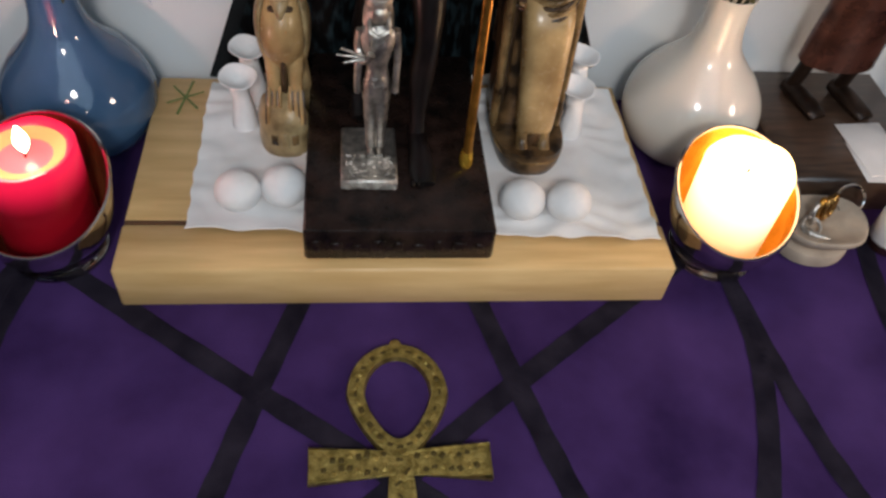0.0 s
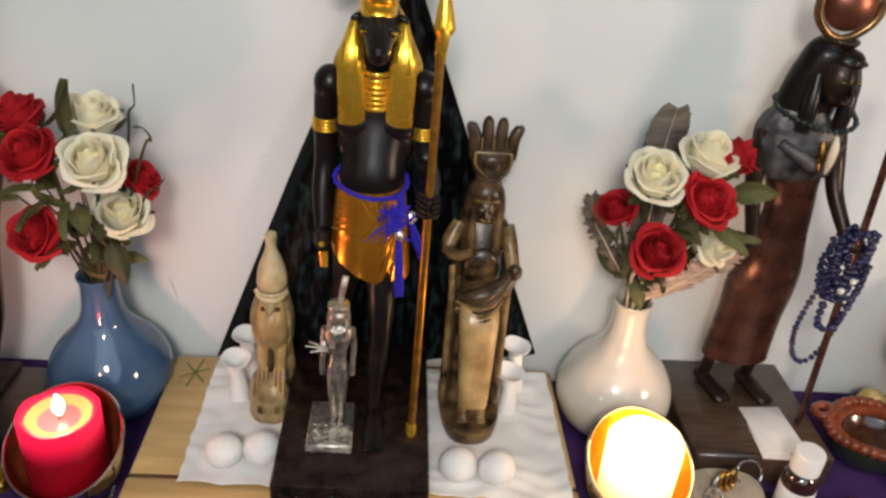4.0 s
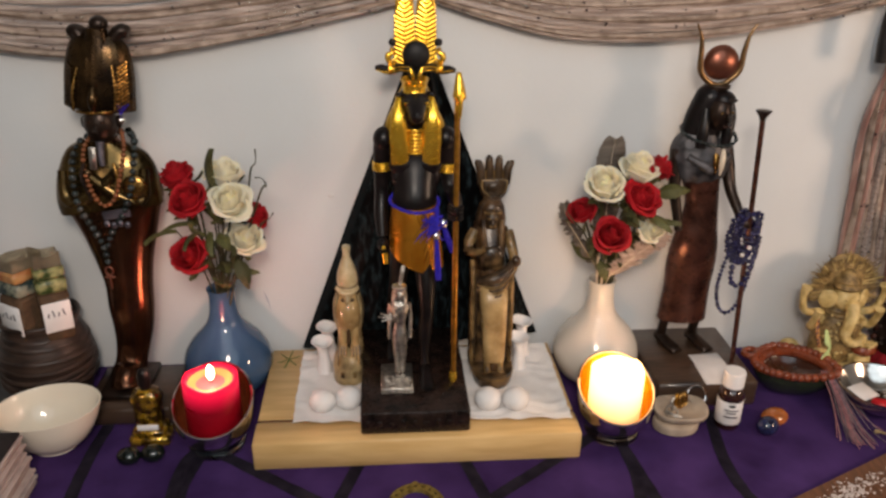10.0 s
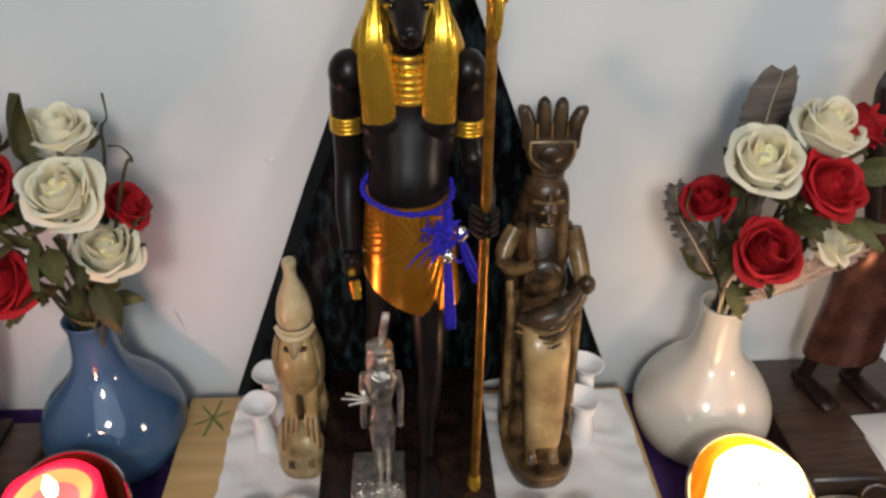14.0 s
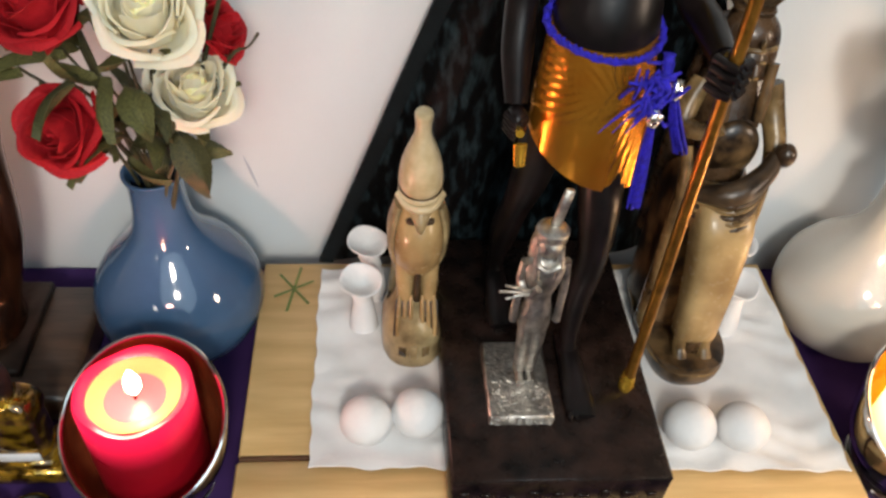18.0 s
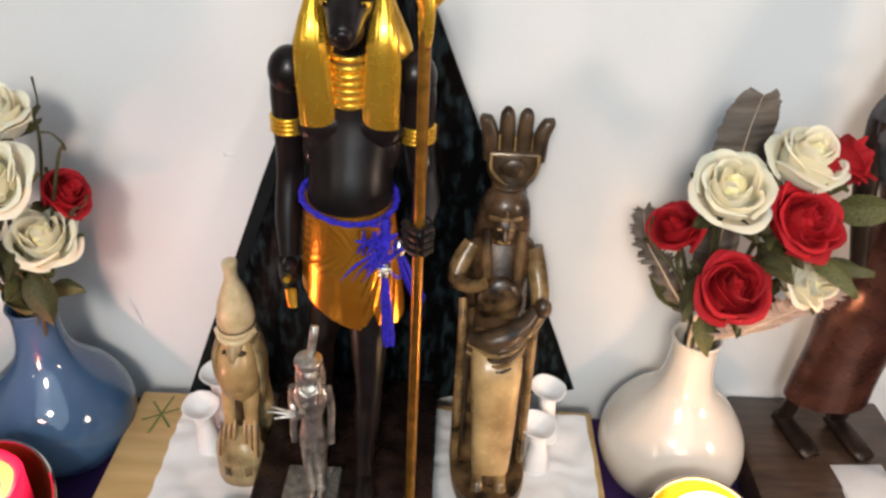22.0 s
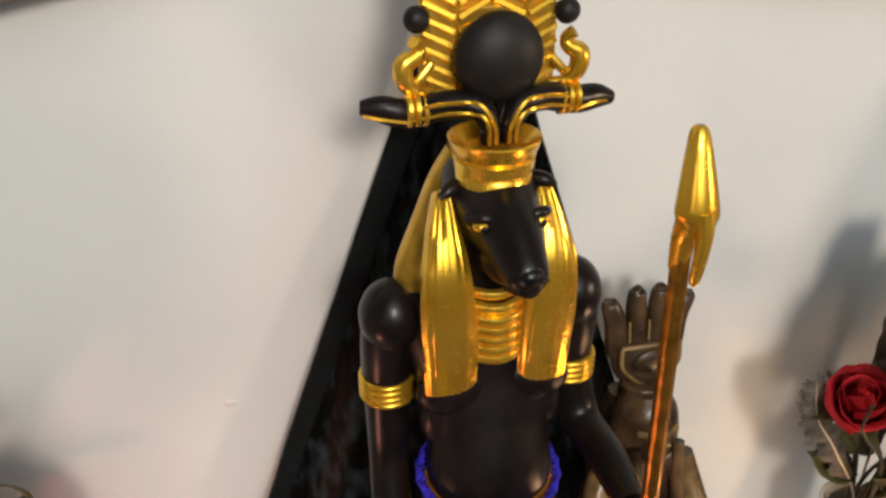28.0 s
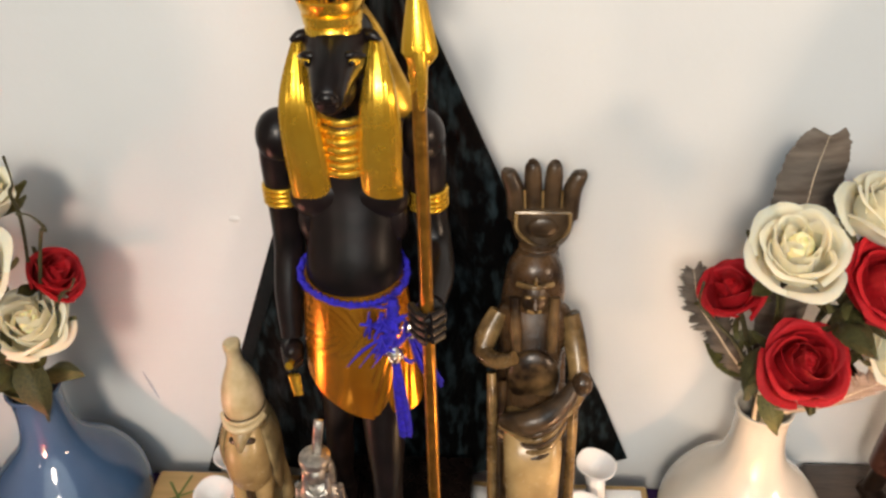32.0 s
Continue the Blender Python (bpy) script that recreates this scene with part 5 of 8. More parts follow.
# ---- vases of fabric roses ----
def vase(x, y, m, label):
    b = Build((x, y, GZ))
    b.lathe((x, y, GZ), [(0.002, 0.0), (0.030, 0.0), (0.0345, 0.0020), (0.0500, 0.0150), (0.0585, 0.0330), (0.0597, 0.0480), (0.0560, 0.0640), (0.0462, 0.0805), (0.0340, 0.0940), (0.0242, 0.1070), (0.0192, 0.1220), (0.0175, 0.1400), (0.0180, 0.1500), (0.0196, 0.1560), (0.0190, 0.1575), (0.0165, 0.1550), (0.0155, 0.1400), (0.0180, 0.1150), (0.0300, 0.0900), (0.0020, 0.0850)], m, 64, 4)
    return b.thing("vase", label, "vase", "round-bellied vases", angle=60)


VB, VW = (-0.2555, 0.183), (0.2610, 0.183)
vase(*VB, blue_glaze, "glossy blue glazed round-bellied vase holding fabric roses")
vase(*VW, white_glaze, "glossy cream-white glazed round-bellied vase holding fabric roses")


def petal_mesh(m, layer, kind):
    """One cupped petal; the outer layers open wider and roll their rims outwards."""
    rim = (0.28, 0.38, 0.48, 0.59, 0.70, 0.80)[layer]
    tall = (1.36, 1.35, 1.31, 1.24, 1.12, 0.96)[layer]
    wide = (1.30, 1.22, 1.18, 1.12, 1.08, 1.02)[layer]
    roll = (0.00, 0.01, 0.03, 0.08, 0.14, 0.21)[layer]
    point = (0.02, 0.03, 0.04, 0.06, 0.10, 0.16)[layer]
    close = (0.22, 0.20, 0.16, 0.08, 0.02, 0.0)[layer]
    pr = random.Random(layer * 7 + kind)
    p1, p2, p3 = pr.uniform(0, 6), pr.uniform(0, 6), pr.uniform(-0.12, 0.12)
    b = Build()

    def fn(u, v):
        c = 2 * u - 1
        a = c * wide * (0.42 + 0.58 * math.sin(min(1, v * 1.25) * math.pi / 2))
        r = rim * (0.18 + 0.82 * math.sin(min(1, v / 0.62) * math.pi / 2) ** 0.8) * (1 - close * max(0, v - 0.5) * 2)
        z = tall * min(v, 0.86) / 0.86 * (0.75 + 0.25 * v) * (1 - 0.30 * abs(c) ** 2.4)
        o = max(0, v - 0.66) / 0.34
        r += roll * o * o * (1 - 0.25 * abs(c)) + point * o * o * (1 - abs(c)) ** 2 * 0.5
        z += (0.05 * o - roll * 0.62 * o * o) + 0.024 * math.sin(c * 4 + p1) * o + 0.009 * math.sin(c * 9 + p2) * o
        r += 0.024 * math.sin(c * 4 + p2) * v + 0.008 * math.sin(c * 11 + p1 + v * 3) * o + p3 * c * v * 0.5
        return (r * math.cos(a), r * math.sin(a), z)
    b.sheet(fn, 12, 12, m, 0.010)
    return b.mesh("petal", 80)


PETALS = {k: [[petal_mesh(m, i, j) for j in range(3)] for i in range(6)] for k, m in (("red", red_petal), ("white", white_petal))}


def bud_mesh(m):
    """Tight heart of the bloom, its petals wound in a spiral."""
    b = Build()
    rings, seg = [], 40
    for i in range(26):
        q = i / 25
        ring = []
        for j in range(seg):
            a = 2 * math.pi * j / seg
            ph = (q * 3.1 - a / (2 * math.pi)) % 1.0
            lip = 0.10 * ph ** 2 * min(1, q * 5) * (1.1 - 0.5 * q)
            z = 1.22 - 0.30 * q ** 2.2 + lip + 0.02 * math.sin(3 * a + q * 5)
            r = 0.30 * q + 0.02 * math.sin(2 * a + q * 6) * q
            ring.append((r * math.cos(a) + 1e-5 * math.cos(a), r * math.sin(a) + 1e-5 * math.sin(a), z))
        rings.append(ring)
    for r, z in ((0.28, 0.40), (0.20, 0.06)):
        rings.append([(r * math.cos(2 * math.pi * j / seg), r * math.sin(2 * math.pi * j / seg), z) for j in range(seg)])
    b.rings(rings, m)
    return b.mesh("bud", 80)


BUDS = {"red": bud_mesh(red_petal), "white": bud_mesh(white_heart)}


def leaf_mesh():
    b = Build()
    b.sheet(lambda u, v: ((v - 0.5) * 0.46 * math.sin(math.pi * min(1, u ** 0.8 * 0.96 + 0.03)) ** 0.9 * (1 + 0.12 * (u * 11 % 1) * (1 if abs(v - 0.5) > 0.4 else 0)), 0.13 * math.sin(u * 3) - 0.12 * abs(v - 0.5) * 2, u), 26, 6, leaf_green, 0.012)
    return b.mesh("leaf", 80)


LEAF = leaf_mesh()


def aim(place, way, size, spin=0.0):
    q = Vector(way).to_track_quat("Z", "Y").to_matrix().to_4x4()
    return Matrix.Translation(place) @ q @ Matrix.Rotation(spin, 4, "Z") @ Matrix.Diagonal((size, size, size, 1))


rr = random.Random(11)


def rose(kind, c, way, R, mouth, label, leaves=2, group="fabric roses"):
    foot = Vector((mouth[0], mouth[1], 0.10))
    th = empty_thing("fabric_rose", foot, label, "rose", group)
    c, way, R = Vector(c), (Vector(way) + Vector((0, 0, 0.30))).normalized(), R * 1.0
    base = c - way * R * 0.62
    lip = Vector((mouth[0] + 0.010 * max(-1, min(1, (c.x - mouth[0]) * 16)), mouth[1] + 0.008 * max(-1, min(1, (c.y - mouth[1]) * 16)), 0.160))
    b = Build(foot)
    b.tube([foot, lip, lip + Vector((0, 0, 0.01)) + (base - lip) * 0.35, base - way * R * 0.5, base + way * 0.004], [0.0017, 0.0018, 0.0017, 0.0016, 0.0018], stem_green, 8, 6)
    b.part("stem", th)
    b = Build(base)
    b.ball(base + way * R * 0.10, (R * 0.28, R * 0.28, R * 0.28), leaf_green, 12)
    b.part("calyx", th)
    piece("bud", BUDS[kind], th, aim(base - foot, way, R, rr.random() * 6))
    wide = rr.uniform(0.92, 1.08)
    for layer, count in ((0, 3), (1, 3), (2, 4), (3, 4), (4, 5), (5, 4 + rr.randrange(2))):
        for k in range(count):
            spin = 2 * math.pi * k / count + layer * 0.75 + rr.uniform(-0.2, 0.2)
            tilt = Matrix.Rotation(radians(rr.uniform(-5, 4 + 2 * layer)), 4, "Y") @ Matrix.Rotation(radians(rr.uniform(-8, 8)), 4, "X")
            m = aim(base - foot, way, R * rr.uniform(0.96, 1.05), spin) @ tilt @ Matrix.Diagonal((wide * rr.uniform(0.94, 1.06), 1 / wide, 1 + rr.uniform(-0.12, 0.14), 1))
            piece("petal", PETALS[kind][layer][rr.randrange(3)], th, m)
    for k in range(5):
        a = k * 1.257 + rr.random()
        side = (way.orthogonal().normalized() @ Matrix.Rotation(a, 3, way)).normalized()
        piece("sepal", LEAF, th, aim(base - foot + side * R * 0.42 - way * R * 0.10, side * 0.75 + way * rr.uniform(0.1, 0.8), R * rr.uniform(0.85, 1.15), rr.random() * 6))
    for k in range(leaves):
        t = 0.35 + 0.3 * k
        p = lip + (base - lip) * t
        d = Vector((rr.uniform(-1, 1) + (c.x - mouth[0]) * 8, rr.uniform(-1, 0.4), rr.uniform(-0.3, 0.7)))
        piece("leaf", LEAF, th, aim(p - foot, d, rr.uniform(0.030, 0.042), rr.random() * 6))
    return th


RB, WB = "dark red fabric rose standing in a blue vase", "cream-white fabric rose standing in a blue vase"
RW, WW = "bright red fabric rose standing in a white vase", "cream-white fabric rose standing in a white vase"
rose("red", (-0.268, 0.122, 0.306), (-0.35, -0.75, 0.55), 0.0235, VB, RB)
rose("white", (-0.2205, 0.122, 0.303), (0.15, -0.72, 0.68), 0.0245, VB, WB)
rose("white", (-0.2110, 0.148, 0.243), (0.30, -0.62, 0.75), 0.0230, VB, WB)
rose("red", (-0.2745, 0.128, 0.232), (-0.35, -0.75, 0.25), 0.0240, VB, RB)
rose("white", (-0.2330, 0.170, 0.322), (0.15, -0.2, 0.95), 0.0230, VB, WB)
rose("red", (-0.2860, 0.155, 0.325), (-0.5, -0.3, 0.85), 0.0215, VB, RB)
rose("red", (-0.2000, 0.168, 0.268), (0.85, -0.2, 0.35), 0.0185, VB, RB)
rose("white", (0.2350, 0.125, 0.317), (-0.15, -0.62, 0.78), 0.0240, VW, WW)
rose("white", (0.2810, 0.140, 0.332), (0.25, -0.40, 0.9), 0.0230, VW, WW)
rose("red", (0.2800, 0.122, 0.300), (0.25, -0.80, 0.55), 0.0235, VW, RW)
rose("red", (0.2450, 0.112, 0.255), (-0.05, -0.85, 0.5), 0.0230, VW, RW)
rose("red", (0.2180, 0.160, 0.268), (-0.5, -0.5, 0.7), 0.0190, VW, RW)
rose("white", (0.2960, 0.122, 0.258), (0.55, -0.65, 0.25), 0.0190, VW, WW)
rose("red", (0.3080, 0.150, 0.330), (0.8, -0.2, 0.5), 0.0190, VW, RW)


def loose_leaf(name, mouth, p, way, size, spin, label):
    foot = Vector((mouth[0], mouth[1], 0.10))
    th = empty_thing(name, foot, label, "leaf spray")
    lip = Vector((mouth[0] + 0.3 * (p[0] - mouth[0]), mouth[1] - 0.004, 0.160))
    b = Build(foot)
    b.tube([foot, lip, (Vector(p) + lip) / 2 + Vector((0, 0.004, 0.01)), p], [0.0012, 0.0012, 0.0010, 0.0008], stem_green, 6, 5)
    b.part("stem", th)
    piece("leaf", LEAF, th, aim(Vector(p) - foot, way, size, spin))


LL = "dark green fabric leaf on a thin stem in a vase"
loose_leaf("leaf_spray", VB, (-0.246, 0.140, 0.315), (0.12, -0.1, 1), 0.052, 0.6, LL)
loose_leaf("leaf_spray", VB, (-0.243, 0.150, 0.270), (-0.05, -0.3, 1), 0.050, 1.2, LL)
loose_leaf("leaf_spray", VB, (-0.222, 0.140, 0.222), (0.35, -0.3, -0.9), 0.042, 0.2, LL)
loose_leaf("leaf_spray", VB, (-0.270, 0.140, 0.272), (-1, -0.2, -0.25), 0.040, 0.3, LL)
loose_leaf("leaf_spray", VB, (-0.252, 0.132, 0.262), (0.15, -0.7, -0.5), 0.036, 0.9, LL)
loose_leaf("leaf_spray", VW, (0.300, 0.135, 0.262), (1, -0.35, 0.1), 0.040, 0.2, LL)
loose_leaf("leaf_spray", VW, (0.262, 0.130, 0.280), (0.3, -0.8, -0.2), 0.036, 0.8, LL)
loose_leaf("leaf_spray", VW, (0.245, 0.150, 0.205), (0.25, -0.4, -0.8), 0.032, 0.4, LL)
loose_leaf("leaf_spray", VW, (0.232, 0.135, 0.250), (-0.3, -0.5, -0.7), 0.034, 0.4, LL)


for vase_at, p, way, size, spin in ((VB, (-0.292, 0.135, 0.264), (-1, -0.3, -0.35), 0.040, 0.4), (VB, (-0.262, 0.116, 0.270), (-0.3, -0.8, -0.35), 0.034, 1.0), (VB, (-0.236, 0.116, 0.268), (0.4, -0.7, -0.3), 0.034, 0.2), (VB, (-0.255, 0.130, 0.225), (-0.6, -0.5, -0.5), 0.034, 0.7),
                                    (VW, (0.258, 0.110, 0.284), (0.1, -0.9, 0.3), 0.032, 0.3), (VW, (0.292, 0.118, 0.282), (0.6, -0.6, -0.4), 0.038, 0.2), (VW, (0.306, 0.140, 0.300), (0.9, -0.3, 0.2), 0.042, 0.9)):
    loose_leaf("leaf_spray", vase_at, p, way, size, spin, LL)


def twig(mouth, rows, label):
    b = Build((mouth[0], mouth[1], 0.10))
    b.tube([(mouth[0], mouth[1], 0.10), *rows], [0.0012] + [0.0012] * (len(rows) - 2) + [0.0006, 0.0009], stem_green, 6, 6)
    b.thing("twig", label, "twig", "thin curled twigs")


TW = "thin dark curled twig standing among roses in a vase"
twig(VB, [(-0.235, 0.165, 0.17), (-0.205, 0.16, 0.30), (-0.197, 0.150, 0.335), (-0.190, 0.145, 0.345), (-0.189, 0.144, 0.362)], TW)
twig(VB, [(-0.235, 0.165, 0.17), (-0.190, 0.150, 0.300), (-0.180, 0.145, 0.315), (-0.184, 0.142, 0.326), (-0.192, 0.142, 0.327)], TW)
twig(VB, [(-0.240, 0.165, 0.17), (-0.195, 0.155, 0.255), (-0.180, 0.150, 0.270), (-0.174, 0.148, 0.279)], TW)
twig(VW, [(0.250, 0.165, 0.17), (0.222, 0.140, 0.240), (0.200, 0.135, 0.268), (0.192, 0.132, 0.280), (0.192, 0.130, 0.295)], TW)


def feather(mouth, rows, width, m, label, name="feather", ragged=0.0):
    """A quill with barbs in two vanes along it."""
    th = empty_thing(name, (mouth[0], mouth[1], 0.10), label, "feather")
    p = smooth_path([(mouth[0], mouth[1], 0.10), *rows], 12)
    b = Build((mouth[0], mouth[1], 0.10))
    n = len(p)
    b.tube([tuple(q) for q in p], [0.0011 * (1 - 0.8 * i / n) for i in range(n)], quill, 6, 1)
    b.part("quill", th, "pale quill")
    b = Build((mouth[0], mouth[1], 0.10))
    start = int(n * 0.34)
    for s in (-1, 1):
        def fn(u, v):
            i = start + u * (n - 1 - start)
            a = min(int(i), n - 2)
            q = Vector(p[a] + (p[a + 1] - p[a]) * (i - a))
            d = Vector(p[a + 1] - p[a]).normalized()
            side = Vector((1, 0.15, 0)) - d * d.x
            side.normalize()
            w = width * math.sin(math.pi * min(1, 0.10 + u * 0.865)) ** 0.38 * (1 + 0.10 * noise.noise((u * 24, s, width * 99)) + ragged * noise.noise((u * 75, s * 3, width * 31)) - ragged * max(0, noise.noise((u * 14, s * 5, 7))))
            return q + side * s * w * v + d * w * v * 0.38 + Vector((0, 0.004 * v * v - 0.0003 * math.sin(u * 210), 0))
        b.sheet(fn, 110 if ragged else 64, 6, m, 0.0004)
    b.part("vane", th, angle=70)
    return th


feather(VW, [(0.258, 0.180, 0.17), (0.256, 0.178, 0.27), (0.255, 0.175, 0.330), (0.257, 0.172, 0.362)], 0.0200, feather_grey, "broad brown-grey feather standing among roses in a vase")
feather(VW, [(0.252, 0.175, 0.17), (0.222, 0.170, 0.222), (0.204, 0.172, 0.250), (0.197, 0.172, 0.276)], 0.0095, feather_grey, "dark grey ragged feather leaning in a white vase", ragged=0.7)
feather(VW, [(0.262, 0.165, 0.165), (0.272, 0.142, 0.195), (0.294, 0.126, 0.228), (0.322, 0.122, 0.250)], 0.0210, feather_pink, "pale pinkish curled feather hanging from a white vase", ragged=0.6)
for x0, x1 in ((0.250, 0.240), (0.256, 0.252)):
    b = Build((VW[0], VW[1], 0.10))
    b.tube([(VW[0], VW[1], 0.10), (x0, 0.168, 0.165), (x1, 0.140, 0.215), (x1 + 0.006, 0.122, 0.240)], [0.0016, 0.0017, 0.0012, 0.0006], quill, 6, 5)
    b.thing("feather_quill", "bare pale quill standing in a white vase", "quill", "bare quills")


# ---- statues on dark wooden slabs ----
horn_bronze = M("horn_bronze", (0.22, 0.13, 0.06), 0.30, 0.85, var=0.4, vs=60, bump=0.1)
SZ, SG = 0.0295, 0.0420


def wood_slab(x0, x1, y0, y1, top, label):
    b = Build(((x0 + x1) / 2, (y0 + y1) / 2, GZ))
    b.box(((x0 + x1) / 2, (y0 + y1) / 2, (top + GZ) / 2), (x1 - x0, y1 - y0, top - GZ), slab_wood, 0.004)
    return b.thing("wooden_slab", label, "slab", "dark wooden slabs")


wood_slab(-0.430, -0.318, 0.100, 0.206, SZ, "dark brown wooden slab under a bronze statue")
wood_slab(0.3260, 0.4670, 0.0960, 0.2490, SG, "dark brown varnished wooden slab under a bronze statue")


def mummy_statue():
    X, Y = -0.372, 0.182
    b = Build((X, 0.165, SZ))
    b.box((X - 0.012, 0.160, SZ + 0.004), (0.062, 0.085, 0.008), bronze_dark, 0.002)
    b.tube([(X - 0.012, 0.158, SZ + 0.008), (X - 0.012, 0.160, SZ + 0.016), (X - 0.010, 0.170, 0.058), (X - 0.006, 0.177, 0.082), (X - 0.002, 0.178, 0.110), (X, 0.176, 0.140), (X + 0.001, 0.178, 0.175), (X, 0.180, 0.210), (X - 0.001, 0.182, 0.250), (X - 0.003, 0.183, 0.282), (X - 0.003, 0.184, 0.300), (X - 0.003, 0.184, 0.335), (X - 0.002, 0.184, 0.352), (X - 0.001, 0.183, 0.362), (X, 0.181, 0.375)],
           [(0.0235, 0.036), (0.0225, 0.029), (0.0205, 0.020), (0.0222, 0.018), (0.0260, 0.020), (0.0290, 0.022), (0.0305, 0.022), (0.0370, 0.024), (0.0480, 0.026), (0.0590, 0.027), (0.0620, 0.027), (0.0550, 0.024), (0.0420, 0.019), (0.0180, 0.015), (0.0130, 0.013)], bronze, 40, 5)
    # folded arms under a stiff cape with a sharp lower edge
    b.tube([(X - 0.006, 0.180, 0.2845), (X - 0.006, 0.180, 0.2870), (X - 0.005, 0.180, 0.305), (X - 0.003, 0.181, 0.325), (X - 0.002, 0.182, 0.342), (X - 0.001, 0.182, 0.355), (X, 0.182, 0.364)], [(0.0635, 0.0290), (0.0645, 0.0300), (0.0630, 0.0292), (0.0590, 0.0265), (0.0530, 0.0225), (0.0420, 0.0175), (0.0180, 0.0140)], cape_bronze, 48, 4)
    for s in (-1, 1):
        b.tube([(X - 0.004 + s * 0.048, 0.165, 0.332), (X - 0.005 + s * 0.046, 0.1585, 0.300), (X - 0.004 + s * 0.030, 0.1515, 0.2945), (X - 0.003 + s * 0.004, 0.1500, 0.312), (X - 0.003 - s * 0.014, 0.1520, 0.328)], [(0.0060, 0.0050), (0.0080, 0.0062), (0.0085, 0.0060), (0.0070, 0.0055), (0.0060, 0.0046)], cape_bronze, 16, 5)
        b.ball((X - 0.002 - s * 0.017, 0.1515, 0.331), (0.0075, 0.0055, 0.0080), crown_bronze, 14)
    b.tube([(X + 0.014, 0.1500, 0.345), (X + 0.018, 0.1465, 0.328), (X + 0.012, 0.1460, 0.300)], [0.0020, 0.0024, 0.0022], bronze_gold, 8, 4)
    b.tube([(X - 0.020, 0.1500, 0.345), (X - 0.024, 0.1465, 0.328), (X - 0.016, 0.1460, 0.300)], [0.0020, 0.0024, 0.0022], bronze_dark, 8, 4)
    # flattened gold ball paints in the highlight on this forearm
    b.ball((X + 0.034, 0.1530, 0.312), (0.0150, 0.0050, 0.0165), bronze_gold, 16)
    # head, beard, tall crown with side plumes
    b.ball((X - 0.001, 0.174, 0.388), (0.0195, 0.0195, 0.0250), bronze_dark, 22, rows=14)
    b.tube([(X, 0.158, 0.369), (X, 0.154, 0.352), (X + 0.001, 0.152, 0.341)], [0.0050, 0.0042, 0.0034], pewter_dark, 12, 3)
    b.tube([(X - 0.001, 0.1560, 0.389), (X - 0.001, 0.1520, 0.3815)], [0.0022, 0.0038], bronze_dark, 10, 3)
    for s in (-1, 1):
        b.ball((X - 0.001 + s * 0.0205, 0.178, 0.388), (0.0035, 0.0055, 0.0080), bronze_dark, 10)
        b.ball((X - 0.001 + s * 0.0072, 0.1572, 0.3925), (0.0034, 0.0020, 0.0014), bronze, 10, rows=6)
    lean = lambda z: X + 0.012 * (z - 0.405) / 0.10
    flute = lambda th, q: 1 + 0.022 * math.cos(th * 24) * (1 - q)
    b.tube([(lean(z), 0.180 + 0.03 * (z - 0.405), z) for z in (0.4045, 0.4065, 0.420, 0.442, 0.462, 0.478, 0.490)], [(0.0385, 0.0200), (0.0405, 0.0225), (0.0402, 0.0230), (0.0398, 0.0225), (0.0375, 0.0210), (0.0330, 0.0180), (0.0240, 0.0130)], crown_bronze, 96, 4, wob=flute)
    b.tube([(lean(z), 0.171 + 0.05 * (z - 0.405), z) for z in (0.4030, 0.420, 0.442, 0.466, 0.486, 0.498)], [(0.0225, 0.0140), (0.0240, 0.0150), (0.0232, 0.0145), (0.0200, 0.0130), (0.0145, 0.0105), (0.0115, 0.0095)], crown_bronze, 32, 4)
    b.ball((lean(0.503), 0.182, 0.5020), (0.0108, 0.0100, 0.0095), bronze_dark, 16)
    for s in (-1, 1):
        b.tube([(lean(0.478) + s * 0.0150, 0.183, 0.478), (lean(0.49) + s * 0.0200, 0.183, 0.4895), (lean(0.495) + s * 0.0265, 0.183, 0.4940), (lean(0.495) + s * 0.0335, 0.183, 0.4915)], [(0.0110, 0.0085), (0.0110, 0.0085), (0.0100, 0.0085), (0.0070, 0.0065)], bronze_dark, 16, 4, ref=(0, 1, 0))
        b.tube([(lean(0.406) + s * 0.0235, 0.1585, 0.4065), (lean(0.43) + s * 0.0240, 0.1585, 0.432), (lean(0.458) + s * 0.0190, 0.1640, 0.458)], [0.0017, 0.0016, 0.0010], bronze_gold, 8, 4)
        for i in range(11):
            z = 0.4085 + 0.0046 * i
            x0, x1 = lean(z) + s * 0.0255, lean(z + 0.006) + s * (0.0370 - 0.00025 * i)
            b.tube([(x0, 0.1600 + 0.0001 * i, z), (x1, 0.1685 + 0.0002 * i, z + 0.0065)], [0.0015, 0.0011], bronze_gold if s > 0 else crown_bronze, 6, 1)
    b.tube([(lean(0.41), 0.1545, 0.4075), (lean(0.42), 0.1515, 0.420), (lean(0.43), 0.1545, 0.4345)], [0.0046, 0.0062, 0.0026], crown_bronze, 10, 4)
    b.tube([(lean(0.405) - 0.022, 0.164, 0.4045), (lean(0.405) - 0.010, 0.1565, 0.4040), (lean(0.405) + 0.010, 0.1565, 0.4040), (lean(0.405) + 0.022, 0.164, 0.4045)], 0.0018, bronze_gold, 8, 4, ref=(0, 0, 1))
    return b.thing("bronze_mummy_statue", "tall copper-bronze mummy-form statue with plumed crown on a dark slab", "statue")


mummy_statue()


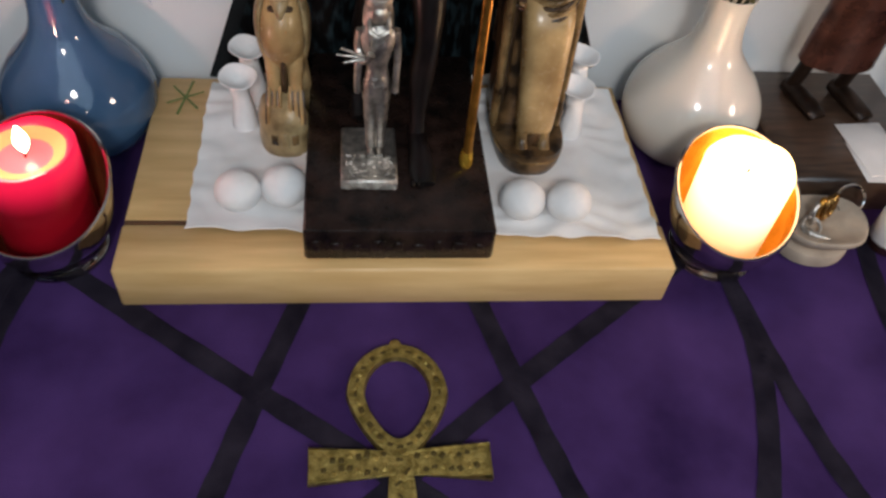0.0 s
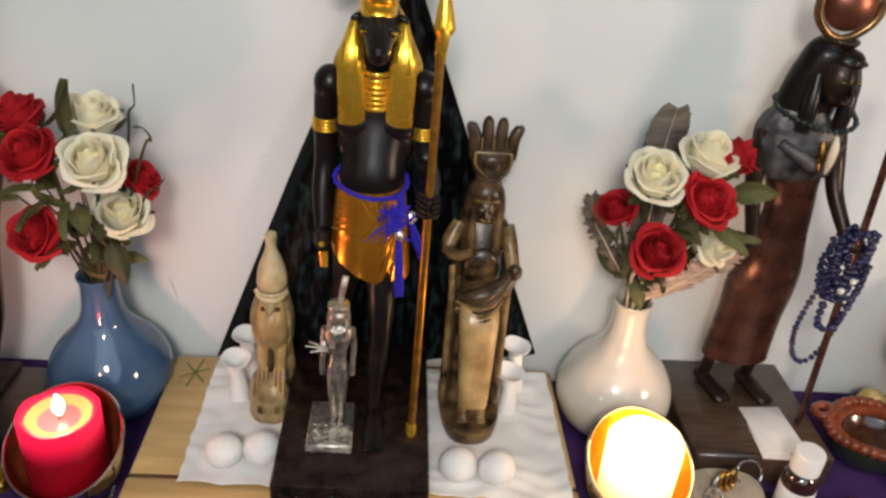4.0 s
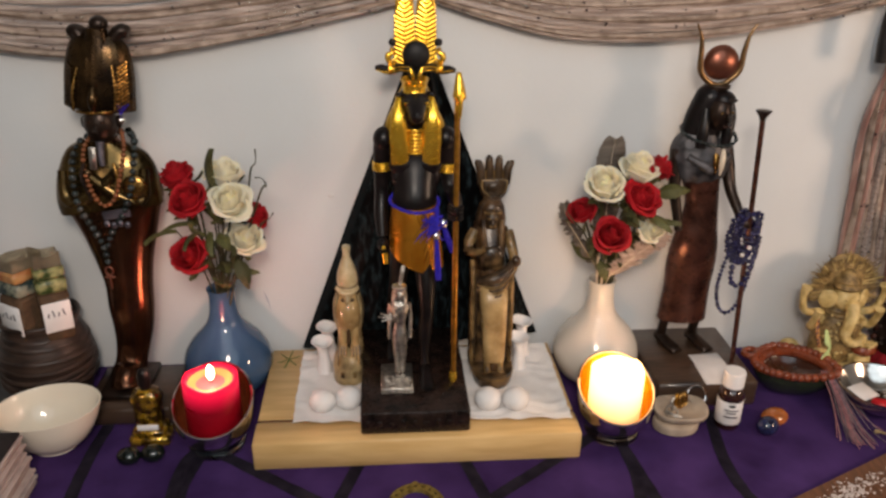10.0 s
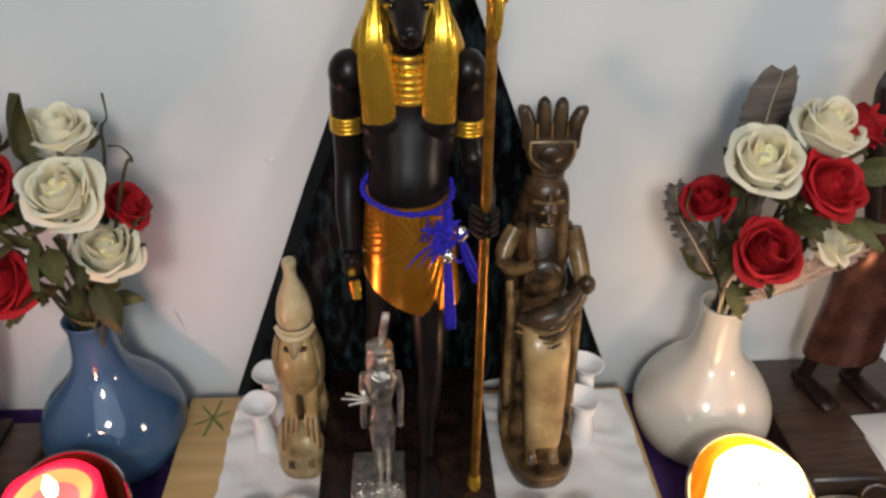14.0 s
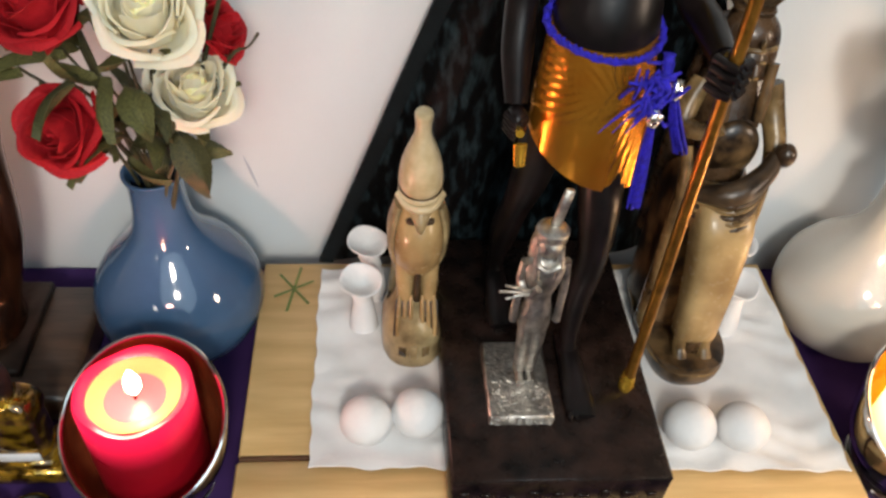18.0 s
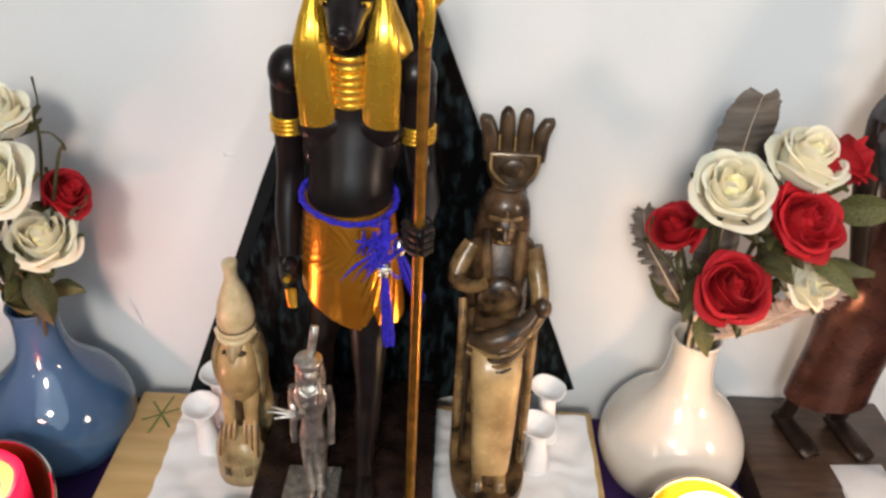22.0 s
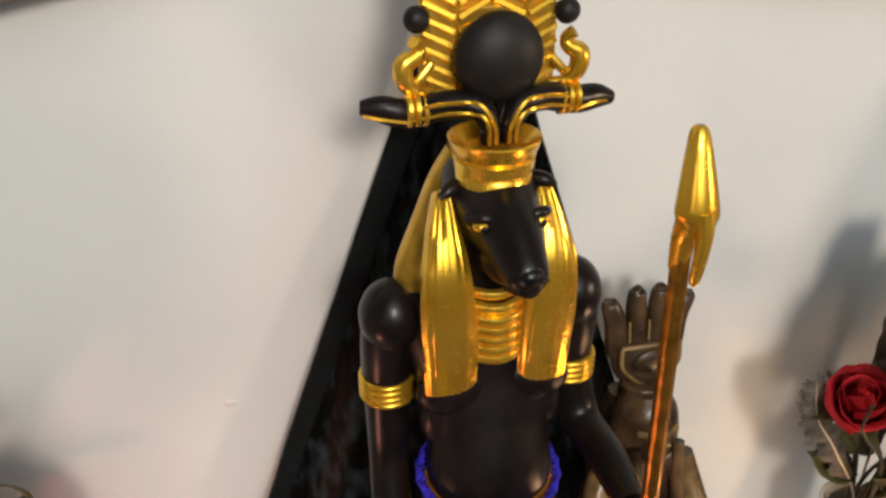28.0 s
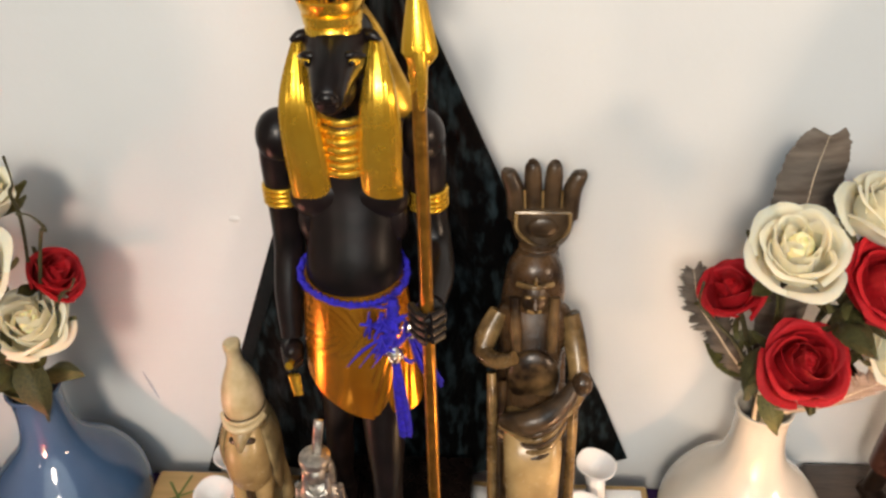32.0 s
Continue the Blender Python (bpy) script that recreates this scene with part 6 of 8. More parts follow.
def bead_loop(owner, rows, size, m, count=None, name="bead", closed=False, over=None):
    bb = Build().ball((0, 0, 0), 1.0, m, 10, rows=7)
    me = bb.mesh("bead", 80)
    p = smooth_path(rows + (rows[:1] if closed else []), 14)
    dist = np.concatenate([[0], np.cumsum(np.linalg.norm(np.diff(p, axis=0), axis=1))])
    n = count or max(2, int(dist[-1] / (2.02 * size)))
    base = owner.matrix_basis.translation - Vector((0, 0, T))
    for k in range(n):
        d = dist[-1] * k / (n if closed else max(1, n - 1))
        i = min(int(np.searchsorted(dist, d, "right")) - 1, len(p) - 2)
        q = p[i] + (p[i + 1] - p[i]) * ((d - dist[i]) / max(1e-9, dist[i + 1] - dist[i]))
        f = size * (1 + 0.10 * math.sin(k * 2.4))
        piece(name, over[k % len(over)] if over else me, owner, Matrix.Translation(Vector(q) - base) @ Matrix.Diagonal((f, f, f * 0.92, 1)))


nk = empty_thing("wooden_bead_necklace", (-0.368, 0.150, 0.362), "necklace of round reddish brown wooden beads on a bronze statue", "necklace")
bead_loop(nk, [(-0.358, 0.196, 0.373), (-0.385, 0.180, 0.372), (-0.394, 0.163, 0.358), (-0.392, 0.150, 0.335), (-0.384, 0.141, 0.310), (-0.371, 0.136, 0.296), (-0.358, 0.139, 0.306), (-0.350, 0.148, 0.335), (-0.347, 0.163, 0.360), (-0.352, 0.180, 0.373)], 0.0030, brown_bead)
nk = empty_thing("glass_bead_necklace", (-0.370, 0.150, 0.355), "long necklace of dark glass beads with charms on a bronze statue", "necklace")
bead_loop(nk, [(-0.350, 0.200, 0.371), (-0.395, 0.186, 0.368), (-0.408, 0.165, 0.350), (-0.408, 0.150, 0.318), (-0.404, 0.146, 0.290), (-0.394, 0.150, 0.262), (-0.386, 0.152, 0.236), (-0.384, 0.152, 0.215)], 0.0045, dark_bead)
bead_loop(nk, [(-0.350, 0.200, 0.371), (-0.338, 0.178, 0.366), (-0.336, 0.160, 0.350), (-0.339, 0.147, 0.320), (-0.347, 0.143, 0.295), (-0.358, 0.146, 0.275), (-0.372, 0.150, 0.256), (-0.380, 0.151, 0.238)], 0.0045, dark_bead)
b = Build((-0.366, 0.145, 0.280))
b.box((-0.362, 0.1450, 0.2815), (0.034, 0.004, 0.012), pewter_dark, 0.0015, (0, -8, 0))
for i in range(4):
    b.ball((-0.374 + 0.008 * i, 0.1430, 0.270 - 0.002 * (i % 2)), (0.004, 0.003, 0.0045), pewter_dark, 10)
b.part("silver_plaque", nk, "dark silver plaque with drops")
b = Build((-0.384, 0.150, 0.20))
b.tube([(-0.384 + 0.0045 * math.cos(a), 0.1505, 0.203 + 0.0058 * math.sin(a)) for a in np.arange(0, 6.28, 0.6)], 0.0012, copper, 8, 2, closed=True, ref=(0, 1, 0))
b.box((-0.3840, 0.1505, 0.1880), (0.0026, 0.0018, 0.020), copper, 0.0005).box((-0.3840, 0.1503, 0.1945), (0.013, 0.0018, 0.0026), copper, 0.0005)
b.part("ankh_charm", nk, "small copper ankh charm")
b = Build((-0.344, 0.176, 0.39))
b.ball((-0.3455, 0.166, 0.393), 0.0045, chrome, 12)
for i in range(14):
    a = i * 0.45
    b.tube([(-0.3455, 0.166, 0.398), (-0.344 + 0.004 * math.cos(a), 0.165 + 0.003 * math.sin(a), 0.406), (-0.342 + 0.008 * math.cos(a), 0.164 + 0.005 * math.sin(a), 0.412)], 0.0004, blue_cord, 4, 3)
b.part("blue_tuft", nk, "blue thread tuft with a silver bead")
b = Build((-0.380, 0.148, 0.35))
b.box((-0.3790, 0.1465, 0.352), (0.0085, 0.0030, 0.028), pewter, 0.001, (0, 4, 0))
b.part("pale_pendant", nk, "pale flat pendant")


def horned_goddess():
    X, Y = 0.380, 0.185
    b = Build((X, Y, SG))
    R, D = red_bronze, bronze_dark
    for s, x0 in ((-1, 0.3665), (1, 0.4125)):
        b.tube([(x0 + 0.001, 0.200, 0.112), (x0, 0.206, 0.080), (x0 - 0.001, 0.211, SG + 0.012)], [0.0088, 0.0068, 0.0066], D, 14, 4)
        b.tube([(x0 - 0.002, 0.218, SG + 0.007), (x0 + 0.002, 0.202, SG + 0.008), (x0 + 0.009, 0.180, SG + 0.0055), (x0 + 0.012, 0.173, SG + 0.0035)], [(0.0074, 0.007), (0.0088, 0.0078), (0.0098, 0.0052), (0.0070, 0.0030)], D, 16, 4)
        for i in range(5):
            b.ball((x0 + 0.0045 + 0.0036 * i, 0.1735 + 0.0012 * i, SG + 0.0032), (0.0019, 0.0036, 0.0028), D, 8, rows=6)
    ripple_dress = lambda th, s: 1 + 0.010 * math.sin(th * 22) * (1 - s)
    b.tube([(0.389, 0.203, 0.086), (0.389, 0.202, 0.108), (0.3875, 0.196, 0.145), (0.3855, 0.189, 0.180), (0.3830, 0.180, 0.215), (0.3845, 0.180, 0.245), (0.3840, 0.180, 0.275), (0.3800, 0.180, 0.300), (0.376, 0.181, 0.330), (0.374, 0.182, 0.352), (0.377, 0.182, 0.366), (0.381, 0.180, 0.380)], [(0.0350, 0.020), (0.0342, 0.020), (0.0330, 0.0205), (0.0342, 0.022), (0.0310, 0.0220), (0.0250, 0.019), (0.0225, 0.0165), (0.0245, 0.017), (0.0320, 0.018), (0.0350, 0.0150), (0.0170, 0.013), (0.0125, 0.0120)], R, 48, 5, wob=ripple_dress)
    # short shawl knotted at the chest
    b.tube([(0.377, 0.181, 0.312), (0.3765, 0.180, 0.316), (0.375, 0.180, 0.332), (0.3738, 0.182, 0.350), (0.375, 0.182, 0.361), (0.378, 0.182, 0.370)], [(0.0330, 0.0185), (0.0385, 0.0215), (0.0400, 0.0215), (0.0395, 0.0190), (0.0300, 0.0165), (0.0160, 0.0140)], shawl_grey, 48, 4, wob=lambda th, s: 1 + 0.055 * math.sin(th * 13) * (1 - s))
    b.tube([(0.350, 0.163, 0.340), (0.372, 0.157, 0.328), (0.384, 0.1555, 0.324), (0.404, 0.162, 0.342)], [0.0045, 0.0062, 0.0062, 0.0045], shawl_grey, 12, 4)
    b.tube([(0.383, 0.1545, 0.346), (0.384, 0.1515, 0.334), (0.3845, 0.1520, 0.320)], [(0.0034, 0.0026), (0.0042, 0.0030), (0.0010, 0.0010)], bronze_gold, 10, 4)
    b.tube([(0.343, 0.180, 0.346), (0.341, 0.178, 0.322), (0.342, 0.172, 0.292), (0.347, 0.166, 0.262), (0.350, 0.160, 0.240)], [0.0092, 0.0090, 0.0075, 0.0064, 0.0058], D, 14, 5)
    b.tube([(0.406, 0.180, 0.346), (0.411, 0.177, 0.322), (0.414, 0.166, 0.296), (0.419, 0.150, 0.276), (0.424, 0.138, 0.262)], [0.0092, 0.0090, 0.0075, 0.0066, 0.0058], D, 14, 5)
    b.ball((0.4275, 0.1345, 0.258), (0.0070, 0.0075, 0.0080), D, 14)
    # head turned a little, smooth heavy wig, modius, horns and disc
    b.ball((0.3855, 0.1690, 0.3950), (0.0162, 0.0165, 0.0225), D, 24, (0, 0, 20), rows=16)
    b.tube([(0.4000, 0.1760, 0.4080), (0.4030, 0.1750, 0.3900), (0.4030, 0.1740, 0.3680)], [0.0050, 0.0070, 0.0066], black_resin, 12, 4)
    b.tube([(0.3785, 0.181, 0.4255), (0.3780, 0.182, 0.418), (0.3765, 0.183, 0.402), (0.3735, 0.184, 0.384), (0.3710, 0.184, 0.364), (0.3700, 0.184, 0.348)], [(0.0120, 0.0120), (0.0190, 0.0170), (0.0232, 0.0185), (0.0255, 0.0180), (0.0265, 0.0170), (0.0220, 0.0130)], black_resin, 60, 4, wob=lambda th, s: 1 + 0.010 * math.sin(th * 30))
    for x0, y0 in ((0.3680, 0.1660), (0.4015, 0.1700)):
        b.tube([(x0, y0 + 0.004, 0.400), (x0 - 0.002, y0 - 0.002, 0.376), (x0 - 0.004, y0 - 0.004, 0.352)], [0.0055, 0.0072, 0.0066], black_resin, 12, 4)
    b.tube([(0.3905, 0.1535, 0.397), (0.3918, 0.1498, 0.3885)], [0.0018, 0.0036], D, 10, 2)
    for s in (-1, 1):
        b.ball((0.3895 + s * 0.0064, 0.1538 + (0.0012 if s > 0 else 0), 0.3985), (0.0028, 0.0018, 0.0012), bronze_gold, 8, rows=5)
    b.tube([(0.3860, 0.1535, 0.3810), (0.3905, 0.1522, 0.3808), (0.3950, 0.1542, 0.3810)], 0.0014, red_bronze, 8, 3)
    b.tube([(0.372, 0.1690, 0.4110), (0.3885, 0.1575, 0.4120), (0.4030, 0.1660, 0.4110)], 0.0024, black_resin, 8, 4, ref=(0, 0, 1))
    b.ball((0.3885, 0.1700, 0.4120), (0.0150, 0.0140, 0.0110), black_resin, 18)
    b.lathe((0.383, 0.180, 0.412), [(0.0125, 0), (0.0130, 0.006), (0.0115, 0.009), (0.0150, 0.013), (0.0155, 0.016), (0.0090, 0.0165)], D, 30, 2)
    for s in (-1, 1):
        b.tube([(0.3815, 0.179, 0.428), (0.3815 + s * 0.012, 0.179, 0.4320), (0.3815 + s * 0.0245, 0.178, 0.4460), (0.3815 + s * 0.0270, 0.177, 0.4680), (0.3815 + s * 0.0295, 0.176, 0.4860), (0.3815 + s * 0.0370, 0.175, 0.5030)], [0.0030, 0.0036, 0.0040, 0.0034, 0.0024, 0.0010], horn_bronze, 12, 5, ref=(0, 1, 0))
    b.ball((0.3815, 0.178, 0.4560), (0.0218, 0.0130, 0.0218), copper, 30, rows=18)
    return b.thing("horned_goddess_statue", "dark reddish bronze robed statue with horned copper disc on a slab", "statue")


horned_goddess()
st = empty_thing("statue_staff", (0.4490, 0.147, SG), "thin brown metal staff with flared top leaning by a bronze statue", "staff")
b = Build((0.4490, 0.147, SG))
b.tube([(0.4490, 0.147, SG), (0.4382, 0.1375, 0.170), (0.4282, 0.1285, 0.290), (0.4185, 0.120, 0.404)], [0.0034, 0.0034, 0.0033, 0.0032], red_bronze, 12, 4)
b.part("pole", st)
b = Build((0.4185, 0.120, 0.40))
b.lathe((0.4185, 0.120, 0.398), [(0.0034, 0), (0.0045, 0.004), (0.0085, 0.010), (0.0095, 0.012), (0.0060, 0.0125)], bronze_dark, 20, 2)
b.part("flared_top", st)

lz = empty_thing("lapis_necklace", (0.428, 0.135, 0.275), "dark blue lapis bead strands wound round a statue's staff", "necklace")
lr = random.Random(5)
for k in range(11):
    w, h = 0.003 + 0.018 * (k / 10), 0.026 + 0.012 * lr.random()
    ph, cy = lr.uniform(-0.5, 0.5), 0.124 + 0.004 * (k % 4)
    bead_loop(lz, [(0.4285 + 0.003 * lr.uniform(-1, 1) + w * math.cos(a + ph), cy + 0.010 * math.sin(a * 1 + k) * (0.6 if math.sin(a) > 0 else -0.2) + 0.006, 0.240 + h * math.sin(a)) for a in np.arange(0, 6.0, 0.55)], 0.0031, lapis, closed=True)
bead_loop(lz, [(0.4150, 0.130, 0.235), (0.4060, 0.132, 0.200), (0.4040, 0.136, 0.165), (0.4120, 0.140, 0.135), (0.4250, 0.142, 0.124), (0.4370, 0.142, 0.135), (0.4440, 0.140, 0.165), (0.4470, 0.136, 0.200), (0.4480, 0.130, 0.240)], 0.0030, lapis)
bead_loop(lz, [(0.4200, 0.126, 0.225), (0.4160, 0.127, 0.200), (0.4190, 0.130, 0.178), (0.4290, 0.132, 0.170), (0.4380, 0.132, 0.178), (0.4430, 0.130, 0.205), (0.4430, 0.126, 0.230)], 0.0039, lapis)
for x, z in ((0.4290, 0.232), (0.4210, 0.222)):
    b = Build((x, 0.117, z))
    b.ball((x, 0.1165, z), 0.0030, pearl, 12)
    b.part("pearl", lz, "pale round bead")
dn = empty_thing("dark_bead_necklace", (0.385, 0.16, 0.36), "dark bead necklace with ivory tooth pendant on a bronze statue", "necklace")
bead_loop(dn, [(0.375, 0.206, 0.372), (0.350, 0.196, 0.372), (0.347, 0.172, 0.366), (0.366, 0.154, 0.360), (0.388, 0.147, 0.358), (0.406, 0.156, 0.362), (0.410, 0.178, 0.368), (0.396, 0.200, 0.372)], 0.0026, dark_bead, closed=True)
b = Build((0.388, 0.15, 0.35))
b.tube([(0.3885, 0.1475, 0.354), (0.3885, 0.1455, 0.345), (0.3880, 0.1450, 0.332), (0.3880, 0.1465, 0.320)], [0.0018, 0.0036, 0.0034, 0.0010], quill, 10, 4)
b.part("tooth_pendant", dn, "ivory tooth-shaped pendant")

# ---- brass ankh lying on the cloth ----
AZ = 0.0034
ak = empty_thing("brass_ankh", (-0.007, -0.12, AZ), "engraved antique brass ankh lying flat on purple cloth", "ankh")


def loop_half(s):
    return (-0.007 + 0.0345 * math.sin(s) * (1 - 0.30 * max(0, -math.cos(s))), -0.0795 + 0.0405 * math.cos(s) + (0.006 * min(0, math.cos(s))))


k = Build((-0.007, -0.08, AZ))
ring = []
for i in range(72):
    a = 2 * math.pi * i / 72
    ox, oy = loop_half(a)
    inn = 0.72
    ix, iy = -0.007 + (ox + 0.007) * 0.63, -0.080 + (oy + 0.080) * 0.70
    nz = 0.0042
    ring.append([(ox, oy, AZ), (ox + (ix - ox) * 0.08, oy + (iy - oy) * 0.08, AZ + nz), (ix + (ox - ix) * 0.08, iy + (oy - iy) * 0.08, AZ + nz), (ix, iy, AZ)])
k.rings(ring, brass, False, True)
ar = random.Random(3)
for i in range(40):
    a = 2 * math.pi * i / 40
    ox, oy = loop_half(a)
    mx, my = -0.007 + (ox + 0.007) * 0.815, -0.080 + (oy + 0.080) * 0.85
    k.box((mx, my, AZ + 0.0043), (0.0028 + 0.002 * ar.random(), 0.0016 + 0.002 * ar.random(), 0.0010), brass if i % 2 else brass_dark, 0.0003, (0, 0, math.degrees(-a)))
k.ball((-0.007, -0.0385, AZ + 0.002), (0.0042, 0.0042, 0.002), brass, 12)
k.part("loop", ak)
for s in (-1, 1):
    k = Build((-0.007 + s * 0.03, -0.130, AZ))
    x0, x1 = -0.007 + s * 0.004, -0.007 + s * 0.0575
    k.rings([[(x0, -0.1235, AZ), (x0, -0.1235, AZ + 0.0042), (x0, -0.1365, AZ + 0.0042), (x0, -0.1365, AZ)], [(x1, -0.1175, AZ), (x1, -0.1175, AZ + 0.0042), (x1, -0.1425, AZ + 0.0042), (x1, -0.1425, AZ)]], brass)
    k.tube([(x0, -0.1225, AZ + 0.0042), (x1, -0.1185, AZ + 0.0042), (x1 - s * 0.0008, -0.1415, AZ + 0.0042), (x0, -0.1375, AZ + 0.0042)], 0.0011, brass, 6, 1)
    for i in range(16):
        k.box((x0 + (x1 - x0) * (0.12 + 0.80 * (i // 2) / 8), -0.1300 + (0.0045 if i % 2 else -0.0045) + 0.002 * ar.uniform(-1, 1), AZ + 0.0043), (0.0034, 0.0022 + 0.003 * ar.random(), 0.0012), brass_dark if i % 3 else brass, 0.0003, (0, 0, ar.uniform(-40, 40)))
    k.part("arm", ak)
k = Build((-0.007, -0.17, AZ))
k.rings([[(-0.007 - 0.0062, -0.1160, AZ), (-0.007 - 0.0062, -0.1160, AZ + 0.0044), (-0.007 + 0.0062, -0.1160, AZ + 0.0044), (-0.007 + 0.0062, -0.1160, AZ)], [(-0.007 - 0.0135, -0.222, AZ), (-0.007 - 0.0135, -0.222, AZ + 0.0044), (-0.007 + 0.0135, -0.222, AZ + 0.0044), (-0.007 + 0.0135, -0.222, AZ)]], brass)
for i in range(24):
    k.box((-0.007 + 0.004 * ar.uniform(-1, 1), -0.124 - 0.004 * i, AZ + 0.0045), (0.003 + 0.003 * ar.random(), 0.0018, 0.0011), brass_dark if i % 2 else brass, 0.0003, (0, 0, ar.uniform(-50, 50)))
k.part("shaft", ak)

# ---- far end with the pot, bowl, book and bottle ----
pot = empty_thing("wrapped_pot", (-0.497, 0.186, 0.002), "dark brown round pot wound with leather strips on the table", "pot")
b = Build((-0.497, 0.186, 0.002))
b.lathe((-0.497, 0.186, 0.002), [(0.002, 0.0), (0.043, 0.0), (0.053, 0.018), (0.0595, 0.048), (0.0588, 0.075), (0.0520, 0.098), (0.0480, 0.112), (0.0505, 0.122), (0.0490, 0.126), (0.0440, 0.122), (0.0420, 0.100), (0.0020, 0.095)], basket, 48, 3)
b.part("body", pot)
pr = random.Random(9)
for i in range(9):
    b = Build((-0.497, 0.186, 0.03))
    z0, ph, tl = 0.034 + 0.0098 * i, pr.uniform(0, 6), pr.uniform(0.001, 0.006)
    prof = lambda z: 0.0415 + 0.0185 * math.sin(min(1, max(0.0, (z + 0.02) / 0.135)) * math.pi) ** 0.8
    b.tube([(-0.497 + (prof(z0) - 0.0022) * math.cos(a), 0.186 + (prof(z0) - 0.0022) * math.sin(a), 0.002 + z0 + tl * math.sin(a + ph)) for a in np.arange(0, 6.28, 0.26)], 0.0050, basket, 8, 2, closed=True, ref=(0, 0, 1))
    b.part("leather_strip", pot)


def spice_pack(x, y, z, w, d, h, turn, top_m, mid_m, label):
    th = empty_thing("spice_jar", (x, y, z), label, "jar", "spice jars in the pot")
    th.rotation_euler = (0, 0, radians(turn))
    def sub(name, lo, hi, m, g=0.0, lab=""):
        bb = Build((x, y, z + lo))
        bb.box((x, y, z + (lo + hi) / 2), (w + g, d + g, hi - lo), m, 0.004)
        bb.part(name, th, lab)
    sub("ground_spice", 0.0, h * 0.56, spice, 0.0, "brown ground spice inside")
    sub("upper_wrap", h * 0.56, h * 0.72, mid_m, 0.0004, "printed wrap")
    sub("lid", h * 0.72, h * 0.86, top_m, 0.0002, "coloured lid under cloudy plastic")
    bb = Build((x, y, z + h * 0.86))
    hw, hd = w / 2 - 0.002, d / 2 - 0.002
    film = random.Random(int(w * 1e4))
    loop = [(sx * hw * k1, sy * hd * k2) for sx, sy, k1, k2 in ((-1, -1, 1, 1), (0, -1, 1, 1.03), (1, -1, 1, 1), (1, 0, 1.04, 1), (1, 1, 1, 1), (0, 1, 1, 1.03), (-1, 1, 1, 1), (-1, 0, 1.04, 1))]
    top = [h * film.uniform(0.95, 1.03) for _ in loop]
    bb.rings([[(x + p + q * 0.0, y + r, z + h * 0.86 + (t - h * 0.86) * q) for (p, r), t in zip(loop, top)] for q in (0, 0.5, 1)] + [[(x + p * 0.94, y + r * 0.94, z + t - 0.003) for (p, r), t in zip(loop, top)], [(x + p * 0.94, y + r * 0.94, z + h * 0.87) for p, r in loop]], plastic_wrap)
    bb.part("plastic_sleeve", th, "crumpled clear plastic sleeve")
    bb = Build((x, y - d / 2 - 0.0012, z))
    bb.box((x, y - d / 2 - 0.0012, z + h * 0.30), (w * 0.94, 0.0016, h * 0.34), paper, 0.0005)
    lab = bb.part("paper_label", th, "white handwritten label")
    for i in range(4):
        bb = Build((x, y - d / 2 - 0.0024, z))
        bb.box((x - w * 0.30 + w * 0.17 * i, y - d / 2 - 0.0024, z + h * (0.33 + 0.015 * (i % 2))), (w * 0.045, 0.0008, h * (0.05 + 0.03 * (i % 2))), ink, 0.0002, (0, 12 * (-1) ** i, 0))
        bb.part("ink_stroke", lab)


spice_pack(-0.5010, 0.166, 0.104, 0.042, 0.046, 0.119, -32, jar_orange, jar_teal, "square spice jar with white label and orange lid in a pot")
spice_pack(-0.4680, 0.168, 0.104, 0.036, 0.040, 0.121, 30, jar_green, jar_green, "square spice jar with green wrap and white label in a pot")

b = Build((-0.459, 0.070, GZ))
bowl_tilt = lambda a, r, z: (0.05 * r * math.cos(a) - 0.02 * r * math.sin(a)) * (z / 0.065)
b.lathe((-0.455, 0.063, GZ), [(0.002, 0.0), (0.024, 0.0), (0.027, 0.003), (0.043, 0.016), (0.056, 0.036), (0.0635, 0.058), (0.0630, 0.0592), (0.0608, 0.0575), (0.0525, 0.035), (0.039, 0.018), (0.020, 0.009), (0.002, 0.008)], porcelain, 64, 3, squash=0.82, lift=bowl_tilt)
b.thing("porcelain_bowl", "plain glossy white porcelain bowl on the table", "bowl", angle=60)

# thick book lying closed, its leaves stepping out below the black cover
bk = empty_thing("thick_book", (-0.57, -0.075, GZ), "thick book with black cover and fanned white pages", "book")


def leaf_stack(i, n):
    q = i / n
    z0, z1 = 0.006 + 0.086 * q, 0.006 + 0.086 * (i + 1) / n
    right = -0.4490 + 0.004 * q + 0.0035 * math.sin(i * 2.7) + 0.002 * math.sin(i * 5.1)
    back = -0.010 - 0.022 * q + 0.002 * math.sin(i * 1.3)
    bb = Build((-0.57, -0.10, z0))
    bb.box(((right - 0.665) / 2, (back - 0.205) / 2, (z0 + z1) / 2), (right + 0.665, back + 0.205, (z1 - z0) * 0.84), page_paper, 0.0006, (0, 0, 0.8 * math.sin(i * 1.9)))
    bb.part("page_layer", bk)


for i in range(20):
    leaf_stack(i, 20)
Build((-0.57, -0.09, GZ)).box((-0.560, -0.105, GZ + 0.0015), (0.216, 0.190, 0.003), black_cover, 0.001).part("back_cover", bk)
Build((-0.57, -0.075, 0.093)).box((-0.5560, -0.1220, 0.0945), (0.226, 0.180, 0.0034), black_cover, 0.0012, (0, 0, -1)).part("front_cover", bk, "black front cover")
Build((-0.672, -0.11, 0.05)).box((-0.6700, -0.1150, 0.048), (0.004, 0.182, 0.092), black_cover, 0.0012).part("spine", bk)

